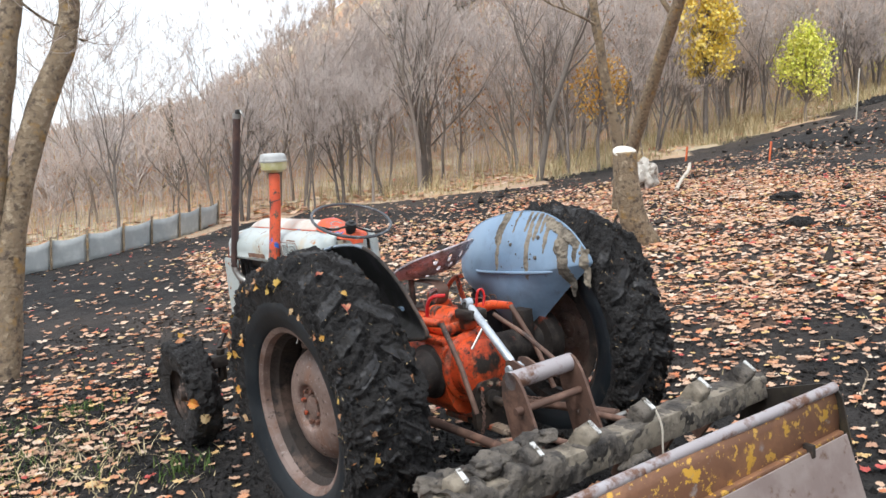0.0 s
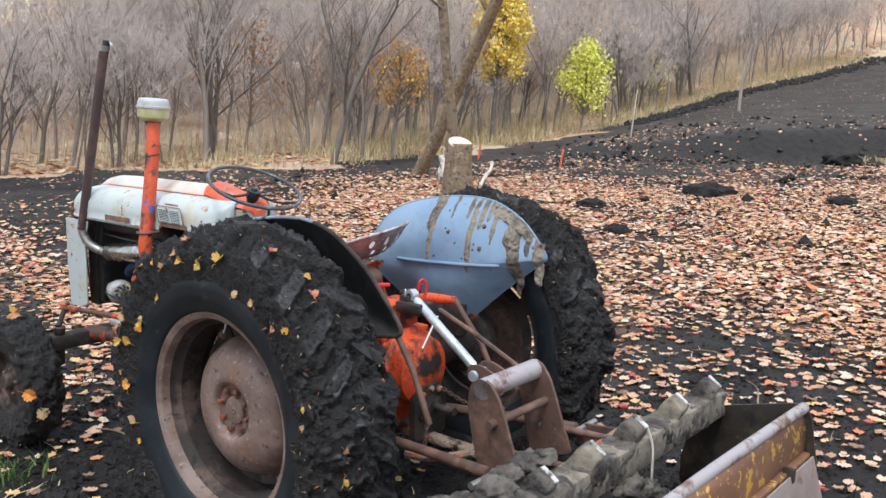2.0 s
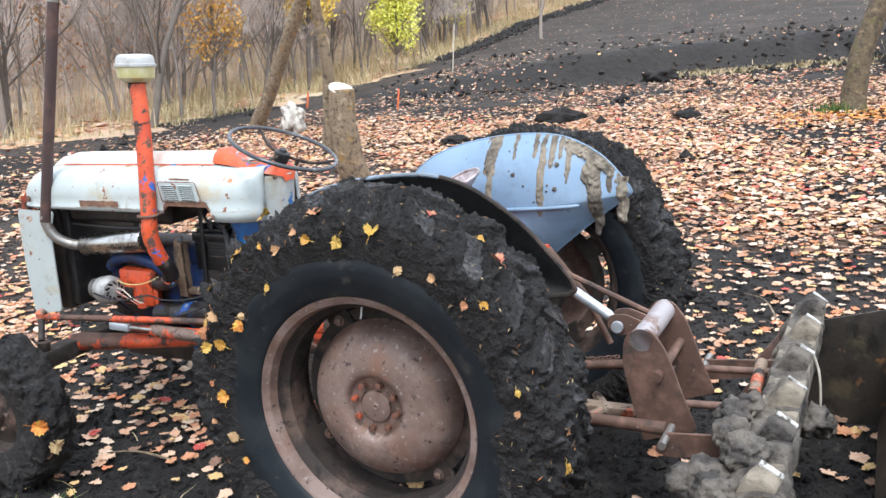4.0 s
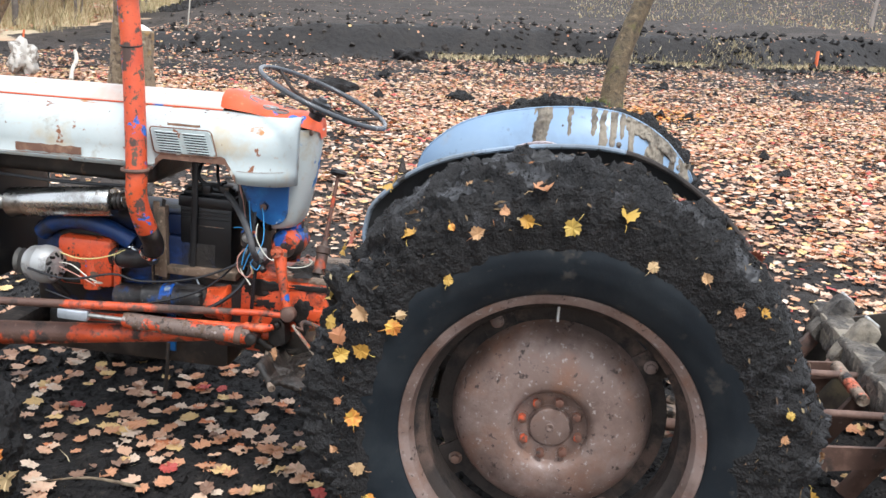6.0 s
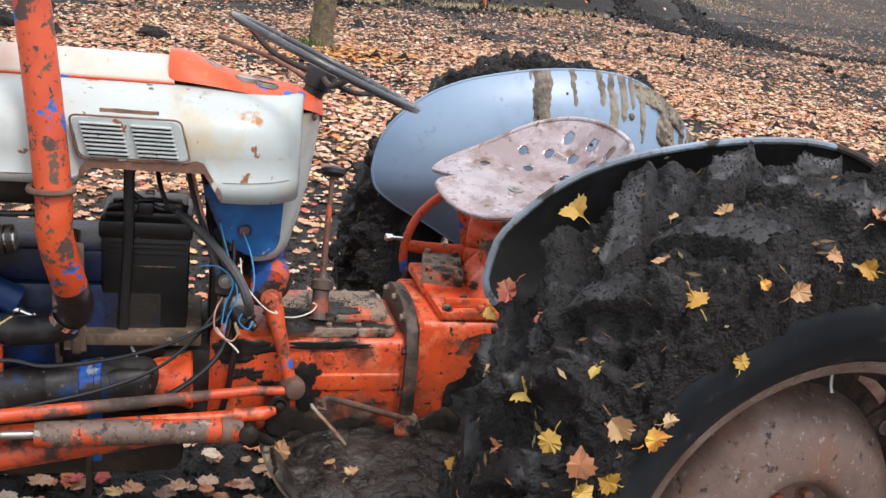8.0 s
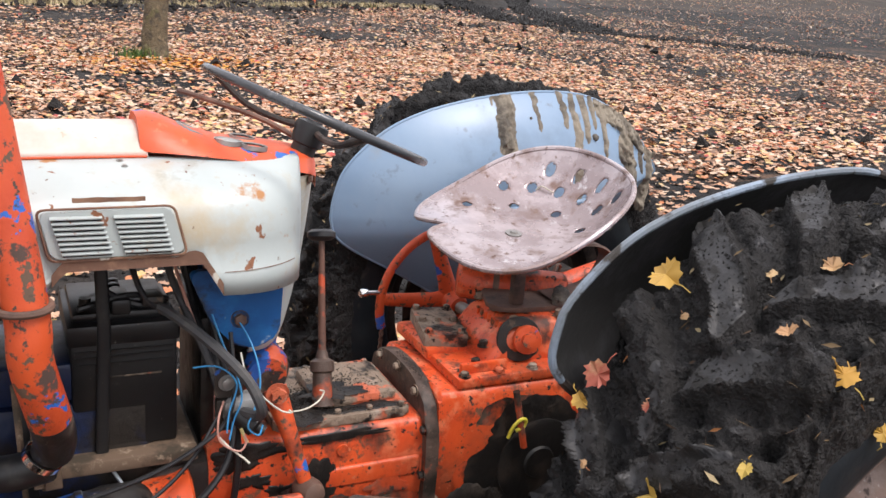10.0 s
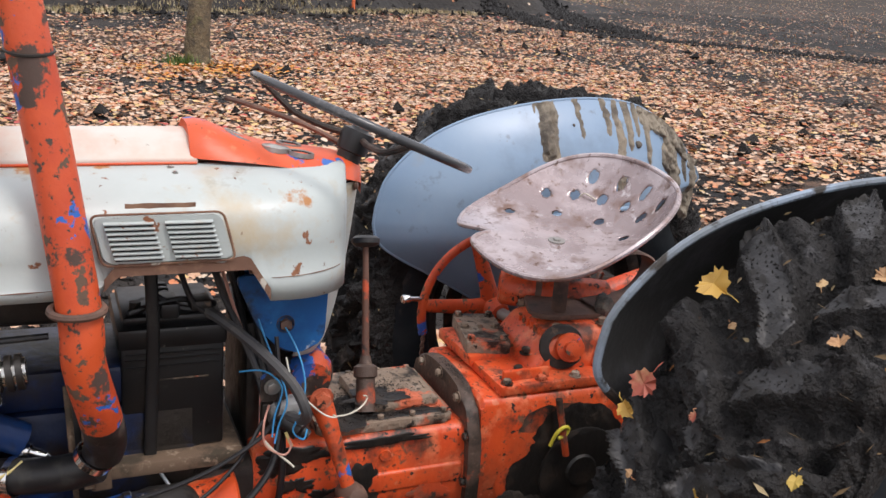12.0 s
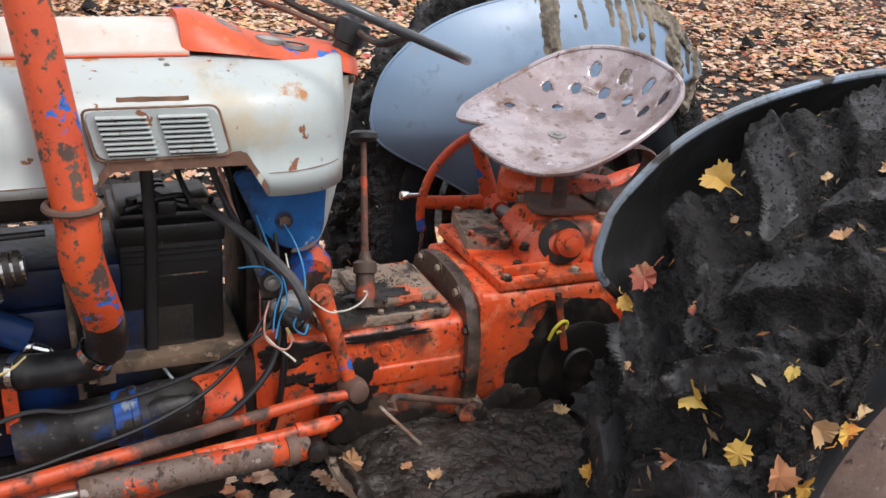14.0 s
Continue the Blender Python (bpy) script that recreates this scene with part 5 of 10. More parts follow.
def mud_streak(parent, edge, out, y0, y1, length, seed, thick=0.006, taper=0.5):
    """A ragged dried run of mud down the fender's shield, from its top edge, with bare gaps."""
    wide = (y1 - y0) * 1.7
    n, m = max(8, int(wide / 0.0035)), max(16, int(length * 1.1 / 0.005))
    S, T = np.meshgrid(np.linspace(-1, 1, n), np.linspace(0, 1, m), indexing="ij")
    Y = (y0 + y1) / 2 + S * wide / 2 + 0.004 * (vnoise(np.stack([T * 9 + seed, T * 0, T * 0], -1).reshape(-1, 3)).reshape(T.shape) - 0.5)
    top = np.interp(-Y, [-0.605, -0.565, -0.47, -0.36, -0.22, -0.08, 0.06, 0.18, 0.28, 0.36, 0.43], [0.95, 1.08, 1.17, 1.225, 1.263, 1.286, 1.294, 1.282, 1.243, 1.19, 1.115])
    Z = top + 0.004 - length * 1.1 * T
    P = np.stack([Y * 70, Z * 16, 0 * Y + seed], -1).reshape(-1, 3)
    rag, fine = fbm(P, 4).reshape(Y.shape), fbm(P * np.array([1.4, 5.0, 1]) + 9, 3).reshape(Y.shape)
    half = 0.62 * (1 - taper * T)
    field = 1 - (np.abs(S) / half) ** 1.6 + 2.2 * (rag - 0.5) + 0.7 * (fine - 0.5) - np.clip((T - 0.82) / 0.18, 0, 1) * 1.4
    H = thick * np.clip(field, 0, 0.9) * (0.35 + 1.1 * fine) - 0.0012
    V = [(fender_x(edge, out, y, z) - out * h, y, z) for y, z, h in zip(Y.ravel(), Z.ravel(), H.ravel())]
    i, j = np.meshgrid(np.arange(n - 1), np.arange(m - 1), indexing="ij")
    F = np.stack([i * m + j, i * m + j + 1, (i + 1) * m + j + 1, (i + 1) * m + j], -1).reshape(-1, 4)
    F = F[field.ravel()[F].max(1) > 0.05]
    if len(F) > 4:
        part("mud_streak", grid_mesh("mud_streak", V, F, M_DRYMUD), None, parent, "dried grey-brown mud run")


FR, FL = 0.60, -0.462
fender_r = fender(FR, 1, "blue-grey painted rear fender streaked with dried mud", M_FENDER)
fender_l = fender(FL, -1, "blue-grey rear fender seen edge-on, underside near-black", M_FENDER_GRIMY, 0.015)
for y0, y1, ln, sd, tp in ((0.095, 0.150, 0.17, 3, 0.10), (0.105, 0.135, 0.28, 4, 0.30), (0.005, 0.028, 0.10, 5, 0.5), (-0.125, -0.095, 0.33, 7, 0.25), (-0.085, -0.060, 0.10, 9, 0.5), (-0.165, -0.135, 0.13, 12, 0.5),
                           (-0.195, -0.172, 0.09, 14, 0.6), (-0.230, -0.205, 0.16, 15, 0.5), (-0.420, -0.200, 0.055, 16, 0.1), (-0.350, -0.270, 0.15, 17, 0.2), (-0.350, -0.300, 0.32, 18, 0.15), (-0.400, -0.365, 0.11, 21, 0.3), (-0.455, -0.405, 0.20, 23, 0.2)):
    mud_streak(fender_r, FR, 1, y0, y1, ln, sd, 0.020 if y1 - y0 > 0.045 else 0.010, tp)
rng = np.random.default_rng(77)
for k in range(16):
    y, z = rng.uniform(-0.42, 0.13), rng.uniform(1.0, 1.24)
    bm = bmesh.new()
    bmesh.ops.create_icosphere(bm, subdivisions=2, radius=1)
    for v in bm.verts:
        v.co = Vector((fender_x(FR, 1, y, z), y, z)) + v.co * rng.uniform(0.7, 1.1) * Vector((0.005, 0.004, 0.006)).length * 0.6 * (2.2 if k % 5 == 0 else 1)
    part("mud_spatter", bm, M_BARMUD, fender_r)
for edge, out, par in ((FR, 1, fender_r), (FL, -1, fender_l)):
    rail = []
    for k, y in enumerate(np.linspace(0.330, -0.268, 13)):
        z = 0.967 + 0.038 * (0.330 - y) / 0.598
        rail.append((fender_x(edge, out, y, z) - out * (0.007 if 0 < k < 12 else -0.004), y, z))
    part("fender_rib", tube(rail, 0.0085, 10), M_FENDER, par)


# ---- hood ----
def hood_half(y):
    """Half width of the hood at y."""
    if y < 1.06:
        return 0.10 + 0.135 * math.sqrt(max(0.0, 1 - ((1.06 - y) / 0.165) ** 2))
    return 0.235 + 0.045 * max(0.0, (y - 1.3) / 0.8)


def hood_bottom(y):
    if y > 1.345:
        return 1.052 + 0.010 * (y - 1.345)
    if y > 1.315:
        return 1.052 + 0.036 * (1.345 - y) / 0.03
    if y > 1.10:
        return 1.088
    if y > 1.065:
        return 1.088 - 0.058 * (1.10 - y) / 0.035
    return 1.028 - 0.05 * (1.065 - y)


def hood_drop(y):
    """How far the top line sinks towards the nose."""
    return -0.012 * max(0, (y - 1.2)) - (0.14 * max(0, (y - 2.08) / 0.2) ** 2.2)


ys = sorted(set([0.896, 0.902, 0.912, 0.93, 0.95, 0.975, 1.0, 1.03, 1.06, 1.065, 1.08, 1.10, 1.14, 1.2, 1.26, 1.315, 1.33, 1.345, 1.42, 1.5, 1.6, 1.7, 1.8, 1.9, 2.0, 2.06, 2.12, 2.17, 2.21, 2.24, 2.26]))
for side in (-1, 1):
    bm, rows = bmesh.new(), []
    for y in ys:
        w, zb, d = hood_half(y), hood_bottom(y), hood_drop(y)
        nose = max(0.0, (y - 2.02) / 0.24)
        w = w * (1 - 0.45 * nose**2.4)
        k = min(1.0, max(0.0, (w - 0.09) / 0.145))
        pts = [(w, zb), (w + 0.002, max(zb + 0.008, 1.068)), (w - 0.004, max(zb + 0.012, 1.074)), (w - 0.002, 1.12), (w - 0.006, 1.165), (w - 0.018 * k - 0.004, 1.190), (w - 0.040 * k - 0.004, 1.210), (w - 0.075 * k - 0.004, 1.226), (0.088 + 0.03 * k, 1.236), (0.086, 1.239), (0.06, 1.240)]
        rows.append([bm.verts.new((CX + side * x, y, z + d * (1 if z > 1.1 else 0))) for x, z in pts])
    for r0, r1 in zip(rows, rows[1:]):
        for k in range(len(r0) - 1):
            bm.faces.new((r0[k], r0[k + 1], r1[k + 1], r1[k]))
    ob = part("hood_side", bm, M_CREAM, tractor, "cream painted hood side with rust spots", sharp=50)
    mod = ob.modifiers.new("thickness", "SOLIDIFY")
    mod.thickness, mod.offset = 0.003, -1
    # rusted lip round the cut-out and along the bottom
    edge_pts = [(CX + side * (hood_half(y) + 0.0055), y, hood_bottom(y)) for y in np.linspace(1.335, 1.066, 24)]
    bm = bmesh.new()
    low = [bm.verts.new(p) for p in edge_pts]
    high = [bm.verts.new((p[0] - side * 0.0005, p[1], p[2] + 0.020 + 0.010 * noise.noise((p[1] * 30, side, 0)))) for p in edge_pts]
    back = [bm.verts.new((p[0] - side * 0.012, p[1], p[2] - 0.001)) for p in edge_pts]
    for k in range(len(low) - 1):
        bm.faces.new((low[k], low[k + 1], high[k + 1], high[k]))
        bm.faces.new((back[k], back[k + 1], low[k + 1], low[k]))
    part("rust_lip", bm, M_CREAM_RUST, ob, "rusted bare edge of the cut-out")
    for ya, yb in ((0.925, 1.064), (1.36, 2.02)):
        line = [(CX + side * (hood_half(y) + 0.0022), y, 1.0705) for y in np.linspace(ya, yb, 30)]
        part("crease_rust", tube(line, [0.0006 + 0.0016 * abs(noise.noise((p[1] * 28, side, 3))) for p in line], 5), M_CREAM_RUST, ob)
    # front side panel by the radiator
    fw = hood_half(2.05)
    out = rounded([(2.012, 0.57), (2.19, 0.545), (2.205, 0.80), (2.20, 1.048), (1.965, 1.046), (2.005, 0.95)], 0.02)
    bm = plate(out, "x", CX + side * (fw - 0.006) - 0.003, 0.006, 0.002)
    fp = part("radiator_side_panel", bm, M_CREAM, tractor, "cream side panel beside the radiator, paint chipped")
    part("panel_stud", hexbolt((CX + side * (fw - 0.002), 2.11, 1.10), (side, 0, 0), 0.010, 0.006), M_RUST, fp)

part("fuel_tank", block((CX - 0.185, 1.36, 0.985), (CX + 0.185, 1.98, 1.185), 0.03, segments=3), M_DARKIRON, tractor, "black fuel tank under the hood")
part("fuel_line", tube(smooth_line([(CX - 0.19, 1.96, 0.975), (CX - 0.195, 1.7, 0.968), (CX - 0.19, 1.42, 0.975)], 5), 0.006, 8), M_BLACK, tractor)
# raised spine of the hood
bm, rows = bmesh.new(), []
for y in [1.166, 1.168, 1.20, 1.4, 1.6, 1.8, 1.95, 2.05, 2.12, 2.18, 2.22]:
    d = hood_drop(y)
    lift = 1.0 if y < 2.0 else max(0.1, 1 - ((y - 2.0) / 0.22) ** 2 * 0.9)
    prof = [(-0.089, 1.2405), (-0.084, 1.250), (-0.058, 1.274), (-0.034, 1.286), (0, 1.290), (0.034, 1.286), (0.058, 1.274), (0.084, 1.250), (0.089, 1.2405)]
    rows.append([bm.verts.new((CX + x, y, 1.2405 + (z - 1.2405) * lift + d)) for x, z in prof])
for r0, r1 in zip(rows, rows[1:]):
    for k in range(len(r0) - 1):
        bm.faces.new((r0[k], r0[k + 1], r1[k + 1], r1[k]))
bm.faces.new(rows[-1])
spine = part("hood_spine", bm, M_WHITE_TOP, tractor, "bleached off-white raised hood top", sharp=50)
mod = spine.modifiers.new("thickness", "SOLIDIFY")
mod.thickness, mod.offset = 0.003, -1
for side in (-1, 1):
    part("spine_edge", tube([(CX + side * 0.0895, y, 1.2415 + hood_drop(y)) for y in np.linspace(1.168, 2.06, 20)], 0.0026, 6), M_DASH, spine, "red-orange line along the hood seam")
for y, x in ((1.215, -0.105), (1.21, -0.128)):
    part("hood_screw", hexbolt((CX + x, y, 1.2365 if x > -0.12 else 1.232), (0, 0, 1), 0.004, 0.003), M_STEEL, spine)
# rust panel low on the left side, proud scabs
for y0, y1, z0, z1, sd in ((1.58, 1.80, 1.076, 1.102, 2.0), (1.19, 1.30, 1.196, 1.204, 5.0)):
    n = 30
    verts, faces = [], []
    for i in range(n):
        for j in range(6):
            y = y0 + (y1 - y0) * i / (n - 1)
            e = 0.25 * noise.noise((y * 40, sd, j > 2))
            z = z0 + (z1 - z0) * (j / 5 + (e if j in (0, 5) else 0))
            verts.append((CX - hood_half(y) - 0.0032 + (0.014 if z > 1.18 else 0.0), y, z))
    faces = [(i * 6 + j, i * 6 + j + 1, (i + 1) * 6 + j + 1, (i + 1) * 6 + j) for i in range(n - 1) for j in range(5)]
    part("rust_scab", grid_mesh("rust_scab", verts, faces, M_CREAM_RUST), None, spine, "patch of bare rust")


def louvre_panel(side):
    x = CX + side * 0.2375
    lean = radians(5) * side
    bm = plate(rounded([(1.130, 1.112), (1.333, 1.110), (1.350, 1.186), (1.152, 1.188)], 0.012), "x", 0, 0.005, 0.0015)
    panel = part("louvre_panel", bm, M_CREAM, tractor, "cream pressed louvre panel with a rusty border")
    panel.location = (x - (0.005 if side < 0 else 0), 0, 0)
    groove = [(y, z) for y, z in rounded([(1.126, 1.108), (1.337, 1.106), (1.354, 1.190), (1.148, 1.192)], 0.014)]
    border = tube([(0.0015, y, z) for y, z in groove] + [(0.0015, *groove[0])], 0.0022, 6, caps=False)
    part("border_seam", border, M_CREAM_RUST, panel)
    for bank in range(2):
        for k in range(8):
            z = 1.120 + k * 0.0082
            y0 = 1.150 + bank * 0.093 + 0.0022 * k
            bm = bmesh.new()
            w = 0.076
            fx = -0.0005 if side < 0 else 0.0055
            pts = [(0.001, -0.0030), (0.0060, -0.0026), (0.0066, -0.0006), (0.002, 0.0016), (0, 0.0020)]
            a = [bm.verts.new((fx + side * p, y0, z + q)) for p, q in pts]
            b = [bm.verts.new((fx + side * p, y0 + w, z + q)) for p, q in pts]
            for i in range(len(pts) - 1):
                bm.faces.new((a[i], a[i + 1], b[i + 1], b[i]))
            bm.faces.new(a)
            bm.faces.new(b)
            part("louvre_slat", bm, M_CREAM, panel)
            # solid black strip in place of the shaded opening under each slat
            gap = block((fx + side * 0.0003 - 0.0006, y0 + 0.002, z - 0.0064), (fx + side * 0.0003 + 0.0006, y0 + w - 0.002, z - 0.0036), 0)
            part("louvre_gap", gap, M_HOLE, panel)


louvre_panel(-1)
louvre_panel(1)

# ---- dash, column and steering wheel ----
bm, rows = bmesh.new(), []
for y, w, zc, zs in ((1.178, 0.082, 1.304, 1.250), (1.160, 0.089, 1.306, 1.248), (1.135, 0.094, 1.301, 1.247), (1.08, 0.106, 1.276, 1.244), (1.02, 0.114, 1.258, 1.238), (0.96, 0.118, 1.252, 1.228), (0.92, 0.112, 1.248, 1.218), (0.885, 0.093, 1.244, 1.208), (0.862, 0.072, 1.240, 1.200), (0.846, 0.044, 1.232, 1.190), (0.842, 0.030, 1.17, 1.165)):
    prof = [(-w, zs), (-w * 0.82, zs + (zc - zs) * 0.62), (-w * 0.45, zs + (zc - zs) * 0.95), (0, zc), (w * 0.45, zs + (zc - zs) * 0.95), (w * 0.82, zs + (zc - zs) * 0.62), (w, zs)]
    rows.append([bm.verts.new((CX + x, y, z)) for x, z in prof])
for r0, r1 in zip(rows, rows[1:]):
    for k in range(len(r0) - 1):
        bm.faces.new((r0[k], r0[k + 1], r1[k + 1], r1[k]))
bm.faces.new(rows[0])
dash = part("dash_panel", bm, M_DASH, tractor, "orange dash cowl with blue showing through", sharp=55)
for y, x, r, m in ((1.018, -0.045, 0.026, M_CAPGREY), (0.974, -0.062, 0.024, M_BLACK), (0.975, 0.03, 0.024, M_BLACK), (1.075, 0.0, 0.034, M_GLASS)):
    z = 1.2445 + (0.022 if y > 1.05 else (y - 0.95) * 0.15)
    nrm = (0, -0.12, 1) if y < 1.05 else (0, -0.42, 0.9)
    g = part("gauge", lathe([(-0.004, r), (0.006, r), (0.007, r * 0.82), (0.003, r * 0.78), (0.003, 0)], (CX + x, y, z), nrm, 28), m, dash, "round dash gauge")
    part("bezel", lathe([(0.004, r * 0.84), (0.0085, r * 0.9), (0.0085, r * 1.02), (0, r * 1.06)], (CX + x, y, z), nrm, 28), M_STEEL, g)
# rear sheet under the dash: cream edge, blue lower corner
for side in (-1, 1):
    blue = rounded([(1.105, 1.035), (0.925, 1.035), (0.930, 0.905), (0.955, 0.876), (1.01, 0.876), (1.06, 0.93)], 0.02)
    bp = part("dash_bracket", plate(blue, "x", CX + side * 0.112 - 0.007, 0.014, 0.004), M_BLUE, tractor, "chipped blue bracket under the dash")
    part("bracket_bolt", hexbolt((CX + side * 0.119, 1.008, 0.936), (side, 0, 0), 0.012, 0.010), M_RUST, bp)
bm, rows = bmesh.new(), []
for z, yr, wd in ((1.200, 0.846, 0.104), (1.19, 0.848, 0.106), (1.10, 0.858, 0.107), (1.02, 0.869, 0.107), (0.95, 0.884, 0.106), (0.90, 0.897, 0.104), (0.875, 0.907, 0.102), (0.862, 0.918, 0.098), (0.860, 0.930, 0.092)):
    rows.append([bm.verts.new((CX + wd * math.cos(t), 0.990 - (0.990 - yr) * math.sin(t) ** 0.75, z)) for t in np.linspace(0.02, math.pi - 0.02, 33)])
for r0, r1 in zip(rows, rows[1:]):
    for k in range(len(r0) - 1):
        bm.faces.new((r0[k], r0[k + 1], r1[k + 1], r1[k]))
cowl = part("dash_cowl", bm, M_CREAM_BLUE, tractor, "rounded cream cowl below the dash, blue showing through", sharp=60)
mod = cowl.modifiers.new("thickness", "SOLIDIFY")
mod.thickness, mod.offset = 0.004, 1
for z in (1.115, 1.02):
    part("cowl_bolt", hexbolt((CX - 0.100, 0.925, z), (-1, -0.4, 0), 0.006, 0.006), M_RUST, cowl)
part("sheet_bolt", hexbolt((CX - 0.07, 0.868, 1.192), (-0.5, -1, 0), 0.007, 0.006), M_RUST, dash)

SWC, SWN = Vector((0.035, 0.842, 1.306)), Vector((0.02, -0.37, 0.93)).normalized()
rot = Vector((0, 0, 1)).rotation_difference(SWN).to_matrix()
ring = [SWC + rot @ Vector((0.224 * math.cos(2 * math.pi * k / 72), 0.224 * math.sin(2 * math.pi * k / 72), 0)) for k in range(73)]
sw = part("steering_wheel", tube(ring, 0.0088, 10, caps=False), M_WHEELGREY, tractor, "worn grey three-spoke steering wheel")
for k in range(3):
    g = 2 * math.pi * k / 3 + radians(65)
    c, s = math.cos(g), math.sin(g)
    line = smooth_line([SWC + rot @ Vector((r * c, r * s, h)) for r, h in ((0.022, -0.030), (0.06, -0.036), (0.13, -0.034), (0.19, -0.012), (0.222, 0.0))], 4)
    part("spoke", tube(line, 0.0065, 8), M_RUSTDARK, sw)
part("wheel_hub", lathe([(-0.062, 0.026), (-0.060, 0.030), (-0.030, 0.034), (-0.018, 0.032), (-0.014, 0.018), (-0.004, 0.014), (-0.004, 0)], SWC, SWN, 28), M_BLACK, sw)
part("column_tube", tube([SWC - SWN * 0.03, SWC - SWN * 0.25, SWC - SWN * 0.50], 0.024, 16), M_DARKIRON, tractor, "steering column below the dash")
part("throttle_lever", tube(smooth_line([(CX + 0.02, 0.87, 1.255), (CX + 0.06, 0.93, 1.285), (CX + 0.12, 1.03, 1.315), (CX + 0.15, 1.075, 1.325)], 4), 0.0055, 8), M_RUST, tractor, "bent rusty throttle lever")

# steering box, pitman arm, drag link and power cylinder
bm = lathe([(-0.075, 0.0), (-0.075, 0.040), (-0.06, 0.052), (0.05, 0.056), (0.07, 0.048), (0.085, 0.040), (0.085, 0)], (CX - 0.005, 0.945, 0.795), (-1, 0, 0), 28)
lathe([(-0.07, 0.05), (0.09, 0.046), (0.12, 0.034)], (CX, 0.955, 0.80), (0, -0.1, 1), 24, bm)
part("steering_box", bm, M_CHIPPED, tractor, "greasy steering gearbox, orange and blue paint remnants")
P0, P1 = Vector((-0.078, 0.944, 0.793)), Vector((-0.143, 0.888, 0.595))
line = [P0 + (P1 - P0) * t + Vector((-0.012 * math.sin(math.pi * t), 0, 0)) for t in (0, 0.15, 0.4, 0.7, 0.9, 1)]
arm = part("pitman_arm", tube(line, [0.026, 0.022, 0.017, 0.0145, 0.014, 0.016], 14), M_ORANGE_BLUE, tractor, "orange steering arm with blue chips")
part("arm_nut", hexbolt(P0 + Vector((-0.026, 0, 0)), (-1, 0, 0), 0.016, 0.016), M_GREY_IRON, arm)
part("ball_joint", lathe([(-0.03, 0), (-0.03, 0.020), (-0.012, 0.028), (0.012, 0.028), (0.03, 0.022), (0.036, 0.010), (0.036, 0)], P1, (-1, -0.2, 0.2), 20), M_RUST, arm)
DL = Vector((-0.372, 1.955, 0.598))
drag = part("drag_link", tube([P1 + Vector((-0.02, 0.0, 0)), P1.lerp(DL, 0.08), P1.lerp(DL, 0.35), P1.lerp(DL, 0.6), P1.lerp(DL, 0.92), DL], [0.0105, 0.011, 0.0140, 0.0150, 0.013, 0.013], 12), M_BEAM, tractor, "long orange drag link with rust showing")
part("link_end", lathe([(-0.03, 0), (-0.03, 0.02), (0.02, 0.026), (0.035, 0.012), (0.035, 0)], DL, (0, 0, 1), 18), M_GREY_IRON, drag)
C0, C1 = Vector((-0.208, 0.985, 0.525)), Vector((-0.264, 1.41, 0.553))
cyl = part("steering_cylinder", tube([C0 + (C1 - C0) * 0.03, C0 + (C1 - C0) * 0.05, C0 + (C1 - C0) * 0.98, C1], [0.022, 0.027, 0.027, 0.024], 18), M_ORANGE_SCRAPED, tractor, "orange hydraulic steering cylinder, paint scraped to metal")
part("piston_rod", tube([C1, C0 + (C1 - C0) * 1.32], 0.0085, 12), M_STEEL, cyl, "bright chrome piston rod")
part("rod_clevis", block((-0.018, -0.05, -0.018), (0.018, 0.05, 0.018), 0.006, m=Matrix.Translation(C0 + (C1 - C0) * 1.38) @ pose(0, 0, 0, 4, 0, 7)), M_ZINC, cyl)
part("cylinder_eye", lathe([(-0.028, 0), (-0.028, 0.018), (0.024, 0.019), (0.028, 0.021), (0.036, 0.019), (0.040, 0.009), (0.040, 0)], C0, (-1, 0, 0.1), 20), M_OIL_SHADE, cyl)
part("cylinder_collar", lathe([(0, 0.027), (0, 0.031), (0.022, 0.031), (0.022, 0.027)], C0 + (C1 - C0) * 0.09, C1 - C0, 20), M_RUST, cyl)
part("cylinder_bracket", plate(rounded([(0.885, 0.49), (0.945, 0.49), (0.945, 0.565), (0.925, 0.592), (0.895, 0.585)], 0.015), "x", -0.172, 0.062, 0.005), M_OIL_SHADE, tractor, "black greasy bracket bolted to the housing")
part("bracket_bolt", hexbolt((-0.172, 0.915, 0.565), (-1, 0, 0), 0.010, 0.012), M_DARKIRON, tractor)
part("cylinder_anchor", tube([C0 + Vector((0.01, 0, -0.005)), (-0.185, 0.945, 0.487), (-0.165, 0.915, 0.462)], [0.012, 0.011, 0.012], 10), M_OIL_SHADE, tractor, "black anchor of the steering cylinder")
part("assist_rod", tube([(-0.188, 0.925, 0.560), (-0.190, 0.95, 0.554), (-0.2, 1.02, 0.553), (-0.232, 1.36, 0.550), (-0.25, 1.55, 0.545)], [0.009, 0.0165, 0.0140, 0.0140, 0.0140], 14), M_ORANGE, tractor, "orange rod beside the steering cylinder")
part("rod_collar", lathe([(-0.008, 0.0135), (-0.008, 0.0175), (0.008, 0.0175), (0.008, 0.0135)], (-0.1985, 1.01, 0.5535), (-0.09, 1, 0), 18), M_ORANGE, tractor)
for side, r in ((-1, 0.036), (1, 0.036)):
    a, b = Vector((CX + side * 0.34, 1.90, 0.455)), Vector((CX + side * 0.205, 0.925, 0.520))
    part("radius_rod", tube([a, a.lerp(b, 0.04), a.lerp(b, 0.5), b], [r * 0.9, r * 1.15, r * 0.85, r * 0.55], 16), M_BEAM, tractor, "thick orange radius rod, grease-streaked")
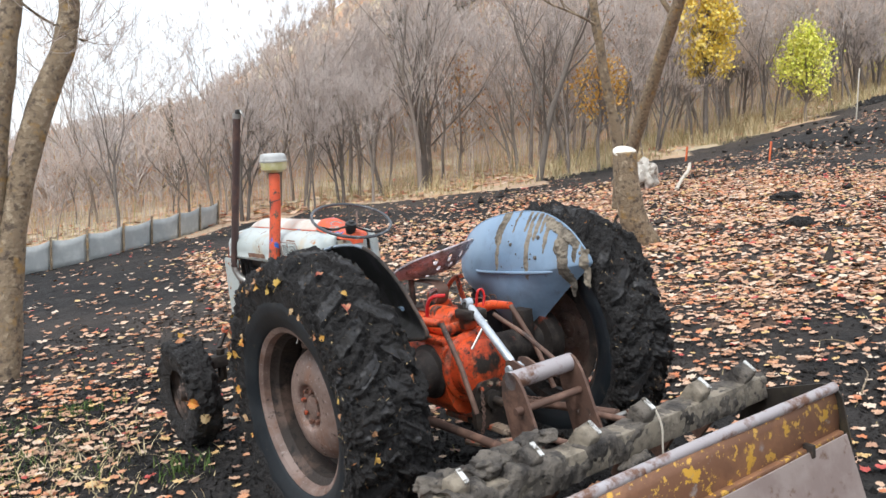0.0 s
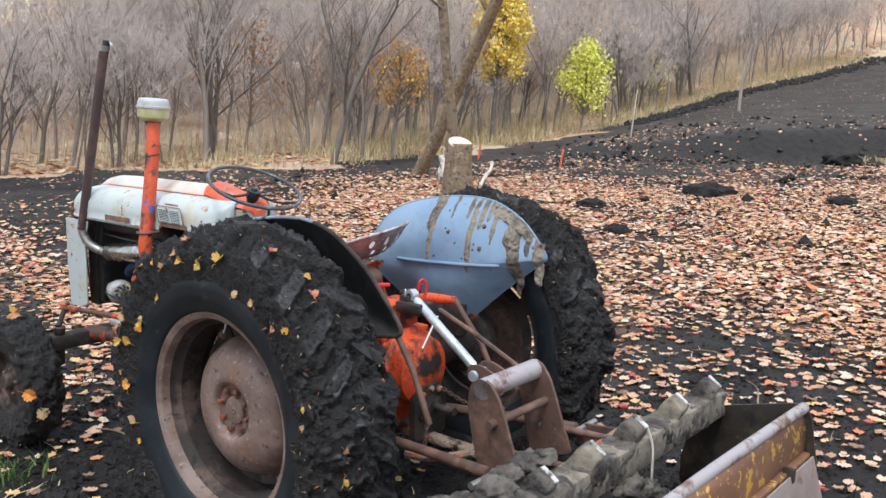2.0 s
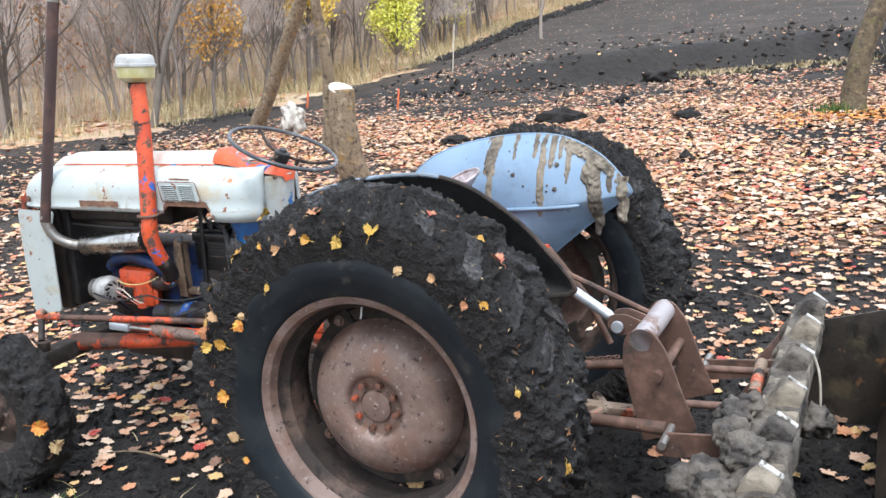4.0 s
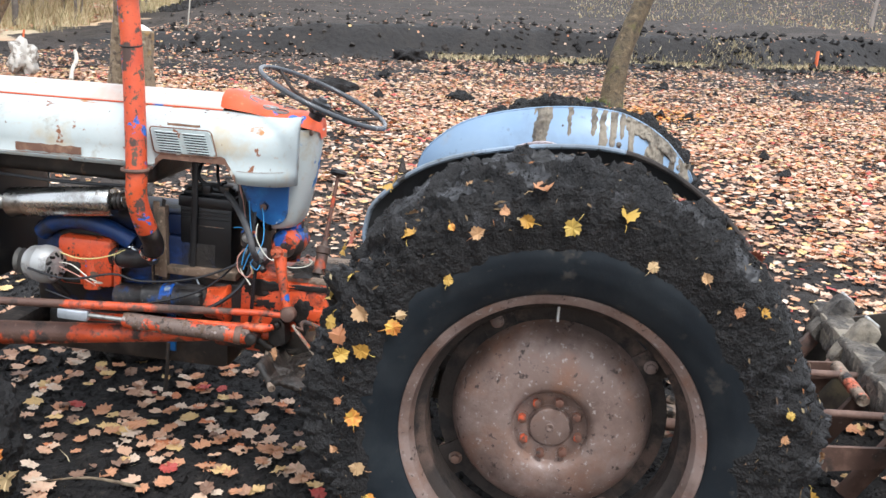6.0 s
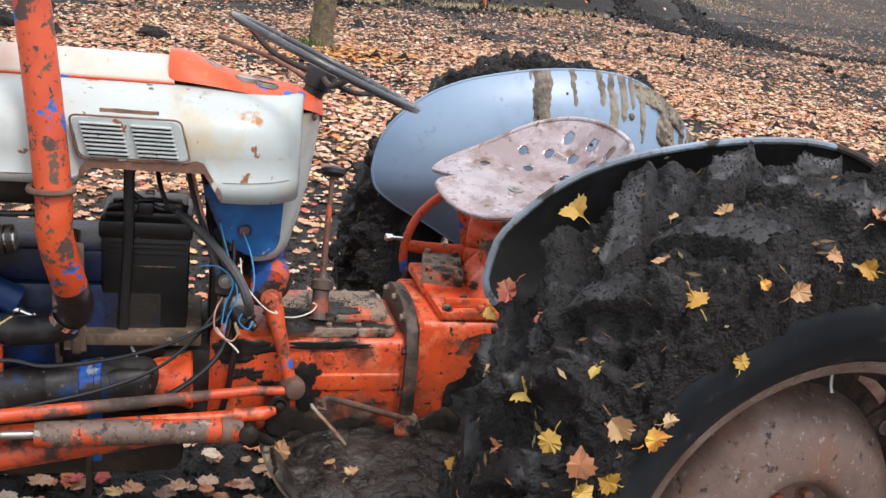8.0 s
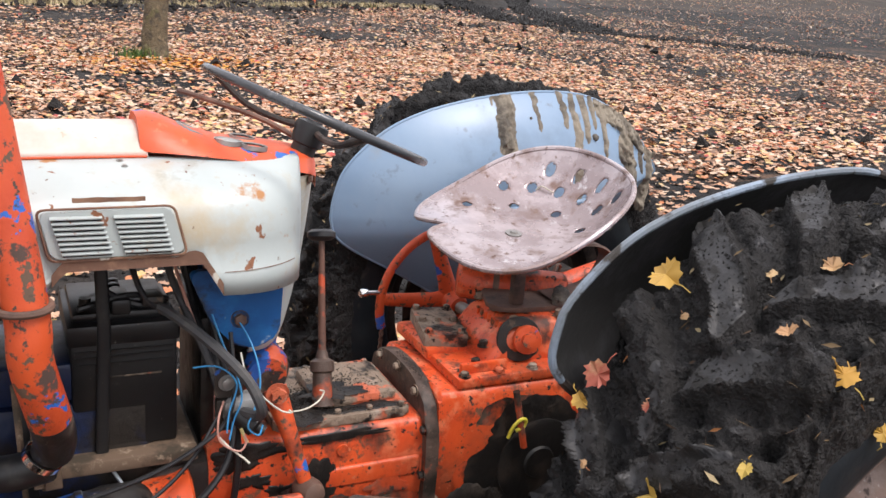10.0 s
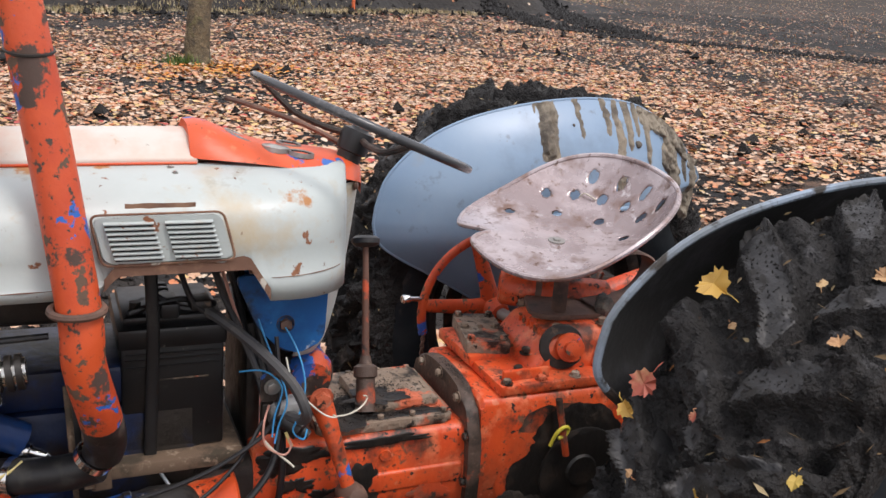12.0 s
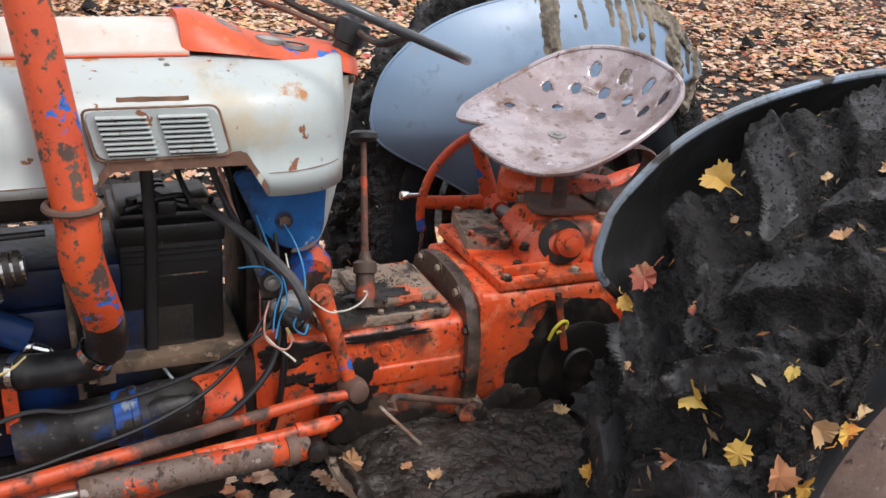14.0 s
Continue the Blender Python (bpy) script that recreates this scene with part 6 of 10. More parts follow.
part("front_axle", block((CX - 0.60, 1.83, 0.40), (CX + 0.58, 1.92, 0.48), 0.014), M_AXLE, tractor, "front axle beam under black mud")
for side in (-1, 1):
    x = CX + side * 0.52
    part("axle_spindle", tube([(x, 1.86, 0.52), (x, 1.88, 0.33), (x + side * 0.10, 1.885, 0.295)], [0.026, 0.032, 0.028], 14), M_DARKIRON, tractor)
    part("steering_arm", tube([(x, 1.87, 0.52), (CX + side * 0.44, 1.95, 0.59)], 0.014, 10), M_AXLE, tractor)

# ---- engine bay ----
bm = block((CX - 0.115, 1.16, 0.50), (CX + 0.13, 1.84, 0.80), 0.02)
part("engine_block", bm, M_ENGINE_BLUE, tractor, "oily dark blue engine block")
part("cylinder_head", block((CX - 0.11, 1.20, 0.80), (CX + 0.12, 1.82, 0.875), 0.012), M_ENGINE_BLUE, tractor, "blue cylinder head")
part("oil_pan", block((CX - 0.13, 1.12, 0.33), (CX + 0.14, 1.80, 0.50), 0.03), M_DARKIRON, tractor, "black greasy oil pan")
part("bell_housing", block((CX - 0.15, 1.03, 0.42), (CX + 0.17, 1.18, 0.665), 0.03), M_AXLE, tractor, "bell housing blackened by oil")
part("bulkhead", block((CX - 0.085, 1.045, 0.60), (CX + 0.14, 1.075, 0.93), 0.01), M_OIL_SHADE, tractor, "black greasy bulkhead behind the battery")
part("radiator_core", block((CX - 0.21, 2.02, 0.56), (CX + 0.21, 2.10, 1.12), 0.01), M_DARKIRON, tractor, "dark radiator core")
part("radiator_shroud", block((CX - 0.20, 1.965, 0.58), (CX + 0.20, 2.02, 1.06), 0.015), M_BLACK, tractor)
bm = bmesh.new()
grille = None
for k in range(17):
    x = CX - 0.20 + 0.025 * k
    line = smooth_line([(x, 2.215 - 0.9 * (x - CX) ** 2, 0.60), (x, 2.25 - 0.9 * (x - CX) ** 2, 0.85), (x, 2.215 - 0.9 * (x - CX) ** 2, 1.10)], 4)
    if grille is None:
        grille = part("grille_frame", tube(smooth_line([(CX - 0.225, 2.17, 1.12), (CX - 0.23, 2.20, 0.85), (CX - 0.215, 2.17, 0.58), (CX + 0.215, 2.17, 0.58), (CX + 0.23, 2.20, 0.85), (CX + 0.225, 2.17, 1.12)], 6), 0.013, 8), M_ORANGE_GREASY, tractor, "red-orange grille surround")
    part("grille_bar", tube(line, 0.006, 6), M_ORANGE_GREASY, grille)
for side in (-1, 1):
    part("grille_shell", plate([(2.150, 0.565), (2.20, 0.58), (2.235, 0.84), (2.205, 1.10), (2.158, 1.12)], "x", CX + side * 0.238 - 0.004, 0.008, 0.002), M_ORANGE_GREASY, tractor, "red-orange edge of the grille")
# blue intake arch with the orange manifold below it
line = smooth_line([(-0.075, 1.80, 0.765), (-0.082, 1.74, 0.81), (-0.088, 1.64, 0.825), (-0.085, 1.54, 0.805), (-0.075, 1.47, 0.765)], 5)
part("intake_manifold", tube(line, [0.030] * len(line), 14), M_DEEPBLUE, tractor, "blue arched manifold")
part("exhaust_manifold", block((-0.125, 1.52, 0.60), (-0.055, 1.72, 0.775), 0.022), M_ORANGE, tractor, "orange carburettor and manifold casting")
part("carburettor", lathe([(-0.06, 0), (-0.06, 0.034), (0.0, 0.038), (0.02, 0.03), (0.06, 0.03), (0.06, 0)], (-0.10, 1.60, 0.655), (0, 0, 1), 22), M_ORANGE_FLECK, tractor, "orange carburettor bowl")
part("carburettor_float", block((-0.13, 1.635, 0.61), (-0.095, 1.70, 0.69), 0.008), M_ENGINE_BLUE, tractor)
part("linkage_bracket", block((-0.125, 1.49, 0.60), (-0.112, 1.515, 0.73), 0.003), M_ORANGE, tractor)
part("intake_hose", tube(smooth_line([(-0.10, 1.52, 0.715), (-0.125, 1.46, 0.72), (-0.155, 1.40, 0.735), (-0.175, 1.352, 0.755)], 5), 0.031, 14), M_BLACK, tractor, "ribbed black intake hose")
for p, d in (((-0.112, 1.49, 0.717), (-0.6, -1, 0.1)), ((-0.172, 1.362, 0.762), (-0.3, -0.5, 0.8))):
    part("hose_clamp", lathe([(0, 0.0325), (0, 0.0345), (0.013, 0.0345), (0.013, 0.0325)], p, d, 24), M_CHROME, tractor, "shiny worm-drive hose clamp")
# alternator
al = part("alternator", lathe([(-0.055, 0), (-0.055, 0.045), (-0.045, 0.058), (-0.005, 0.062), (0.0, 0.066), (0.03, 0.064), (0.05, 0.050), (0.056, 0.0)], (-0.175, 1.735, 0.685), (-0.25, -1, 0.05), 28), M_ALT, tractor, "bare aluminium alternator with vent slots")
for k in range(10):
    g = 2 * math.pi * k / 10
    rr = Vector((-0.25, -1, 0.05)).normalized()
    u = rr.orthogonal().normalized()
    w = rr.cross(u)
    c = Vector((-0.175, 1.735, 0.685)) + rr * 0.052 + (u * math.cos(g) + w * math.sin(g)) * 0.036
    part("vent_slot", block((-0.004, -0.004, -0.010), (0.004, 0.004, 0.010), 0.001, m=Matrix.Translation(c) @ Matrix.Rotation(g, 4, rr)), M_HOLE, al)
part("fan_pulley", lathe([(0, 0.02), (0.004, 0.045), (0.012, 0.03), (0.02, 0.045), (0.024, 0.0)], (-0.155, 1.82, 0.68), (-0.1, 1, 0), 24), M_STEEL, al)
part("alternator_bracket", tube([(-0.15, 1.74, 0.63), (-0.10, 1.70, 0.55)], 0.012, 8), M_DARKIRON, tractor)
# starter motor low on the left
SM, SD = Vector((-0.115, 1.505, 0.578)), Vector((0.01, -1, 0.07)).normalized()
starter = part("starter_motor", lathe([(0, 0), (0, 0.042), (0.012, 0.046), (0.10, 0.047), (0.102, 0.0485), (0.106, 0.0485), (0.108, 0.047), (0.19, 0.049), (0.196, 0.053), (0.30, 0.052), (0.33, 0.036), (0.35, 0.0)], SM, SD, 32), M_STARTER, tractor, "oily starter motor with blue paint smears")
part("starter_band", lathe([(0.168, 0.0492), (0.170, 0.0512), (0.198, 0.0535), (0.200, 0.0558), (0.212, 0.0558), (0.214, 0.0525)], SM, SD, 32), M_STARTERBLUE, starter, "scuffed blue band")
part("starter_housing", block((-0.166, 1.180, 0.540), (-0.06, 1.292, 0.642), 0.030, segments=3), M_STARTER, starter, "greasy drive-end housing")
bm = lathe([(0, 0.0), (0.002, 0.040), (0.02, 0.052), (0.075, 0.058), (0.095, 0.066), (0.10, 0.060), (0.10, 0)], (-0.100, 1.205, 0.588), (0.02, -1, 0.04), 28)
part("starter_nose", bm, M_ORANGE, starter, "orange nose of the starter against the bell housing")
for y, z in ((1.194, 0.632), (1.251, 0.628)):
    part("flange_hole", lathe([(0, 0.010), (0.002, 0.010), (0.002, 0.007), (-0.004, 0.006), (-0.004, 0)], (-0.150, y, z), (-0.7, 0, 0.7), 16), M_HOLE, starter)
# muffler and stack
muf = part("muffler", lathe([(-0.03, 0.018), (0.0, 0.020), (0.004, 0.046), (0.01, 0.050), (0.375, 0.050), (0.381, 0.046), (0.385, 0.022), (0.42, 0.022), (0.42, 0)], (-0.147, 1.872, 0.881), (-0.01, -1, 0.110), 36), M_MUFFLER, tractor, "bright aluminised horizontal muffler")
for h in (0.390, 0.405):
    d = Vector((-0.01, -1, 0.110)).normalized()
    part("muffler_clamp", lathe([(h, 0.023), (h, 0.030), (h + 0.010, 0.030), (h + 0.010, 0.023)], (-0.147, 1.872, 0.881), d, 24), M_DARKIRON, muf)
elbow = smooth_line([(-0.148, 1.890, 0.879), (-0.170, 1.938, 0.888), (-0.205, 1.985, 0.925), (-0.222, 2.010, 0.985), (-0.2245, 2.010, 1.03)], 6)
part("exhaust_elbow", tube(elbow, 0.0235, 16), M_STEEL, tractor, "bent heat-tanned exhaust elbow")
SB, ST = Vector((-0.2245, 2.012, 1.0)), Vector((-0.139, 1.848, 1.955))
stack = part("exhaust_pipe", tube([SB, SB.lerp(ST, 0.5), ST], 0.0245, 18), M_STACK, tractor, "tall dark brown exhaust stack")
part("stack_mouth", lathe([(0.0, 0.0255), (0.03, 0.0265), (0.03, 0.022), (0.0, 0.021)], ST, ST - SB, 20), M_STEEL, stack)
part("rain_cap", lathe([(0.0, 0), (0.003, 0.030), (0.0, 0.034), (-0.006, 0.034)], ST + Vector((0.035, -0.025, 0.02)), (0.9, -0.5, 0.35), 22), M_STEEL, stack, "tilted steel rain cap")
part("cap_hinge", block((-0.012, -0.016, -0.012), (0.016, 0.010, 0.020), 0.003, m=Matrix.Translation(ST + Vector((0.004, -0.012, 0.035)))), M_DARKIRON, stack)
# air intake pipe with pre-cleaner
line = smooth_line([(-0.112, 1.456, 1.612), (-0.160, 1.415, 1.36), (-0.228, 1.375, 1.06), (-0.240, 1.371, 0.97), (-0.226, 1.352, 0.88), (-0.190, 1.340, 0.81), (-0.176, 1.345, 0.775)], 7)
air = part("air_pipe", tube(line, 0.0335, 20), M_PIPE, tractor, "tall orange air-intake pipe, blue flecks and rust")
part("pipe_foot", tube(line[-13:], [0.0339] * 13, 20), M_STARTER, air, "grimy bluish foot of the pipe")
ringline = [Vector((-0.2325, 1.3775, 1.055)) + 0.0385 * Vector((math.cos(g), math.sin(g), 0)) for g in np.linspace(0.6, 2 * np.pi + 0.2, 40)]
part("pipe_clamp", tube(ringline + [Vector((-0.20, 1.36, 1.055)), Vector((-0.18, 1.345, 1.055))], 0.0065, 8), M_RUST, air, "rusty U-clamp")
ringline = [Vector((-0.146, 1.427, 1.437)) + 0.0345 * Vector((math.cos(g), math.sin(g), 0.18 * math.cos(g))) for g in np.linspace(0, 2 * np.pi, 37)]
part("wire_tie", tube(ringline, 0.0025, 6), M_DARKIRON, air)
PC = Vector((-0.112, 1.458, 1.612))
pre = part("precleaner_bowl", lathe([(-0.012, 0.030), (-0.010, 0.048), (0.004, 0.066), (0.010, 0.076), (0.052, 0.080), (0.058, 0.080), (0.058, 0)], PC, (0.05, -0.03, 1), 40), M_BOWL, tractor, "yellowed pre-cleaner bowl")
part("precleaner_lid", lathe([(0.054, 0.081), (0.056, 0.085), (0.066, 0.085), (0.068, 0.080), (0.088, 0.078), (0.100, 0.072), (0.106, 0.060), (0.108, 0)], PC, (0.05, -0.03, 1), 40), M_CAPGREY, pre, "grey domed lid")
part("precleaner_skirt", lathe([(-0.035, 0.036), (-0.012, 0.037), (-0.010, 0.05)], PC, (0.05, -0.03, 1), 32), M_DARKIRON, pre)
# battery on its plank, wedge and strap
bat = part("battery", block((-0.055, 1.122, 0.700), (0.15, 1.305, 0.912), 0.006), M_BATTERY, tractor, "dusty black battery")
part("battery_lid", block((-0.061, 1.117, 0.906), (0.156, 1.311, 0.946), 0.007), M_BATTERY, bat)
part("lid_step", block((-0.040, 1.130, 0.944), (0.140, 1.300, 0.962), 0.007), M_BATTERY, bat)
for k in range(6):
    part("vent_cap", lathe([(0, 0.011), (0.008, 0.011), (0.010, 0.008), (0.010, 0)], (-0.012 + 0.026 * k, 1.215, 0.961), (0, 0, 1), 14), M_BLACK, bat)
for y in (1.155, 1.275):
    part("battery_post", lathe([(0, 0.012), (0.022, 0.010), (0.022, 0)], (-0.01, y, 0.960), (0, 0, 1), 16), M_DARKIRON, bat)
for z in (0.893, 0.882, 0.868):
    part("battery_rib", block((-0.0585, 1.130, z), (-0.054, 1.298, z + 0.004), 0), M_BATTERY, bat)
part("battery_scuff", block((-0.0562, 1.150, 0.842), (-0.0545, 1.245, 0.845), 0), M_GREY_IRON, bat)
part("cable_stay", tube(smooth_line([(-0.05, 1.29, 0.975), (-0.02, 1.20, 0.985), (0.0, 1.13, 0.965)], 5), 0.006, 8), M_BLACK, tractor)
part("battery_terminal", block((-0.035, 1.14, 0.962), (0.015, 1.180, 0.984), 0.008), M_DARKIRON, tractor, "grey lead battery clamp")
strap = part("battery_strap", tube(smooth_line([(-0.040, 1.252, 1.075), (-0.058, 1.250, 1.00), (-0.068, 1.249, 0.93), (-0.068, 1.254, 0.80), (-0.074, 1.258, 0.675)], 5), 0.0115, 10), M_BLACK, tractor, "flat black rubber hold-down strap")
for v in strap.data.vertices:
    v.co.x -= 0.7 * (v.co.x + 0.060)
part("strap_hook", tube([(-0.070, 1.240, 0.66), (-0.078, 1.225, 0.635), (-0.085, 1.205, 0.618)], 0.0035, 6), M_ZINC, tractor)
part("battery_tray", block((-0.095, 1.09, 0.672), (0.16, 1.34, 0.698), 0.004), M_WOOD, tractor, "weathered wooden battery shelf")
part("wood_wedge", block((-0.078, 1.318, 0.69), (-0.040, 1.338, 0.95), 0.004, m=pose(0, 0, 0, -2.0, 0, 0)), M_WOOD, tractor, "brown wooden wedge beside the battery")
for k in range(3):
    part("felt_strip", tube(smooth_line([(-0.085 + 0.006 * k, 1.345 + 0.006 * k, 0.93), (-0.092 + 0.006 * k, 1.350 + 0.005 * k, 0.80), (-0.080 + 0.004 * k, 1.338 + 0.004 * k, 0.68)], 5), 0.0032, 6), M_DARKIRON, tractor)
part("fuse_box", block((-0.115, 1.015, 0.735), (-0.095, 1.062, 0.800), 0.004), M_ORANGE_GREASY, tractor, "small orange bracket")
part("coil", lathe([(0, 0), (0, 0.022), (0.06, 0.022), (0.065, 0.012), (0.08, 0.010), (0.08, 0)], (-0.10, 1.035, 0.775), (-0.4, -0.6, -0.4), 20), M_BLACK, tractor, "black ignition coil")
part("solenoid", block((-0.125, 0.985, 0.755), (-0.075, 1.05, 0.800), 0.01), M_ALT, tractor, "grey starter solenoid")
part("solenoid_bolt", hexbolt((-0.122, 1.045, 0.838), (-1, 0, 0), 0.011, 0.008), M_STEEL, tractor)
part("solenoid_plate", plate(rounded([(1.012, 0.805), (1.066, 0.805), (1.066, 0.862), (1.016, 0.862)], 0.01), "x", -0.116, 0.004, 0.001), M_CHIPPED, tractor)


def wire(name, colour, pts, r, label=""):
    return part(name, tube(smooth_line(pts, 6), r, 8 if r > 0.004 else 6), M_WIRE[colour] if colour in M_WIRE else colour, tractor, label)


wire("battery_cable", M_HOSE, [(-0.015, 1.165, 0.962), (-0.045, 1.135, 0.955), (-0.105, 1.075, 0.915), (-0.165, 1.022, 0.865), (-0.190, 1.000, 0.82), (-0.165, 0.995, 0.785), (-0.12, 1.015, 0.775)], 0.0105, "thick grey battery cable")
wire("loom", "black", [(-0.25, 1.75, 0.69), (-0.23, 1.62, 0.66), (-0.20, 1.48, 0.685), (-0.19, 1.40, 0.668), (-0.17, 1.29, 0.672), (-0.165, 1.18, 0.70), (-0.155, 1.10, 0.735), (-0.135, 1.05, 0.765), (-0.12, 1.03, 0.82), (-0.08, 1.03, 0.92)], 0.0042, "black wiring loom")
wire("loom", "black", [(-0.20, 1.72, 0.60), (-0.20, 1.55, 0.565), (-0.19, 1.40, 0.585), (-0.185, 1.28, 0.615), (-0.17, 1.18, 0.655), (-0.15, 1.11, 0.71), (-0.12, 1.06, 0.77)], 0.0038)
wire("loom", "black", [(-0.17, 1.27, 0.57), (-0.18, 1.18, 0.585), (-0.165, 1.10, 0.63), (-0.14, 1.045, 0.69), (-0.11, 1.03, 0.77), (-0.05, 1.05, 0.90), (-0.02, 1.08, 1.02)], 0.0065)
wire("loom", "black", [(-0.10, 1.02, 0.74), (-0.115, 1.02, 0.66), (-0.11, 1.03, 0.56), (-0.10, 1.05, 0.47)], 0.007)
for k in range(6):
    x = 0.0 + 0.018 * k
    wire("hanging_wire", "black" if k % 3 else "pink", [(x, 1.13 - 0.02 * k, 1.08), (x - 0.015, 1.115 - 0.02 * k, 1.02), (x - 0.03 + 0.01 * (k % 2), 1.095 - 0.015 * k, 0.95), (x - 0.06, 1.07 - 0.012 * k, 0.87)], 0.0035 + 0.001 * (k % 2))
wire("loose_wire", "blue", [(-0.06, 1.06, 0.95), (-0.09, 1.045, 0.90), (-0.12, 1.03, 0.86), (-0.135, 1.02, 0.81), (-0.14, 1.035, 0.77), (-0.15, 1.045, 0.735)], 0.0019, "blue wire")
wire("loose_wire", "blue", [(-0.05, 1.02, 0.95), (-0.10, 0.995, 0.90), (-0.13, 0.985, 0.84), (-0.15, 1.00, 0.79), (-0.165, 1.015, 0.765), (-0.165, 0.995, 0.745), (-0.155, 0.985, 0.76)], 0.0018)
wire("loose_wire", "blue", [(-0.09, 1.10, 0.86), (-0.12, 1.06, 0.87), (-0.135, 1.03, 0.84), (-0.145, 1.045, 0.79), (-0.15, 1.05, 0.75)], 0.0018)
wire("loose_wire", "white", [(-0.10, 1.015, 0.885), (-0.13, 1.01, 0.85), (-0.15, 0.985, 0.815), (-0.165, 0.955, 0.79), (-0.17, 0.935, 0.785), (-0.168, 0.94, 0.79)], 0.0018, "white wire")
wire("loose_wire", "white", [(-0.135, 1.06, 0.735), (-0.15, 1.045, 0.72), (-0.165, 1.02, 0.70), (-0.17, 1.012, 0.692)], 0.0021)
wire("loose_wire", "pink", [(-0.12, 1.05, 0.80), (-0.145, 1.065, 0.775), (-0.15, 1.062, 0.735), (-0.16, 1.03, 0.715), (-0.155, 1.015, 0.73), (-0.14, 1.02, 0.745)], 0.0021, "faded pink wire")
wire("loose_wire", "yellow", [(-0.14, 1.022, 0.75), (-0.15, 1.012, 0.725)], 0.0034)
wire("loose_wire", "white", [(-0.09, 0.93, 0.745), (-0.085, 0.885, 0.742), (-0.07, 0.85, 0.748), (-0.06, 0.835, 0.762), (-0.065, 0.845, 0.77)], 0.0018)
wire("alternator_wire", "white", [(-0.185, 1.675, 0.70), (-0.20, 1.62, 0.70), (-0.20, 1.56, 0.66), (-0.19, 1.52, 0.645), (-0.18, 1.555, 0.64)], 0.0023, "pale alternator wire")
wire("alternator_wire", "pink", [(-0.185, 1.675, 0.685), (-0.20, 1.60, 0.665), (-0.20, 1.54, 0.638)], 0.0021)
wire("plug_wire", "yellow", [(-0.17, 1.78, 0.735), (-0.165, 1.72, 0.74), (-0.16, 1.64, 0.715), (-0.15, 1.57, 0.715), (-0.14, 1.50, 0.735), (-0.125, 1.47, 0.75)], 0.0026, "yellowed plug wire")
part("temperature_sender", lathe([(0, 0.014), (0.02, 0.014), (0.022, 0.009), (0.05, 0.009), (0.055, 0.004), (0.08, 0.004), (0.08, 0)], (-0.085, 1.475, 0.755), (-0.5, -1, -0.25), 12), M_CHROME, tractor, "shiny sender unit")
part("clutch_rod", tube([(-0.12, 1.32, 0.43), (-0.13, 1.32, 0.34), (-0.13, 1.33, 0.25)], 0.007, 8), M_DARKIRON, tractor)
part("blue_strap", block((-0.118, 1.295, 0.40), (-0.108, 1.325, 0.56), 0.002), M_BLUE, tractor)

# ---- gearbox, centre housing and hydraulics ----
sect = [(-0.150, 0.46), (-0.158, 0.56), (-0.150, 0.64), (-0.140, 0.686), (0.140, 0.686), (0.150, 0.64), (0.158, 0.56), (0.150, 0.46), (0.10, 0.40), (-0.10, 0.40)]
bm = plate([(CX + x, z) for x, z in rounded(sect, 0.025, 3)], "y", 0.615, 0.455, 0.006)
gear = part("gearbox_housing", bm, M_ORANGE, tractor, "orange cast gearbox housing with greasy streaks")
bm = bmesh.new()
block((CX - 0.1605, 0.625, 0.560), (CX - 0.145, 0.84, 0.606), 0.0075, bm, segments=4)
part("casting_rib", bm, M_ORANGE, gear)
part("core_plug", lathe([(0, 0.013), (0.003, 0.012), (0.002, 0.008), (0.002, 0)], (CX - 0.151, 0.80, 0.642), (-1, 0, 0.1), 16), M_ORANGE, gear)
cover = [(CX - 0.128, 0.640), (CX + 0.128, 0.640), (CX + 0.128, 0.935), (CX - 0.128, 0.935)]
cov = part("gearbox_cover", plate(rounded(cover, 0.02), "z", 0.686, 0.020, 0.004), M_GREY_IRON, tractor, "grease-caked gearbox top cover")
bm = block((CX - 0.085, 0.655, 0.700), (CX + 0.085, 0.835, 0.728), 0.013)
part("cover_boss", bm, M_GREY_IRON, cov)
for x in (-0.112, 0.112):
    for y in (0.658, 0.73, 0.80, 0.915):
        part("cover_bolt", hexbolt((CX + x, y, 0.706), (0, 0, 1), 0.007, 0.008), M_GREY_IRON, cov)
LB, LK = Vector((-0.018, 0.822, 0.71)), Vector((0.106, 0.798, 1.040))
lev = part("gear_lever", tube([LB + (LK - LB) * 0.18, LB + (LK - LB) * 0.6, LK], [0.0085, 0.0075, 0.006], 10), M_LEVER, tractor, "thin rusty gear lever with orange paint remnants")
part("lever_tower", lathe([(0, 0.024), (0.006, 0.021), (0.068, 0.020), (0.072, 0.0255), (0.092, 0.025), (0.098, 0.014), (0.115, 0.010), (0.115, 0)], LB, LK - LB, 24), M_FLANGE, lev, "dark greasy lever tower")
part("lever_knob", lathe([(-0.010, 0.008), (-0.008, 0.022), (-0.002, 0.030), (0.008, 0.030), (0.014, 0.022), (0.016, 0)], LK, LK - LB, 24), M_BLACK, lev, "flat black gear knob")
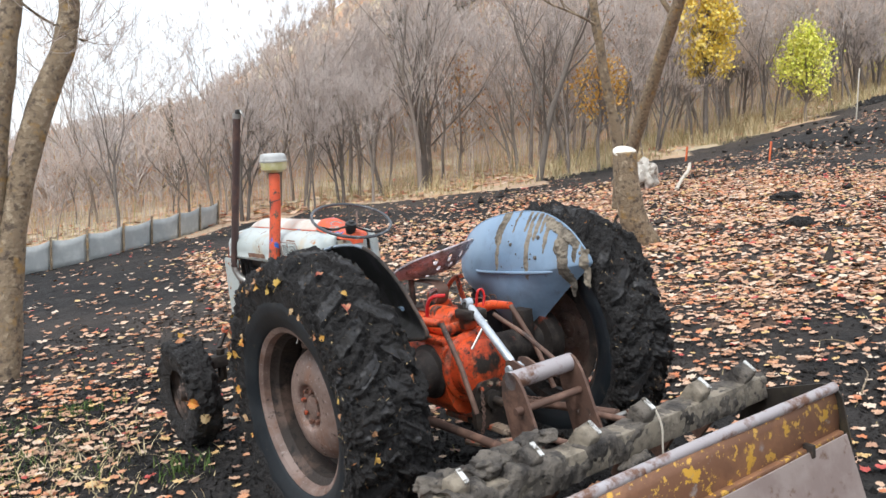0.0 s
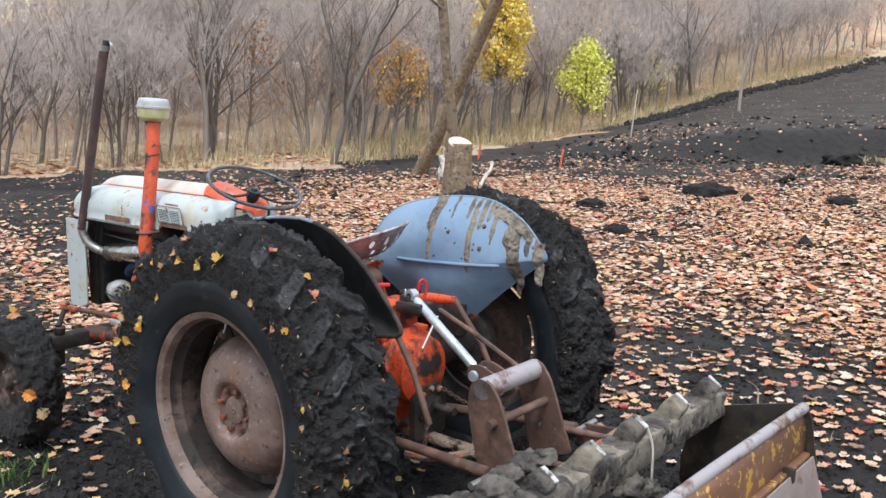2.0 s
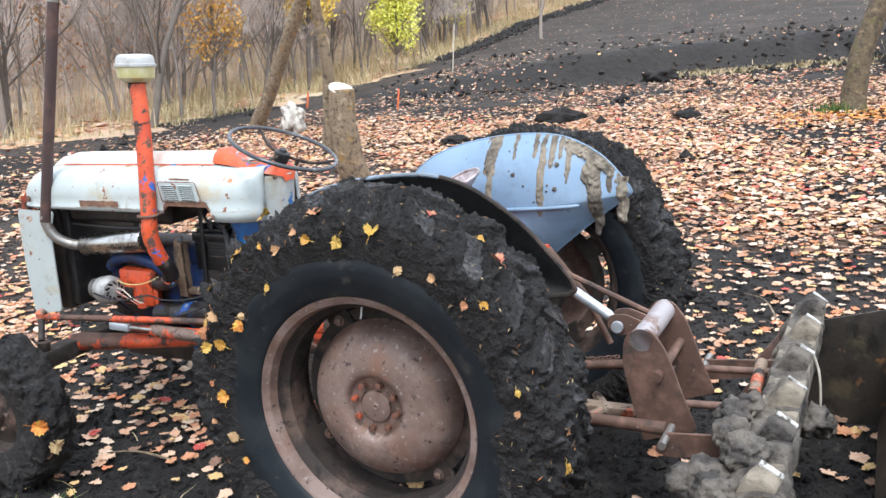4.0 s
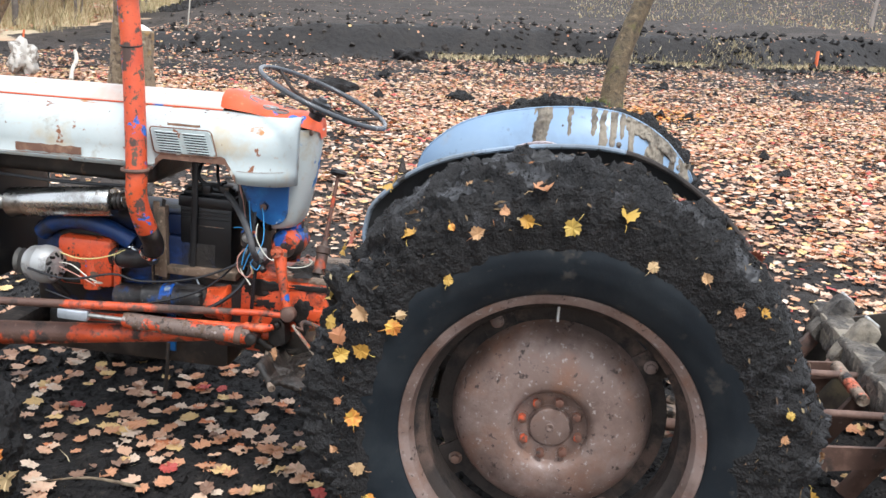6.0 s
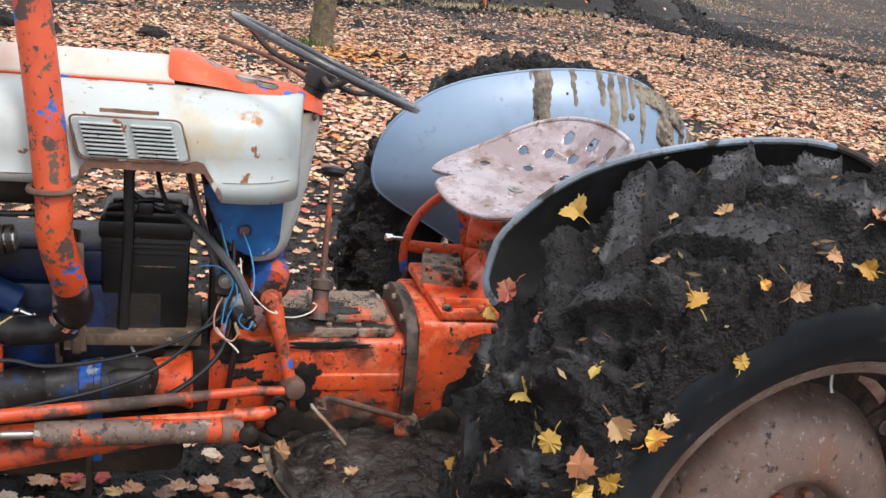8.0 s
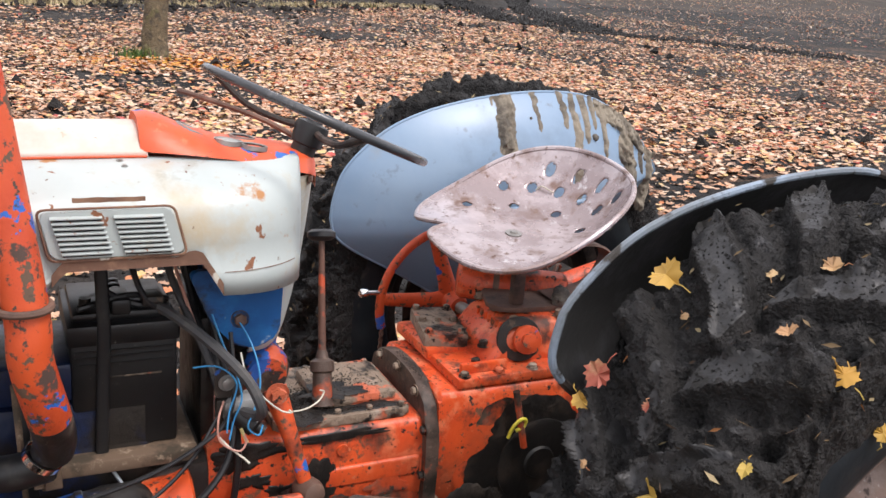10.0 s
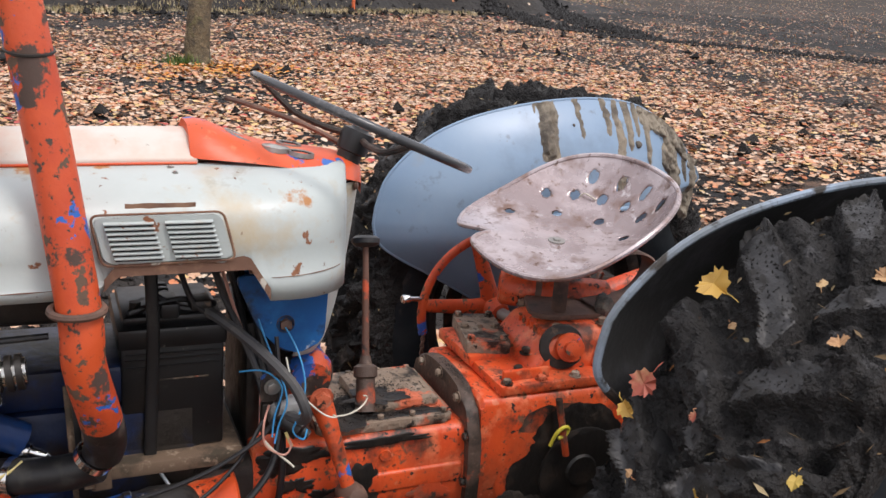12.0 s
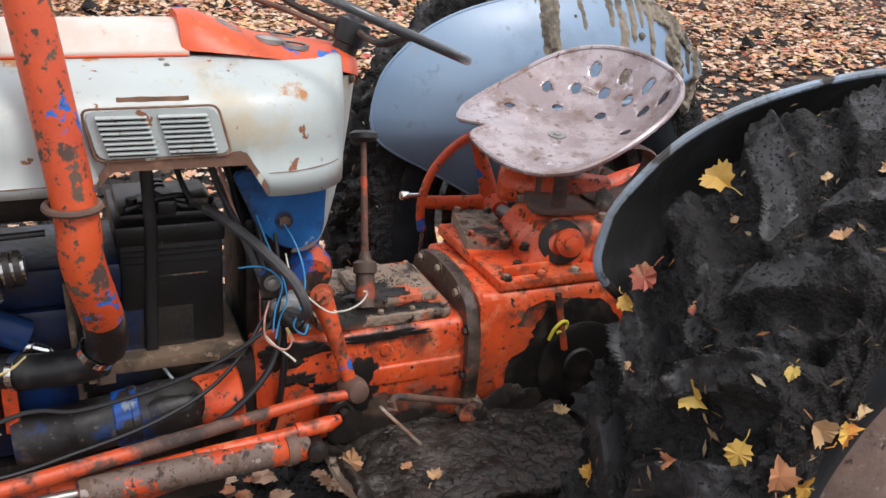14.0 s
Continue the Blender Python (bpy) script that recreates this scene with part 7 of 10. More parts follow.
# flange between gearbox and centre housing
fl = [(-0.172, 0.42), (-0.176, 0.60), (-0.165, 0.690), (-0.120, 0.742), (-0.05, 0.758), (0.05, 0.758), (0.120, 0.742), (0.165, 0.690), (0.176, 0.60), (0.172, 0.42), (0.10, 0.38), (-0.10, 0.38)]
flange = part("housing_flange", plate([(CX + x, z) for x, z in rounded(fl, 0.03, 3)], "y", 0.590, 0.030, 0.005), M_FLANGE, tractor, "bolted iron flange between the housings")
for x, z in ((-0.160, 0.665), (-0.166, 0.56), (-0.165, 0.47), (-0.10, 0.728), (0.10, 0.728), (0.0, 0.742)):
    part("flange_bolt", hexbolt((CX + x, 0.62, z), (0, 1, 0), 0.009, 0.010), M_GREY_IRON, flange)
sect = [(-0.150, 0.46), (-0.165, 0.60), (-0.160, 0.70), (-0.150, 0.742), (0.150, 0.742), (0.160, 0.70), (0.165, 0.60), (0.150, 0.46), (0.09, 0.38), (-0.09, 0.38)]
centre = part("centre_housing", plate([(CX + x, z) for x, z in rounded(sect, 0.03, 3)], "y", -0.13, 0.72, 0.008), M_ORANGE, tractor, "orange rear housing, dark with oil and painted shade low down")


def grime(x, cy, cz, ry, rz, seed, mat, parent, label, thick=0.004, rag=0.35):
    """A crusted patch with a ragged outline on a casting's left side."""
    bm, rings, N = bmesh.new(), [], 72
    for q, t in ((1.0, 0.0), (0.94, 0.6), (0.8, 0.9), (0.55, 1.0), (0.25, 1.0)):
        row = []
        for k in range(N):
            g = 2 * math.pi * k / N
            c, sn = math.cos(g), math.sin(g)
            f = 1 + rag * (noise.fractal(Vector((c * 1.6 + seed, sn * 1.6, seed)), 1.0, 2.0, 5))
            y, z = cy + ry * q * f * c, cz + rz * q * f * sn
            row.append(bm.verts.new((x - thick * t * (0.6 + 0.8 * noise.noise((y * 40, z * 40, seed)) ** 2), y, z)))
        rings.append(row)
    for r0, r1 in zip(rings, rings[1:]):
        for k in range(N):
            bm.faces.new((r0[k], r0[(k + 1) % N], r1[(k + 1) % N], r1[k]))
    bm.faces.new(rings[-1])
    return part("grime_patch", bm, mat, parent, label, sharp=180)


# next three paint the shade round the axle as dark patches, with oil
grime(CX - 0.1605, 0.375, 0.535, 0.195, 0.175, 4.0, M_ORANGE_GREASY, centre, "paint darkened by oil and painted shade round the brake side", 0.003, 0.22)
grime(CX - 0.161, 0.35, 0.54, 0.165, 0.175, 2.0, M_OIL_SHADE, centre, "black patch of painted shade and oil round the brake side", 0.005, 0.13)
part("brake_drum", lathe([(-0.004, 0.105), (0.006, 0.105), (0.009, 0.098), (0.008, 0.04), (0.014, 0.036), (0.014, 0)], (CX - 0.163, 0.33, 0.545), (-1, 0, 0), 36), M_OIL_SHADE, centre, "brake side in the same oil and shade black")
grime(CX - 0.1575, 0.850, 0.570, 0.042, 0.055, 5.0, M_OIL_SHADE, gear, "black grease behind the steering arm", 0.004, 0.55)
grime(CX - 0.1565, 0.80, 0.495, 0.10, 0.055, 31.0, M_ORANGE_GREASY, gear, "black grease low on the casting", 0.004, 0.5)
grime(CX - 0.1545, 0.70, 0.475, 0.11, 0.050, 33.0, M_ORANGE_GREASY, gear, "oil-darkened paint low on the casting", 0.003, 0.5)
grime(CX - 0.156, 0.985, 0.605, 0.035, 0.018, 35.0, M_OIL_SHADE, gear, "black grease smear", 0.003, 0.7)
grime(CX - 0.157, 0.93, 0.575, 0.03, 0.022, 36.0, M_OIL_SHADE, gear, "black grease smear", 0.003, 0.7)
grime(CX - 0.154, 0.75, 0.445, 0.16, 0.030, 8.0, M_BOARDMUD, gear, "mud crusted along the casting's foot", 0.005, 0.45)
grime(CX - 0.154, 0.95, 0.46, 0.09, 0.04, 11.0, M_OIL_SHADE, gear, "black grease on the casting's foot", 0.005, 0.45)
grime(CX - 0.150, 1.02, 0.655, 0.05, 0.03, 13.0, M_OIL_SHADE, gear, "black grease on the casting's shoulder", 0.004, 0.5)
grime(CX - 0.166, 0.50, 0.46, 0.09, 0.05, 17.0, M_BOARDMUD, centre, "mud crusted along the casting's foot", 0.005, 0.45)
part("dipstick", tube(smooth_line([(-0.125, 0.428, 0.628), (-0.128, 0.424, 0.645), (-0.132, 0.418, 0.662), (-0.134, 0.404, 0.674), (-0.131, 0.390, 0.668), (-0.129, 0.394, 0.652), (-0.128, 0.412, 0.645)], 5), 0.0042, 8), M_YELLOW, tractor, "yellow dipstick loop")
part("breather_pipe", tube([(-0.118, 0.415, 0.735), (-0.126, 0.400, 0.66), (-0.126, 0.385, 0.60)], 0.008, 10), M_ORANGE_GREASY, tractor)
# lift cover
bm = block((CX - 0.152, -0.12, 0.742), (CX + 0.152, 0.545, 0.766), 0.006)
lift = part("lift_cover", bm, M_ORANGE, tractor, "orange hydraulic lift cover ringed with bolts")
for x in (-0.138, 0.138):
    for y in (0.525, 0.44, 0.355, 0.24, 0.12, 0.0):
        part("cover_bolt", hexbolt((CX + x, y, 0.766), (0, 0, 1), 0.0095, 0.010), M_GREY_IRON, lift)
part("lift_dome", block((CX - 0.10, -0.10, 0.766), (CX + 0.10, 0.20, 0.835), 0.03, segments=3), M_ORANGE, lift)
bm, rows = bmesh.new(), []
for y, x0, x1, z in ((0.445, -0.075, 0.115, 0.772), (0.425, -0.085, 0.120, 0.800), (0.385, -0.088, 0.122, 0.842), (0.365, -0.085, 0.120, 0.852), (0.28, -0.085, 0.115, 0.856), (0.19, -0.080, 0.110, 0.850), (0.12, -0.07, 0.10, 0.836), (0.10, -0.07, 0.10, 0.766)):
    r = 0.022
    rows.append([bm.verts.new((CX + x, y, q)) for x, q in ((x0 - 0.012, 0.762), (x0 - 0.004, max(0.764, z - 0.035)), (x0 + 0.004, z - 0.012 if z > 0.79 else 0.768), (x0 + r, z), (x1 - r, z), (x1 - 0.004, z - 0.012 if z > 0.79 else 0.768), (x1 + 0.004, max(0.764, z - 0.035)), (x1 + 0.012, 0.762))])
for r0, r1 in zip(rows, rows[1:]):
    for k in range(len(r0) - 1):
        bm.faces.new((r0[k], r0[k + 1], r1[k + 1], r1[k]))
bm.faces.new(rows[0])
part("lift_shoulder", bm, M_ORANGE, lift, "raised orange ram casting with a sloping front")
for k in range(7):
    x = CX - 0.055 + 0.018 * k
    part("cast_numeral", block((x, 0.392, 0.826), (x + 0.009, 0.400, 0.846), 0.002), M_ORANGE, lift, "raised cast mark, unreadable")
part("lift_crown", lathe([(-0.10, 0), (-0.10, 0.06), (-0.085, 0.075), (0.09, 0.075), (0.10, 0.06), (0.10, 0)], (CX - 0.01, 0.02, 0.82), (0, 1, 0), 28), M_ORANGE, lift)
part("side_boss", lathe([(-0.04, 0.085), (0.03, 0.080), (0.05, 0.066), (0.058, 0.040), (0.060, 0)], (CX - 0.085, 0.205, 0.775), (-1, 0.05, 0.15), 32), M_ORANGE, lift, "rounded orange boss on the casting's side")
part("ram_cylinder", lathe([(-0.14, 0), (-0.14, 0.040), (-0.13, 0.046), (0.12, 0.046), (0.13, 0.038), (0.13, 0)], (CX + 0.13, 0.275, 0.865), (0.45, 1, 0.05), 30), M_ORANGE, lift, "short orange ram cylinder behind the casting")
part("cylinder_band", lathe([(0.03, 0.047), (0.03, 0.050), (0.045, 0.050), (0.045, 0.047)], (CX + 0.13, 0.275, 0.865), (0.45, 1, 0.05), 30), M_RUST, lift)
for x, y, z in ((-0.066, 0.372, 0.850), (-0.066, 0.25, 0.856), (0.02, 0.372, 0.850), (0.10, 0.372, 0.850), (0.03, 0.458, 0.766), (-0.085, 0.47, 0.766), (-0.05, 0.435, 0.792)):
    part("boss_bolt", hexbolt((CX + x, y, z), (0, 0.1, 1), 0.010, 0.013), M_GREY_IRON, lift)
for k in range(4):
    part("coil_spring", tube([(CX - 0.04 + 0.03 * math.cos(t), 0.085 - 0.016 * k + 0.004 * t / 6.28, 0.865 + 0.03 * math.sin(t)) for t in np.linspace(0, 2 * np.pi, 19)], 0.0055, 7, caps=False), M_RUST if k % 2 else M_ORANGE, lift)
part("casting_web", block((CX - 0.13, 0.415, 0.766), (CX - 0.118, 0.53, 0.790), 0.004), M_ORANGE, lift)
acc = part("access_plate", plate([(CX + x, y) for x, y in rounded([(-0.015, 0.455), (0.165, 0.415), (0.185, 0.515), (0.010, 0.555)], 0.008)], "z", 0.776, 0.030, 0.003), M_GREY_IRON, tractor, "bolted rusty access plate")
part("plate_neck", block((CX - 0.01, 0.43, 0.750), (CX + 0.175, 0.555, 0.778), 0.008), M_ORANGE, acc)
for x, y in ((0.002, 0.466), (0.153, 0.432), (0.022, 0.540), (0.171, 0.506), (0.078, 0.449), (0.096, 0.523)):
    part("plate_bolt", hexbolt((CX + x, y, 0.806), (0, 0, 1), 0.0085, 0.010), M_GREY_IRON, acc)
part("plate_nut", hexbolt((CX + 0.088, 0.486, 0.806), (0, 0, 1), 0.006, 0.006), M_GREY_IRON, acc)
part("cross_shaft", lathe([(-0.20, 0), (-0.20, 0.030), (-0.185, 0.045), (0.185, 0.045), (0.20, 0.030), (0.20, 0)], (CX, 0.10, 0.815), (1, 0, 0), 28), M_ORANGE, tractor, "orange rockshaft tube")
part("shaft_cap", lathe([(0, 0.032), (0.004, 0.034), (0.014, 0.031), (0.016, 0.016), (0.032, 0.015), (0.034, 0)], (CX - 0.098, 0.352, 0.818), (-1, 0.35, 0.25), 26), M_ORANGE_FLECK, tractor, "round orange plug with a black seal")
part("shaft_seal", lathe([(0, 0.03), (0, 0.052), (0.006, 0.050), (0.008, 0.03)], (CX - 0.090, 0.368, 0.818), (-1, 0.35, 0.25), 26), M_DARKIRON, tractor)
for side in (-1, 1):
    x = CX + side * 0.195
    arm_pts = [(x, 0.10, 0.815), (x + side * 0.01, -0.08, 0.87), (x + side * 0.015, -0.22, 0.88)]
    part("lift_arm", tube(arm_pts, [0.036, 0.024, 0.018], 12), M_ORANGE, tractor, "orange hydraulic lift arm")
    part("lift_rod", tube([(x + side * 0.015, -0.22, 0.88), (x + side * 0.03, -0.36, 0.70), (x + side * 0.04, -0.46, 0.50)], 0.013, 10), M_RUST, tractor, "rusty lift rod")
    part("lower_link", tube([(CX + side * 0.20, 0.0, 0.36), (CX + side * 0.26, -0.45, 0.40), (CX + side * 0.30, -0.80, 0.42)], [0.024, 0.020, 0.024], 12), M_RUST, tractor, "rusty lower link arm")
    # axle trumpet, brake drum and hub
    prof = [(0.14, 0.135), (0.17, 0.135), (0.18, 0.115), (0.30, 0.092), (0.46, 0.085), (0.50, 0.10), (0.515, 0.10), (0.52, 0.155), (0.60, 0.160), (0.61, 0.06), (0.70, 0.05), (0.705, 0)]
    part("axle_housing", lathe(prof, (CX, 0, 0.60), (side, 0, 0), 36), M_AXLE, tractor, "near-black axle trumpet and brake drum")
    part("fender_bracket", block((CX + side * 0.40 - 0.012, -0.10, 0.66), (CX + side * 0.40 + 0.05, 0.0, 0.80), 0.004), M_AXLE, tractor)
    part("brake_spring", tube([(CX + side * (0.20 + 0.006 * k), 0.08 + 0.016 * math.cos(0.9 * k), 0.865 + 0.016 * math.sin(0.9 * k)) for k in range(26)], 0.004, 6), M_RUST, tractor)
# rear face: round cover and PTO bracket with chain
part("rear_cover", lathe([(0, 0.172), (0.02, 0.176), (0.03, 0.168), (0.035, 0.150), (0.10, 0.142), (0.12, 0.10), (0.125, 0)], (CX, -0.125, 0.615), (0, -1, 0), 44), M_ORANGE, tractor, "round orange rear cover")
part("rocker", block((CX - 0.05, -0.24, 0.855), (CX + 0.05, -0.10, 0.905), 0.012), M_DARKIRON, tractor, "greasy top-link rocker")
part("rocker_arm", block((CX - 0.035, -0.16, 0.80), (CX + 0.035, -0.11, 0.93), 0.010), M_ORANGE_GREASY, tractor)
hang = part("hanger_bracket", plate([(CX + x, z) for x, z in rounded([(-0.10, 0.33), (0.10, 0.33), (0.10, 0.50), (0.06, 0.56), (-0.06, 0.56), (-0.10, 0.50)], 0.02)], "y", -0.265, 0.030, 0.004), M_DARKIRON, tractor, "greasy drawbar hanger bracket")
part("pto_shaft", lathe([(0, 0.045), (0.03, 0.045), (0.035, 0.020), (0.13, 0.018), (0.13, 0)], (CX, -0.265, 0.47), (0, -1, 0), 20), M_DARKIRON, hang)
for x, z in ((-0.055, 0.53), (0.055, 0.53), (-0.06, 0.43), (0.06, 0.43), (0, 0.545), (0, 0.41)):
    part("hanger_bolt", hexbolt((CX + x, -0.265, z), (0, -1, 0), 0.012, 0.012), M_GREY_IRON, hang)
part("drawbar", block((CX - 0.03, -0.62, 0.315), (CX + 0.03, 0.10, 0.345), 0.006), M_GREY_IRON, tractor, "muddy swinging drawbar")
part("drawbar_bow", tube(smooth_line([(CX - 0.19, -0.30, 0.32), (CX - 0.16, -0.42, 0.33), (CX - 0.02, -0.50, 0.33), (CX + 0.10, -0.44, 0.33)], 5), 0.018, 8), M_GREY_IRON, tractor)


def chain(points, parent, link=0.020):
    pts = smooth_line(points, 8)
    dist, nxt, k = 0.0, 0.0, 0
    for a, b in zip(pts, pts[1:]):
        while nxt <= dist + (b - a).length:
            c, d = a + (b - a).normalized() * (nxt - dist), (b - a).normalized()
            u = d.orthogonal().normalized()
            if k % 2:
                u = d.cross(u)
            loop = [c + d * (0.62 * link * math.cos(g)) + u * (0.34 * link * math.sin(g)) for g in np.linspace(0, 2 * np.pi, 13)]
            part("chain_link", tube(loop, 0.0030, 5, caps=False), M_RUST, parent)
            nxt += link * 0.82
            k += 1
        dist += (b - a).length


chain([(CX - 0.07, -0.29, 0.52), (CX - 0.10, -0.33, 0.44), (CX - 0.13, -0.35, 0.37), (CX - 0.16, -0.34, 0.31)], hang)
chain([(CX + 0.06, -0.29, 0.53), (CX + 0.12, -0.38, 0.47), (CX + 0.20, -0.50, 0.46)], hang)
# top link
TA, TB = Vector((0.062, -0.150, 0.928)), Vector((-0.03, -0.590, 0.700))
tl = part("top_link", tube([TA.lerp(TB, 0.06), TA.lerp(TB, 0.09), TA.lerp(TB, 0.90), TA.lerp(TB, 0.94)], [0.012, 0.0195, 0.0195, 0.012], 18), M_ZINC, tractor, "pale zinc-plated top link")
part("link_eye", lathe([(-0.018, 0.012), (-0.018, 0.024), (0.018, 0.024), (0.018, 0.012)], TA, (1, 0, 0), 20), M_ZINC, tl)
part("link_eye", lathe([(-0.022, 0.012), (-0.022, 0.026), (0.022, 0.026), (0.022, 0.012)], TB, (1, 0, 0), 20), M_ZINC, tl)
part("link_pin", lathe([(-0.05, 0), (-0.05, 0.020), (-0.038, 0.022), (-0.036, 0.011), (0.05, 0.011), (0.05, 0)], TB, (1, 0, 0), 18), M_ZINC, tl, "pin with a blue cap")
part("turn_handle", tube([TA.lerp(TB, 0.36) + Vector((-0.10, -0.02, -0.09)), TA.lerp(TB, 0.36) + Vector((0.02, 0.004, 0.018))], 0.0062, 8), M_STEEL, tl)
part("link_ring", tube([TA + Vector((-0.03, 0.01, 0.012)) + 0.017 * Vector((0.4 * math.cos(g), math.cos(g) * 0.5, math.sin(g))) for g in np.linspace(0, 2 * np.pi, 17)], 0.003, 6, caps=False), M_ZINC, tl)
part("red_hitch_pin", tube(smooth_line([(0.150, -0.095, 0.855), (0.158, -0.10, 0.93), (0.168, -0.105, 0.965), (0.186, -0.115, 0.965), (0.190, -0.12, 0.93), (0.176, -0.12, 0.885)], 5), 0.0065, 8), M_RED, tractor, "bright red hitch pin")
part("red_lever", tube(smooth_line([(-0.11, -0.04, 0.86), (-0.115, -0.07, 0.95), (-0.10, -0.10, 0.985), (-0.05, -0.125, 0.985)], 5), 0.0095, 8), M_RED, tractor, "red touch-control lever")

# ---- quadrant with two spokes beside the seat ----
QC = Vector((0.40, 0.322, 0.750))
arc = [QC + Vector((0.0, 0.208 * math.sin(g), 0.208 * math.cos(g))) for g in np.linspace(radians(6), radians(106), 34)]
quad = part("control_quadrant", tube(arc, 0.0125, 10), M_ORANGE_FLECK, tractor, "orange hydraulic control quadrant like a quarter wheel")
for v in quad.data.vertices:
    v.co.x = QC.x + (v.co.x - QC.x) * 0.8
for g in (radians(19), radians(84)):
    e = QC + Vector((0, 0.203 * math.sin(g), 0.203 * math.cos(g)))
    ob = part("quadrant_spoke", tube([QC, QC.lerp(e, 0.3), QC.lerp(e, 0.7), e], [0.034, 0.024, 0.019, 0.018], 12), M_ORANGE_FLECK, quad)
    for v in ob.data.vertices:
        v.co.x = QC.x + (v.co.x - QC.x) * 0.5
part("quadrant_hub", lathe([(-0.05, 0), (-0.05, 0.026), (-0.024, 0.034), (0.02, 0.040), (0.03, 0.034), (0.03, 0)], QC, (1, 0, 0), 24), M_ORANGE_FLECK, quad)
part("quadrant_shaft", tube([QC + Vector((-0.03, 0, 0)), QC + Vector((-0.22, -0.02, 0.01))], 0.016, 14), M_STEEL, quad)
part("quadrant_stop", lathe([(0, 0.007), (0.034, 0.007), (0.036, 0.012), (0.052, 0.013), (0.056, 0.010), (0.056, 0)], QC + Vector((0.0, 0.21, 0.040)), (0, 1, 0.05), 14), M_CHROME, quad, "shiny stop screw")
chain([QC + Vector((0, 0.198, -0.055)), QC + Vector((0, 0.20, -0.10)), QC + Vector((0.0, 0.20, -0.13))], quad, 0.012)

# ---- seat: pressed pan with round holes ----
SX, SY, SZ = 0.1452, 0.2829, 1.0265


def seat_edge(g):
    """Outline radius by the angle from straight ahead, with the notch between the two front lobes."""
    u, v = math.sin(g), math.cos(g)
    q, ln = (2.6, 0.240) if v > 0 else (2.2, 0.2426)
    r = 1 / ((abs(u) / 0.2392) ** q + (abs(v) / ln) ** q) ** (1 / q)
    d = math.atan2(u, v) - 0.27
    return r - 0.060 * math.exp(-((abs(d) / 0.125) ** 2.2))


def seat_height(u, v):
    """u across, v ahead, in metres from the pan's middle: a deep dished pan with a raised back, tilted to its left."""
    g = math.atan2(u, v)
    q, ln = (2.6, 0.240) if v > 0 else (2.2, 0.2426)
    rim = min(1.05, ((abs(u) / 0.2392) ** q + (abs(v) / ln) ** q) ** (1 / q))
    rise = 0.0641 - 0.0936 * math.cos(g) + 0.0075 * math.cos(2 * g) + 0.0105 * math.cos(3 * g)
    lobe = 0.010 * math.exp(-(((math.atan2(u, v) - 0.27) / 0.22) ** 2)) * rim**3
    return 0.1301 * u - 0.0024 * v + rise * rim**3.2 + lobe


HOLES = [(0.153, 0.072), (0.179, -0.043), (0.110, -0.038), (0.141, -0.105), (0.146, -0.158), (0.087, -0.152), (0.033, -0.114),
         (0.076, -0.197), (0.020, -0.175), (-0.005, -0.210), (-0.053, -0.172), (-0.085, -0.200), (-0.083, -0.109)]
bm = bmesh.new()
NA, NR = 180, 66
grid = []
for i in range(NA):
    g = 2 * math.pi * i / NA
    grid.append([(math.sin(g) * seat_edge(g) * ((j + 0.5) / NR), math.cos(g) * seat_edge(g) * ((j + 0.5) / NR)) for j in range(NR)])
made = {}


def seat_vert(i, j):
    if (i, j) not in made:
        u, v = grid[i][j]
        for hu, hv in HOLES:
            d = math.hypot(u - hu, v - hv)
            if 0.0100 < d < 0.0160:
                u, v = hu + (u - hu) * 0.0130 / d, hv + (v - hv) * 0.0130 / d
        made[i, j] = bm.verts.new((SX + u, SY + v, SZ + seat_height(u, v)))
    return made[i, j]


for i in range(NA):
    for j in range(NR - 1):
        k = (i + 1) % NA
        c = [(grid[a][b][0], grid[a][b][1]) for a, b in ((i, j), (k, j), (k, j + 1), (i, j + 1))]
        mu, mv = sum(p[0] for p in c) / 4, sum(p[1] for p in c) / 4
        if any(math.hypot(mu - hu, mv - hv) < 0.0124 for hu, hv in HOLES):
            continue
        bm.faces.new((seat_vert(i, j), seat_vert(k, j), seat_vert(k, j + 1), seat_vert(i, j + 1)))
bm.faces.new([seat_vert(i, 0) for i in range(NA)])
pan = part("seat_pan", bm, M_SEAT, tractor, "worn bare-metal pan seat with round drain holes", sharp=60)
mod = pan.modifiers.new("thickness", "SOLIDIFY")
mod.thickness, mod.offset = 0.004, -1
edge = [(SX + math.sin(g) * seat_edge(g), SY + math.cos(g) * seat_edge(g), SZ + seat_height(math.sin(g) * seat_edge(g), math.cos(g) * seat_edge(g)) - 0.003) for g in np.linspace(0, 2 * np.pi, 181)]
part("rolled_edge", tube(edge, 0.0066, 8, caps=False), M_SEAT, pan)
part("seat_washer", lathe([(0, 0.020), (0.003, 0.020), (0.003, 0.009), (0.007, 0.008), (0.007, 0)], (SX - 0.033, SY + 0.042, SZ + seat_height(-0.033, 0.042)), (-0.12, 0, 1), 24), M_STEEL, pan, "bright worn washer and bolt")
part("wire_hook", tube(smooth_line([(SX + u, SY + v, SZ + seat_height(u, v) + h) for u, v, h in ((0.133, -0.113, -0.004), (0.124, -0.120, 0.010), (0.108, -0.128, 0.012), (0.094, -0.140, 0.004))], 4), 0.0022, 6), M_PALE, pan)
spring = smooth_line([(0.085, 0.30, 1.000), (0.085, 0.20, 1.004), (0.085, 0.12, 1.002), (0.085, 0.075, 0.975), (0.085, 0.082, 0.925), (0.085, 0.13, 0.885), (0.085, 0.24, 0.872)], 5)
bm = bmesh.new()
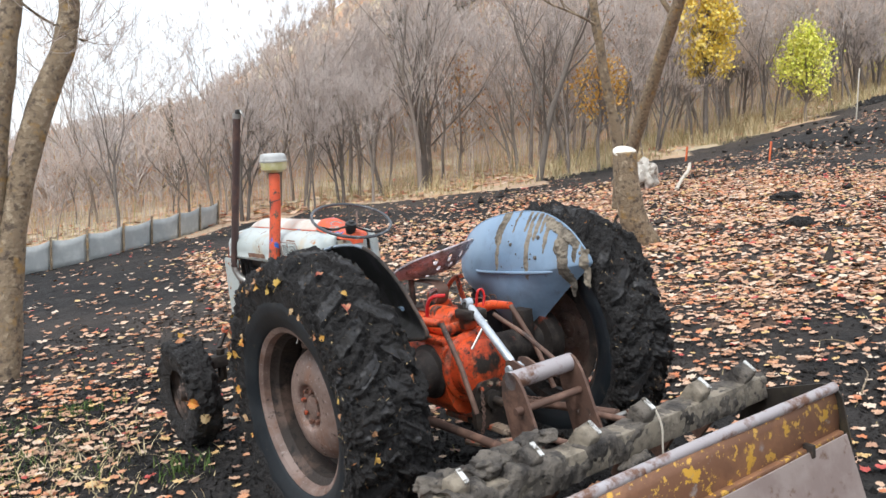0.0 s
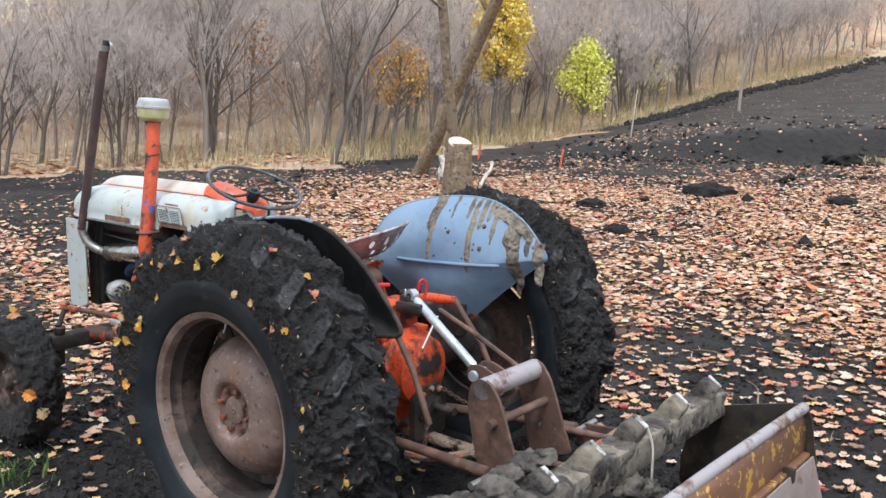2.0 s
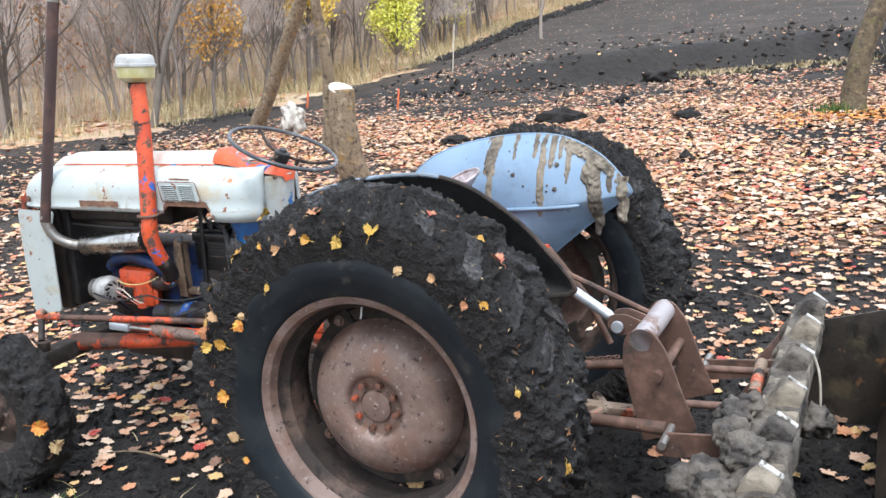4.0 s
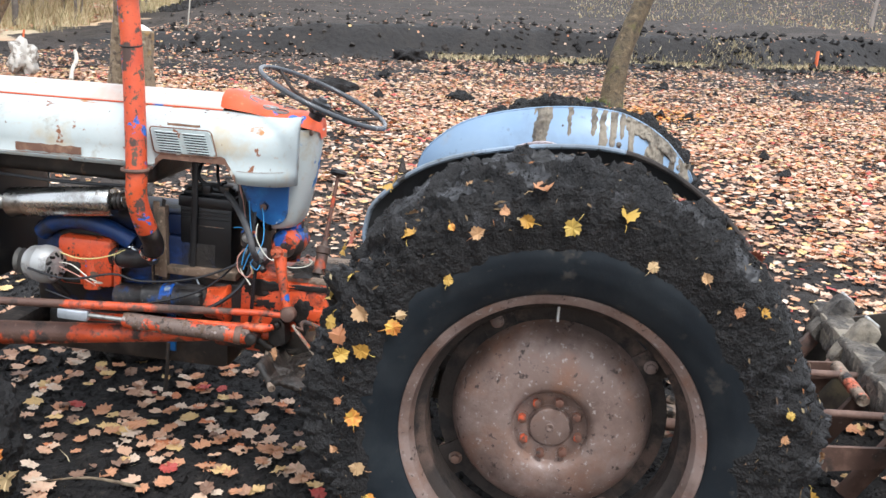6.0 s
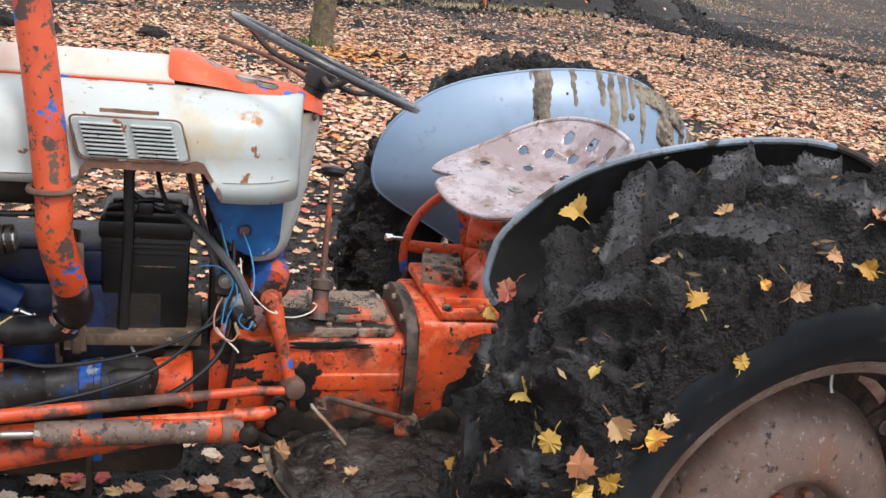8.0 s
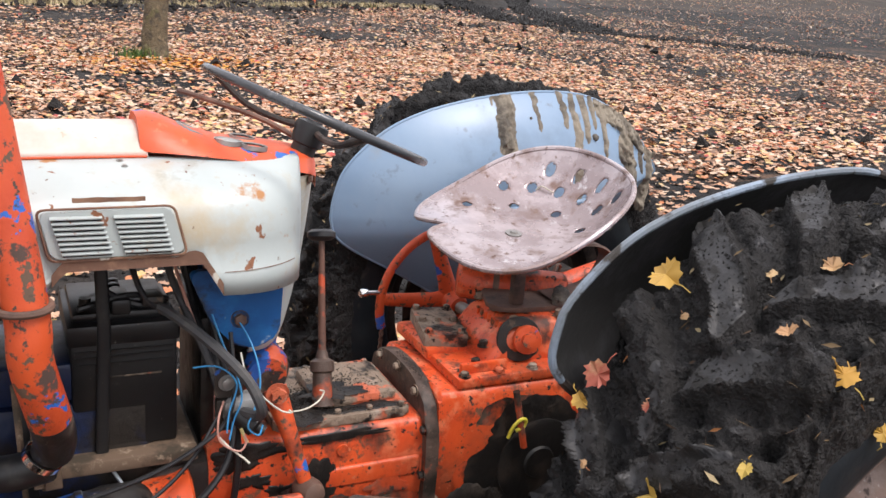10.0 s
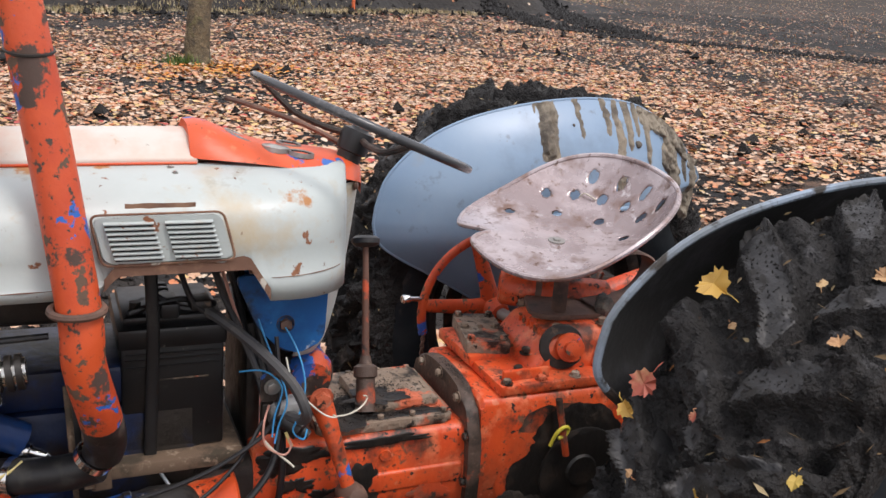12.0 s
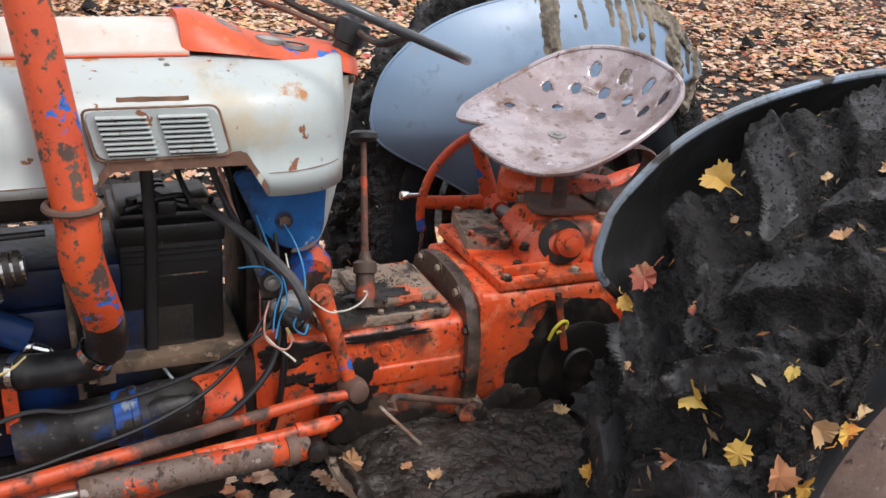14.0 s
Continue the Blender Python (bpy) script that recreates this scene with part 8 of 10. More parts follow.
rows = [[bm.verts.new(p + Vector((dx, 0, 0)) + n_ * t) for dx, t in ((-0.03, 0), (0.03, 0), (0.03, 0.007), (-0.03, 0.007))] for p, n_ in ((q[0], q[2] if abs(q[2].x) < 0.5 else q[1]) for q in frames(spring))]
for r0, r1 in zip(rows, rows[1:]):
    for k in range(4):
        bm.faces.new((r0[k], r0[(k + 1) % 4], r1[(k + 1) % 4], r1[k]))
part("seat_spring", bm, M_RUST, tractor, "curved rusty seat spring")
part("seat_bracket", plate([(0.09 + x, y) for x, y in rounded([(-0.075, 0.17), (0.085, 0.13), (0.09, 0.36), (-0.02, 0.40), (-0.06, 0.37)], 0.02)], "z", 0.856, 0.012, 0.003), M_RUST, tractor, "muddy seat bracket plate")
part("seat_post", block((0.050, 0.315, 0.866), (0.072, 0.345, 1.010), 0.003), M_RUST, tractor, "flat rusty seat post")
part("bracket_mud", tube(smooth_line([(0.02, 0.24, 0.872), (0.05, 0.21, 0.880), (0.10, 0.19, 0.878)], 5), [0.012, 0.016, 0.020, 0.022, 0.024, 0.022, 0.020, 0.018, 0.016, 0.012, 0.008], 9), M_BARMUD, tractor, "clot of mud on the seat bracket")
part("bracket_hook", tube(smooth_line([(0.01, 0.15, 0.868), (0.01, 0.152, 0.905), (0.01, 0.165, 0.918), (0.01, 0.18, 0.91)], 4), 0.0045, 7), M_RUST, tractor)

# ---- running board and pedals on the left ----
n, m = 110, 150
verts = []
for i in range(n):
    for j in range(m):
        u, v = i / (n - 1), j / (m - 1)
        y = 0.93 - 0.56 * v
        front = 0.055 * (1 - u) ** 0.6 * max(0, 1 - v * 5)
        x = -0.10 - 0.27 * u * (1 - 0.18 * max(0, 1 - 5 * v))
        z = 0.445 - 0.01 * u + 0.055 * math.exp(-((v / 0.05) ** 2)) - front
        verts.append((x, y, z))
faces = [(i * m + j, i * m + j + 1, (i + 1) * m + j + 1, (i + 1) * m + j) for i in range(n - 1) for j in range(m - 1)]
verts = np.array(verts)
q = verts * np.array([1, 1, 0])
verts[:, 2] += 0.040 * (fbm(q * 11 + 1, 3) - 0.5) + 0.010 * (fbm(q * 42 + 3, 3) - 0.5) + 0.007 * (fbm(q * 150 + 7, 3) - 0.5)
me = grid_mesh("running_board", verts, faces, M_BOARDMUD)
board = part("running_board", me, None, tractor, "footboard buried in dark mud, edge bent")
rng = np.random.default_rng(91)
k = rng.choice(len(verts), 1500)
c, size = verts[k] + np.array([0, 0, 0.008]), rng.uniform(0.001, 0.005, 1500) * rng.uniform(0.5, 1.5, 1500)
octa = np.array([(1, 0, 0), (-1, 0, 0), (0, 1, 0), (0, -1, 0), (0, 0, 1), (0, 0, -1)], float)
tri = np.array([(0, 2, 4), (2, 1, 4), (1, 3, 4), (3, 0, 4), (2, 0, 5), (1, 2, 5), (3, 1, 5), (0, 3, 5)])
pts = c[:, None] + octa[None] * size[:, None, None] * rng.uniform(0.5, 1.4, (1500, 6, 1))
tagged(part("board_grit", grid_mesh("board_grit", pts.reshape(-1, 3), (np.arange(1500)[:, None, None] * 6 + tri[None]).reshape(-1, 3), M_BOARDMUD, smooth=False), None, board, "crumbs of mud on the footboard"), kind="stuff")
mod = board.modifiers.new("thickness", "SOLIDIFY")
mod.thickness, mod.offset = 0.02, 0
part("board_edge", tube(smooth_line([(-0.115, 0.945, 0.50), (-0.16, 0.945, 0.475), (-0.21, 0.935, 0.45), (-0.28, 0.91, 0.43), (-0.36, 0.87, 0.42)], 5), [0.012] * 21, 8), M_GREY_IRON, board, "bent bare edge of the footboard")
part("board_support", tube([(-0.10, 0.70, 0.42), (-0.35, 0.66, 0.41)], 0.018, 8), M_DARKIRON, board)
pedal = part("brake_pedal", tube(smooth_line([(-0.110, 0.600, 0.488), (-0.135, 0.635, 0.512), (-0.165, 0.705, 0.548), (-0.195, 0.790, 0.588), (-0.200, 0.815, 0.596), (-0.203, 0.826, 0.585)], 5), 0.0075, 10), M_RUST, tractor, "rusty brake pedal lever")
part("pedal_link", tube([(-0.203, 0.828, 0.592), (-0.208, 0.822, 0.572), (-0.215, 0.842, 0.580)], [0.009, 0.010, 0.006], 10), M_RUST, pedal)
part("pedal_plate", block((-0.010, -0.062, -0.003), (0.010, 0.062, 0.003), 0.002, m=Matrix.Translation((-0.220, 0.810, 0.541)) @ pose(0, 0, 0, 48, 10, 0)), M_GREY_IRON, pedal, "thin bare pedal plate")
part("pedal_boss", lathe([(-0.02, 0), (-0.02, 0.030), (0.03, 0.032), (0.036, 0.020), (0.036, 0)], (-0.105, 0.598, 0.472), (-1, 0.15, 0), 22), M_GREY_IRON, tractor)


# ---- leaves stuck to the mud of the left rear tyre: tractor coordinates, colour ----
def stuck_leaf(at, mat, size, turn, seed, label, nrm=None):
    rnd = random.Random(seed)
    at = Vector(at)
    if nrm is None:
        skin = MUD_SKIN[-1]
        at = Vector(skin[np.argmin(((skin - np.array(at)) ** 2).sum(1))])
        r = Vector((0, at.y, at.z - 0.60))
        side = min(1.0, max(0.0, (0.645 - r.length) / 0.06))
        nrm = r.normalized() * (1 - side) + Vector((-1, 0, 0.12)) * side
    nrm = (Vector(nrm) + Vector((rnd.uniform(-1, 1), rnd.uniform(-1, 1), rnd.uniform(-1, 1))) * 0.22).normalized()
    u = nrm.orthogonal().normalized()
    u = Matrix.Rotation(radians(turn), 3, nrm) @ u
    w = nrm.cross(u)
    bm = bmesh.new()
    mid = bm.verts.new(nrm * 0.002)
    rim, bend, fold = [], rnd.uniform(-0.5, 1.2), rnd.uniform(-0.3, 0.9)
    for k, (p, q) in enumerate(MAPLE):
        h = bend * q * q + fold * abs(p) + rnd.gauss(0, 0.045)
        rim.append(bm.verts.new(size * (p * u * 0.92 + q * w + h * nrm)))
    for k in range(len(rim)):
        bm.faces.new((mid, rim[k], rim[(k + 1) % len(rim)]))
    base = size * -0.48 * w
    ob = tagged(new("maple_leaf"), label, "leaf", "leaves stuck to the tractor")
    ob.matrix_world = LEAN @ Matrix.Translation(at + nrm * 0.010)
    part("leaf_blade", bm, mat, ob)
    part("leaf_stalk", tube([base, base - w * size * 0.2 + nrm * 0.003, base - w * size * 0.4 - nrm * 0.004], [0.0010, 0.0009, 0.0008], 5), mat, ob)


LEAF_KIND = {"y": (M_LEAF_YELLOW, "bright yellow maple leaf stuck in black mud"), "t": (M_LEAF_TAN, "tan dried maple leaf stuck in black mud"), "o": (M_LEAF_ORANGE, "orange maple leaf stuck in black mud"), "r": (M_LEAF_RED, "dull red maple leaf stuck in black mud")}
STUCK = """-0.780 0.395 1.124 t .06,-0.851 0.510 0.968 y .045,-0.778 0.591 0.884 y .085,-0.853 0.571 0.859 y .075,-0.884 0.481 0.902 t .085,-0.889 0.404 0.867 o .08,
-0.880 0.535 0.837 t .09,-0.888 0.481 0.804 y .08,-0.782 0.622 0.807 t .05,-0.615 0.645 0.674 y .05,-0.636 0.596 0.870 t .03,-0.602 0.427 1.088 t .03,
-0.692 0.535 0.983 r .03,-0.847 0.078 1.229 t .085,-0.864 0.373 1.095 y .08,-0.729 0.258 1.207 t .06,-0.882 0.217 1.126 t .065,-0.874 0.164 1.177 t .05,
-0.879 0.108 1.167 y .065,-0.883 0.004 1.163 y .08,-0.875 0.280 1.129 o .035,-0.889 0.383 0.907 t .05,-0.889 0.277 0.998 y .05,-0.794 0.647 0.688 o .04,
-0.669 0.317 1.177 t .035,-0.870 -0.113 1.197 y .085,-0.761 -0.432 1.099 r .075,-0.888 -0.187 1.086 t .055,-0.884 -0.304 1.080 t .05,-0.873 -0.347 1.088 t .05,
-0.882 -0.394 1.012 t .05,-0.873 -0.441 1.006 y .05,-0.885 0.528 0.791 y .075,-0.887 0.494 0.624 o .085,-0.889 0.472 0.490 t .075,-0.885 0.532 0.663 t .04,
-0.881 -0.548 0.769 y .04,-0.888 0.430 0.403 o .05,-0.884 -0.543 0.708 t .04,-0.886 0.536 0.536 t .04,-0.726 -0.369 1.146 y .05,-0.757 -0.233 1.216 r .06,
-0.823 -0.644 0.545 y .065,-0.811 -0.645 0.643 t .05,-0.562 -0.595 0.790 t .05"""
for k, row in enumerate(STUCK.replace("\n", "").split(",")):
    x, y, z, c, size = row.split()
    stuck_leaf((float(x), float(y), float(z)), LEAF_KIND[c][0], float(size) * 0.58, k * 67 % 360, 900 + k, LEAF_KIND[c][1])
for k, (at, c, size, nrm) in enumerate((((-0.215, 0.905, 0.475), "t", 0.07, (-0.8, 0.5, 0.5)), ((-0.20, 0.42, 0.475), "t", 0.05, (-0.3, 0.3, 1)), ((-0.30, 0.76, 0.452), "t", 0.045, (0, 0, 1)), ((-0.25, 0.80, 0.450), "t", 0.035, (0, 0.2, 1)), ((-0.600, 0.471, 1.160), "y", 0.075, (-0.3, 0.7, 0.7)), ((-0.590, 0.567, 1.004), "r", 0.062, (-0.3, 0.9, 0.5)), ((-0.590, 0.592, 0.965), "y", 0.04, (-0.3, 0.9, 0.3)))):
    stuck_leaf(at, LEAF_KIND[c][0], size * 0.8, 70 * k + 35, 980 + k, LEAF_KIND[c][1].replace("in black mud", "to the muddy tractor"), nrm)
for k, (at, c, nrm) in enumerate((((-0.775, 1.565, 0.30), "o", (-0.6, -1, 0.1)), ((-0.72, 1.560, 0.20), "t", (-0.3, -1, 0)), ((-0.72, 1.80, 0.635), "t", (-0.2, -0.3, 1)), ((-0.69, 1.84, 0.64), "y", (-0.2, -0.2, 1)))):
    stuck_leaf(at, LEAF_KIND[c][0], 0.07, 80 * k + 20, 960 + k, LEAF_KIND[c][1], nrm)


for k, (a, b, c, d) in enumerate((((0.02, 1.20, 1.075), (-0.01, 1.19, 1.02), (-0.03, 1.17, 0.975), (-0.035, 1.13, 0.945)), ((0.05, 1.14, 1.08), (0.01, 1.12, 1.00), (-0.05, 1.09, 0.92), (-0.08, 1.06, 0.84)), ((0.06, 1.10, 1.07), (0.02, 1.085, 0.98), (-0.03, 1.075, 0.90), (-0.09, 1.05, 0.80)),
                               ((0.09, 1.12, 1.08), (0.06, 1.09, 1.00), (0.02, 1.07, 0.92), (-0.04, 1.04, 0.82)), ((0.0, 1.24, 1.07), (-0.03, 1.25, 1.01), (-0.02, 1.20, 0.97), (-0.02, 1.15, 0.96)), ((0.07, 1.08, 1.05), (0.05, 1.07, 0.95), (0.0, 1.06, 0.85), (-0.07, 1.03, 0.77)))):
    wire("cable", M_HOSE if k % 2 else M_WIRE["black"], [a, b, c, d], 0.0055 + 0.0015 * (k % 3))
part("cable_clip", block((-0.045, 1.20, 0.955), (0.03, 1.235, 0.985), 0.006), M_BLACK, tractor)
part("fibre_board", block((-0.112, 1.310, 0.700), (-0.106, 1.338, 0.945), 0.002, m=pose(0, 0, 0, -1.5, 0, 0)), M_WOOD, tractor, "strip of brown fibre board")

# grease caked along the gearbox's top edge, and card strips beside the battery
grime(CX - 0.151, 0.99, 0.668, 0.075, 0.020, 21.0, M_OIL_SHADE, gear, "black grease along the casting's top edge", 0.004, 0.5)
grime(CX - 0.150, 0.80, 0.676, 0.10, 0.012, 23.0, M_OIL_SHADE, gear, "black grease along the casting's top edge", 0.004, 0.5)
grime(CX - 0.159, 0.70, 0.55, 0.05, 0.03, 27.0, M_ORANGE_GREASY, gear, "grease-dulled paint patch", 0.002, 0.6)
for k in range(3):
    part("card_strip", block((-0.105 + 0.008 * k, 1.340 + 0.004 * k, 0.690), (-0.102 + 0.008 * k, 1.362, 0.950 - 0.012 * k), 0.001, m=pose(0, 0, 0, -1.0 - 0.8 * k, 0, 0)), M_BATTERY if k % 2 else M_WOOD, tractor)


# ---- grit and greasy crumbs lying on the gearbox cover and the flanges ----
def grit(name, parent, cx, cy, z, rx, ry, count, seed, mat, label=""):
    rng = np.random.default_rng(seed)
    u = rng.normal(0, 0.45, (count, 2))
    size = rng.uniform(0.0006, 0.0019, count)
    c = np.stack([cx + rx * np.clip(u[:, 0], -1, 1), cy + ry * np.clip(u[:, 1], -1, 1), z + size * 0.3 + 0.006 * np.exp(-(u**2).sum(1) * 4) * rng.uniform(0, 1, count)], -1)
    octa = np.array([(1, 0, 0), (-1, 0, 0), (0, 1, 0), (0, -1, 0), (0, 0, 1), (0, 0, -1)], float)
    tri = np.array([(0, 2, 4), (2, 1, 4), (1, 3, 4), (3, 0, 4), (2, 0, 5), (1, 2, 5), (3, 1, 5), (0, 3, 5)])
    pts = c[:, None] + octa[None] * size[:, None, None] * rng.uniform(0.5, 1.4, (count, 6, 1))
    ob = part(name, grid_mesh(name, pts.reshape(-1, 3), (np.arange(count)[:, None, None] * 6 + tri[None]).reshape(-1, 3), mat, smooth=False), None, parent, label)
    tagged(ob, kind="stuff")


def grease_pool(cx, cy, z, rx, ry, seed, mat, parent, label, thick=0.004, rag=0.5):
    """A ragged crust lying on a level casting."""
    ob = grime(0.0, cy, cx, ry, rx, seed, mat, parent, label, thick, rag)
    for v in ob.data.vertices:
        x, y, q = v.co
        v.co = (q, y, z - x)
    ob.data.flip_normals()


grease_pool(CX - 0.060, 0.875, 0.7065, 0.070, 0.065, 41.0, M_OIL_SHADE, cov, "black greasy crust round the lever's foot")
grease_pool(CX - 0.055, 0.800, 0.7285, 0.038, 0.060, 43.0, M_OIL_SHADE, cov, "black greasy crust on the raised cover", 0.003)
grease_pool(CX - 0.100, 0.75, 0.7065, 0.018, 0.09, 45.0, M_OIL_SHADE, cov, "black grease along the cover's edge", 0.003)
grit("grit", cov, CX - 0.05, 0.87, 0.7085, 0.095, 0.070, 1500, 71, M_BOARDMUD, "greasy grit round the lever's foot")
grit("grit", cov, CX - 0.02, 0.76, 0.729, 0.085, 0.085, 500, 72, M_BOARDMUD, "brown dusty grit on the cover")
grit("grit", cov, CX - 0.105, 0.78, 0.7075, 0.016, 0.14, 500, 73, M_OIL_SHADE, "black grit along the cover's edge")
grit("grit", flange, CX - 0.05, 0.605, 0.7590, 0.09, 0.012, 260, 74, M_BOARDMUD, "crumbs on the flange")

# ---- box blade on the rear links ----
box_blade = tagged(new("box_blade"), "rusty box blade with muddy scarifier shanks", "box blade")
box_blade.matrix_world = LEAN
XL, XR = -0.86, 0.90


def bpart(name, bm, material, label="", parent=None, sharp=40):
    return part(name, bm, material, parent or box_blade, label, sharp)


# moldboard: curved sheet from the top pipe down to the cutting edge
prof = [(-1.520, 0.535), (-1.535, 0.49), (-1.545, 0.42), (-1.540, 0.33), (-1.520, 0.24), (-1.490, 0.16), (-1.455, 0.09), (-1.44, 0.055)]
bm = bmesh.new()
ra, rb = [bm.verts.new((XL, y, z)) for y, z in prof], [bm.verts.new((XR, y, z)) for y, z in prof]
for k in range(len(prof) - 1):
    bm.faces.new((ra[k], ra[k + 1], rb[k + 1], rb[k]))
mb = bpart("moldboard", bm, M_BOXPAINT, "curved steel moldboard, yellow paint flaking to rust")
mod = mb.modifiers.new("thickness", "SOLIDIFY")
mod.thickness, mod.offset = 0.010, 0
bm = bmesh.new()
ra, rb = ([bm.verts.new((x, y + 0.009, z)) for y, z in prof] for x in (XL + 0.012, XR - 0.004))
for k in range(len(prof) - 1):
    bm.faces.new((ra[k], rb[k], rb[k + 1], ra[k + 1]))
bpart("inner_face", bm, M_BOXINSIDE, "dark mud-stained inside of the moldboard", mb)
pipe_line = [(XL, -1.515, 0.540), (XL * 0.5, -1.505, 0.541), (0.0, -1.505, 0.541), (XR * 0.5, -1.515, 0.541), (XR + 0.005, -1.528, 0.540)]
bpart("top_pipe", tube(smooth_line(pipe_line, 6), 0.023, 14), M_BOXPIPE, "scuffed steel pipe along the top edge")
bm = plate([(XL + 0.02, 0.02), (XR - 0.01, 0.02), (XR - 0.01, 0.345), (XL + 0.02, 0.345)], "y", -1.590, 0.010, 0.003)
bmesh.ops.transform(bm, verts=bm.verts, matrix=Matrix.Translation((0, -1.55, 0.345)) @ pose(0, 0, 0, -16, 0, 0) @ Matrix.Translation((0, 1.55, -0.345)))
rear = bpart("rear_blade", bm, M_BOXREAR, "flat greyed rear blade plate")
bpart("hinge_rail", block((XL + 0.02, -1.575, 0.335), (XR - 0.01, -1.545, 0.365), 0.006), M_BOXPAINT, parent=rear)
for x in (-0.4, 0.62):
    bpart("hinge_lug", block((x, -1.60, 0.33), (x + 0.025, -1.555, 0.385), 0.004), M_DARKIRON, parent=rear)
for x0 in (XL - 0.006, XR):
    out = rounded([(-1.085, 0.440), (-1.50, 0.555), (-1.56, 0.53), (-1.60, 0.30), (-1.58, 0.03), (-1.12, 0.02), (-1.02, 0.06), (-1.02, 0.20)], 0.03)
    bpart("side_plate", plate(out, "x", x0, 0.010, 0.003), M_BOXINSIDE, "dark mud-stained steel end plate")
# shank bar with mud
bpart("shank_bar", block((XL, -1.205, 0.425), (XR, -1.085, 0.535), 0.008), M_DRYMUD, "square tool bar under drying mud")
n, m = 260, 26
X = np.linspace(XL, XR, n)
ring = np.array([(-1.206, 0.43), (-1.209, 0.48), (-1.207, 0.528), (-1.198, 0.540), (-1.15, 0.542), (-1.10, 0.540), (-1.080, 0.528), (-1.076, 0.48), (-1.078, 0.42), (-1.11, 0.405)])
ry, rz = resample(ring, m)
G, J = np.meshgrid(np.arange(n), np.arange(m), indexing="ij")
P = np.stack([X[G], ry[J], rz[J]], -1).reshape(-1, 3)
lump = fbm(P * 11 + 3, 4).reshape(n, m)
small = fbm(P * 48 + 8, 3).reshape(n, m)
lowx = np.clip((-0.15 - X) / 0.35, 0, 1)[:, None]
push = 0.042 * (lump - 0.5) * (1 + 1.6 * lowx) + 0.020 * (small - 0.5) + 0.014 * lowx - 0.003
cy, cz = -1.145, 0.48
dy, dz = ry[J] - cy, rz[J] - cz
ln = np.hypot(dy, dz)
V = np.stack([X[G], ry[J] + push * dy / ln, rz[J] + push * dz / ln], -1).reshape(-1, 3)
F = np.stack([G[:-1, :-1] * m + J[:-1, :-1], G[:-1, :-1] * m + J[:-1, :-1] + 1, (G[:-1, :-1] + 1) * m + J[:-1, :-1] + 1, (G[:-1, :-1] + 1) * m + J[:-1, :-1]], -1).reshape(-1, 4)
bpart("bar_mud", grid_mesh("bar_mud", V, F, M_BARMUD), None, "clotted grey mud along the bar")
for k, x in enumerate((-0.800, -0.480, -0.195, 0.135, 0.465, 0.768)):
    tilt = (-6, 3, 7, -4, 5, 9)[k]
    m4 = Matrix.Translation((x, -1.135, 0.525)) @ pose(0, 0, 0, 32 + tilt * 0.5, tilt * 0.6, tilt)
    bm = plate(rounded([(-0.044, -0.12), (0.038, -0.12), (0.038, 0.098), (-0.044, 0.104)], 0.030, 4), "x", -0.030, 0.060, 0.004)
    bmesh.ops.subdivide_edges(bm, edges=[e for e in bm.edges if e.calc_length() > 0.03], cuts=4, use_grid_fill=True)
    for v in bm.verts:
        q = noise.fractal(v.co * 16 + Vector((k * 4.0, 0, 0)), 1.0, 2.0, 4) + 0.5 * noise.noise(v.co * 70)
        v.co += Vector((q, 0.6 * q, 0.25 * q)) * 0.007
        if v.co.z > 0.07:
            v.co.z -= 0.35 * max(0.0, 0.014 - v.co.x)
    bmesh.ops.transform(bm, matrix=m4, verts=bm.verts)
    sh = bpart("ripper_shank", bm, M_BARMUD if k % 2 else M_DRYMUD, "slanted shank top, mud-crusted with a bare worn edge", sharp=60)
    part("shank_top", block((0.010, -0.038, 0.094), (0.030, 0.030, 0.104), 0.003, m=m4), M_WORNEND, sh, "bare grey worn edge")
    part("shank_tail", block((-0.014, -0.030, -0.34), (0.014, 0.030, -0.10), 0.005, m=m4), M_RUST, sh)
# clods hanging from the bar
for k, (x, y, z, r) in enumerate(((0.02, -1.23, 0.40, 0.07), (0.12, -1.24, 0.36, 0.06), (0.20, -1.25, 0.31, 0.055), (-0.62, -1.10, 0.57, 0.07), (-0.48, -1.04, 0.55, 0.06), (-0.35, -1.03, 0.56, 0.06), (-0.70, -0.99, 0.50, 0.08), (-0.83, -1.05, 0.55, 0.06), (-0.30, -1.07, 0.58, 0.04))):
    bm = bmesh.new()
    bmesh.ops.create_icosphere(bm, subdivisions=4, radius=1)
    for v in bm.verts:
        q = 0.85 + 0.40 * noise.fractal(v.co * 1.5 + Vector((k * 5.0, 0, 0)), 1.0, 2.0, 3) + 0.10 * noise.noise(v.co * 9)
        v.co = Vector((x, y, z)) + Vector((v.co.x * 1.35, v.co.y, v.co.z * 0.75)) * r * q
    bpart("mud_clod", bm, M_BARMUD, sharp=180)
# A-frame plates, cross tubes and lower link pins
left = rounded([(-0.635, 0.690), (-0.670, 0.728), (-0.725, 0.728), (-0.770, 0.67), (-0.800, 0.60), (-0.830, 0.515), (-0.885, 0.385), (-0.70, 0.32), (-0.662, 0.463), (-0.630, 0.60)], 0.018, 3)
for x in (-0.155, 0.185):
    bpart("mast_plate", plate(left, "x", x, 0.014, 0.003), M_RUST, "rusted mast side plate")
    bpart("mast_brace", tube([(x + 0.02, -0.80, 0.47), (x + 0.03, -0.95, 0.475), (x + 0.03, -1.10, 0.485)], 0.014, 10), M_RUST)
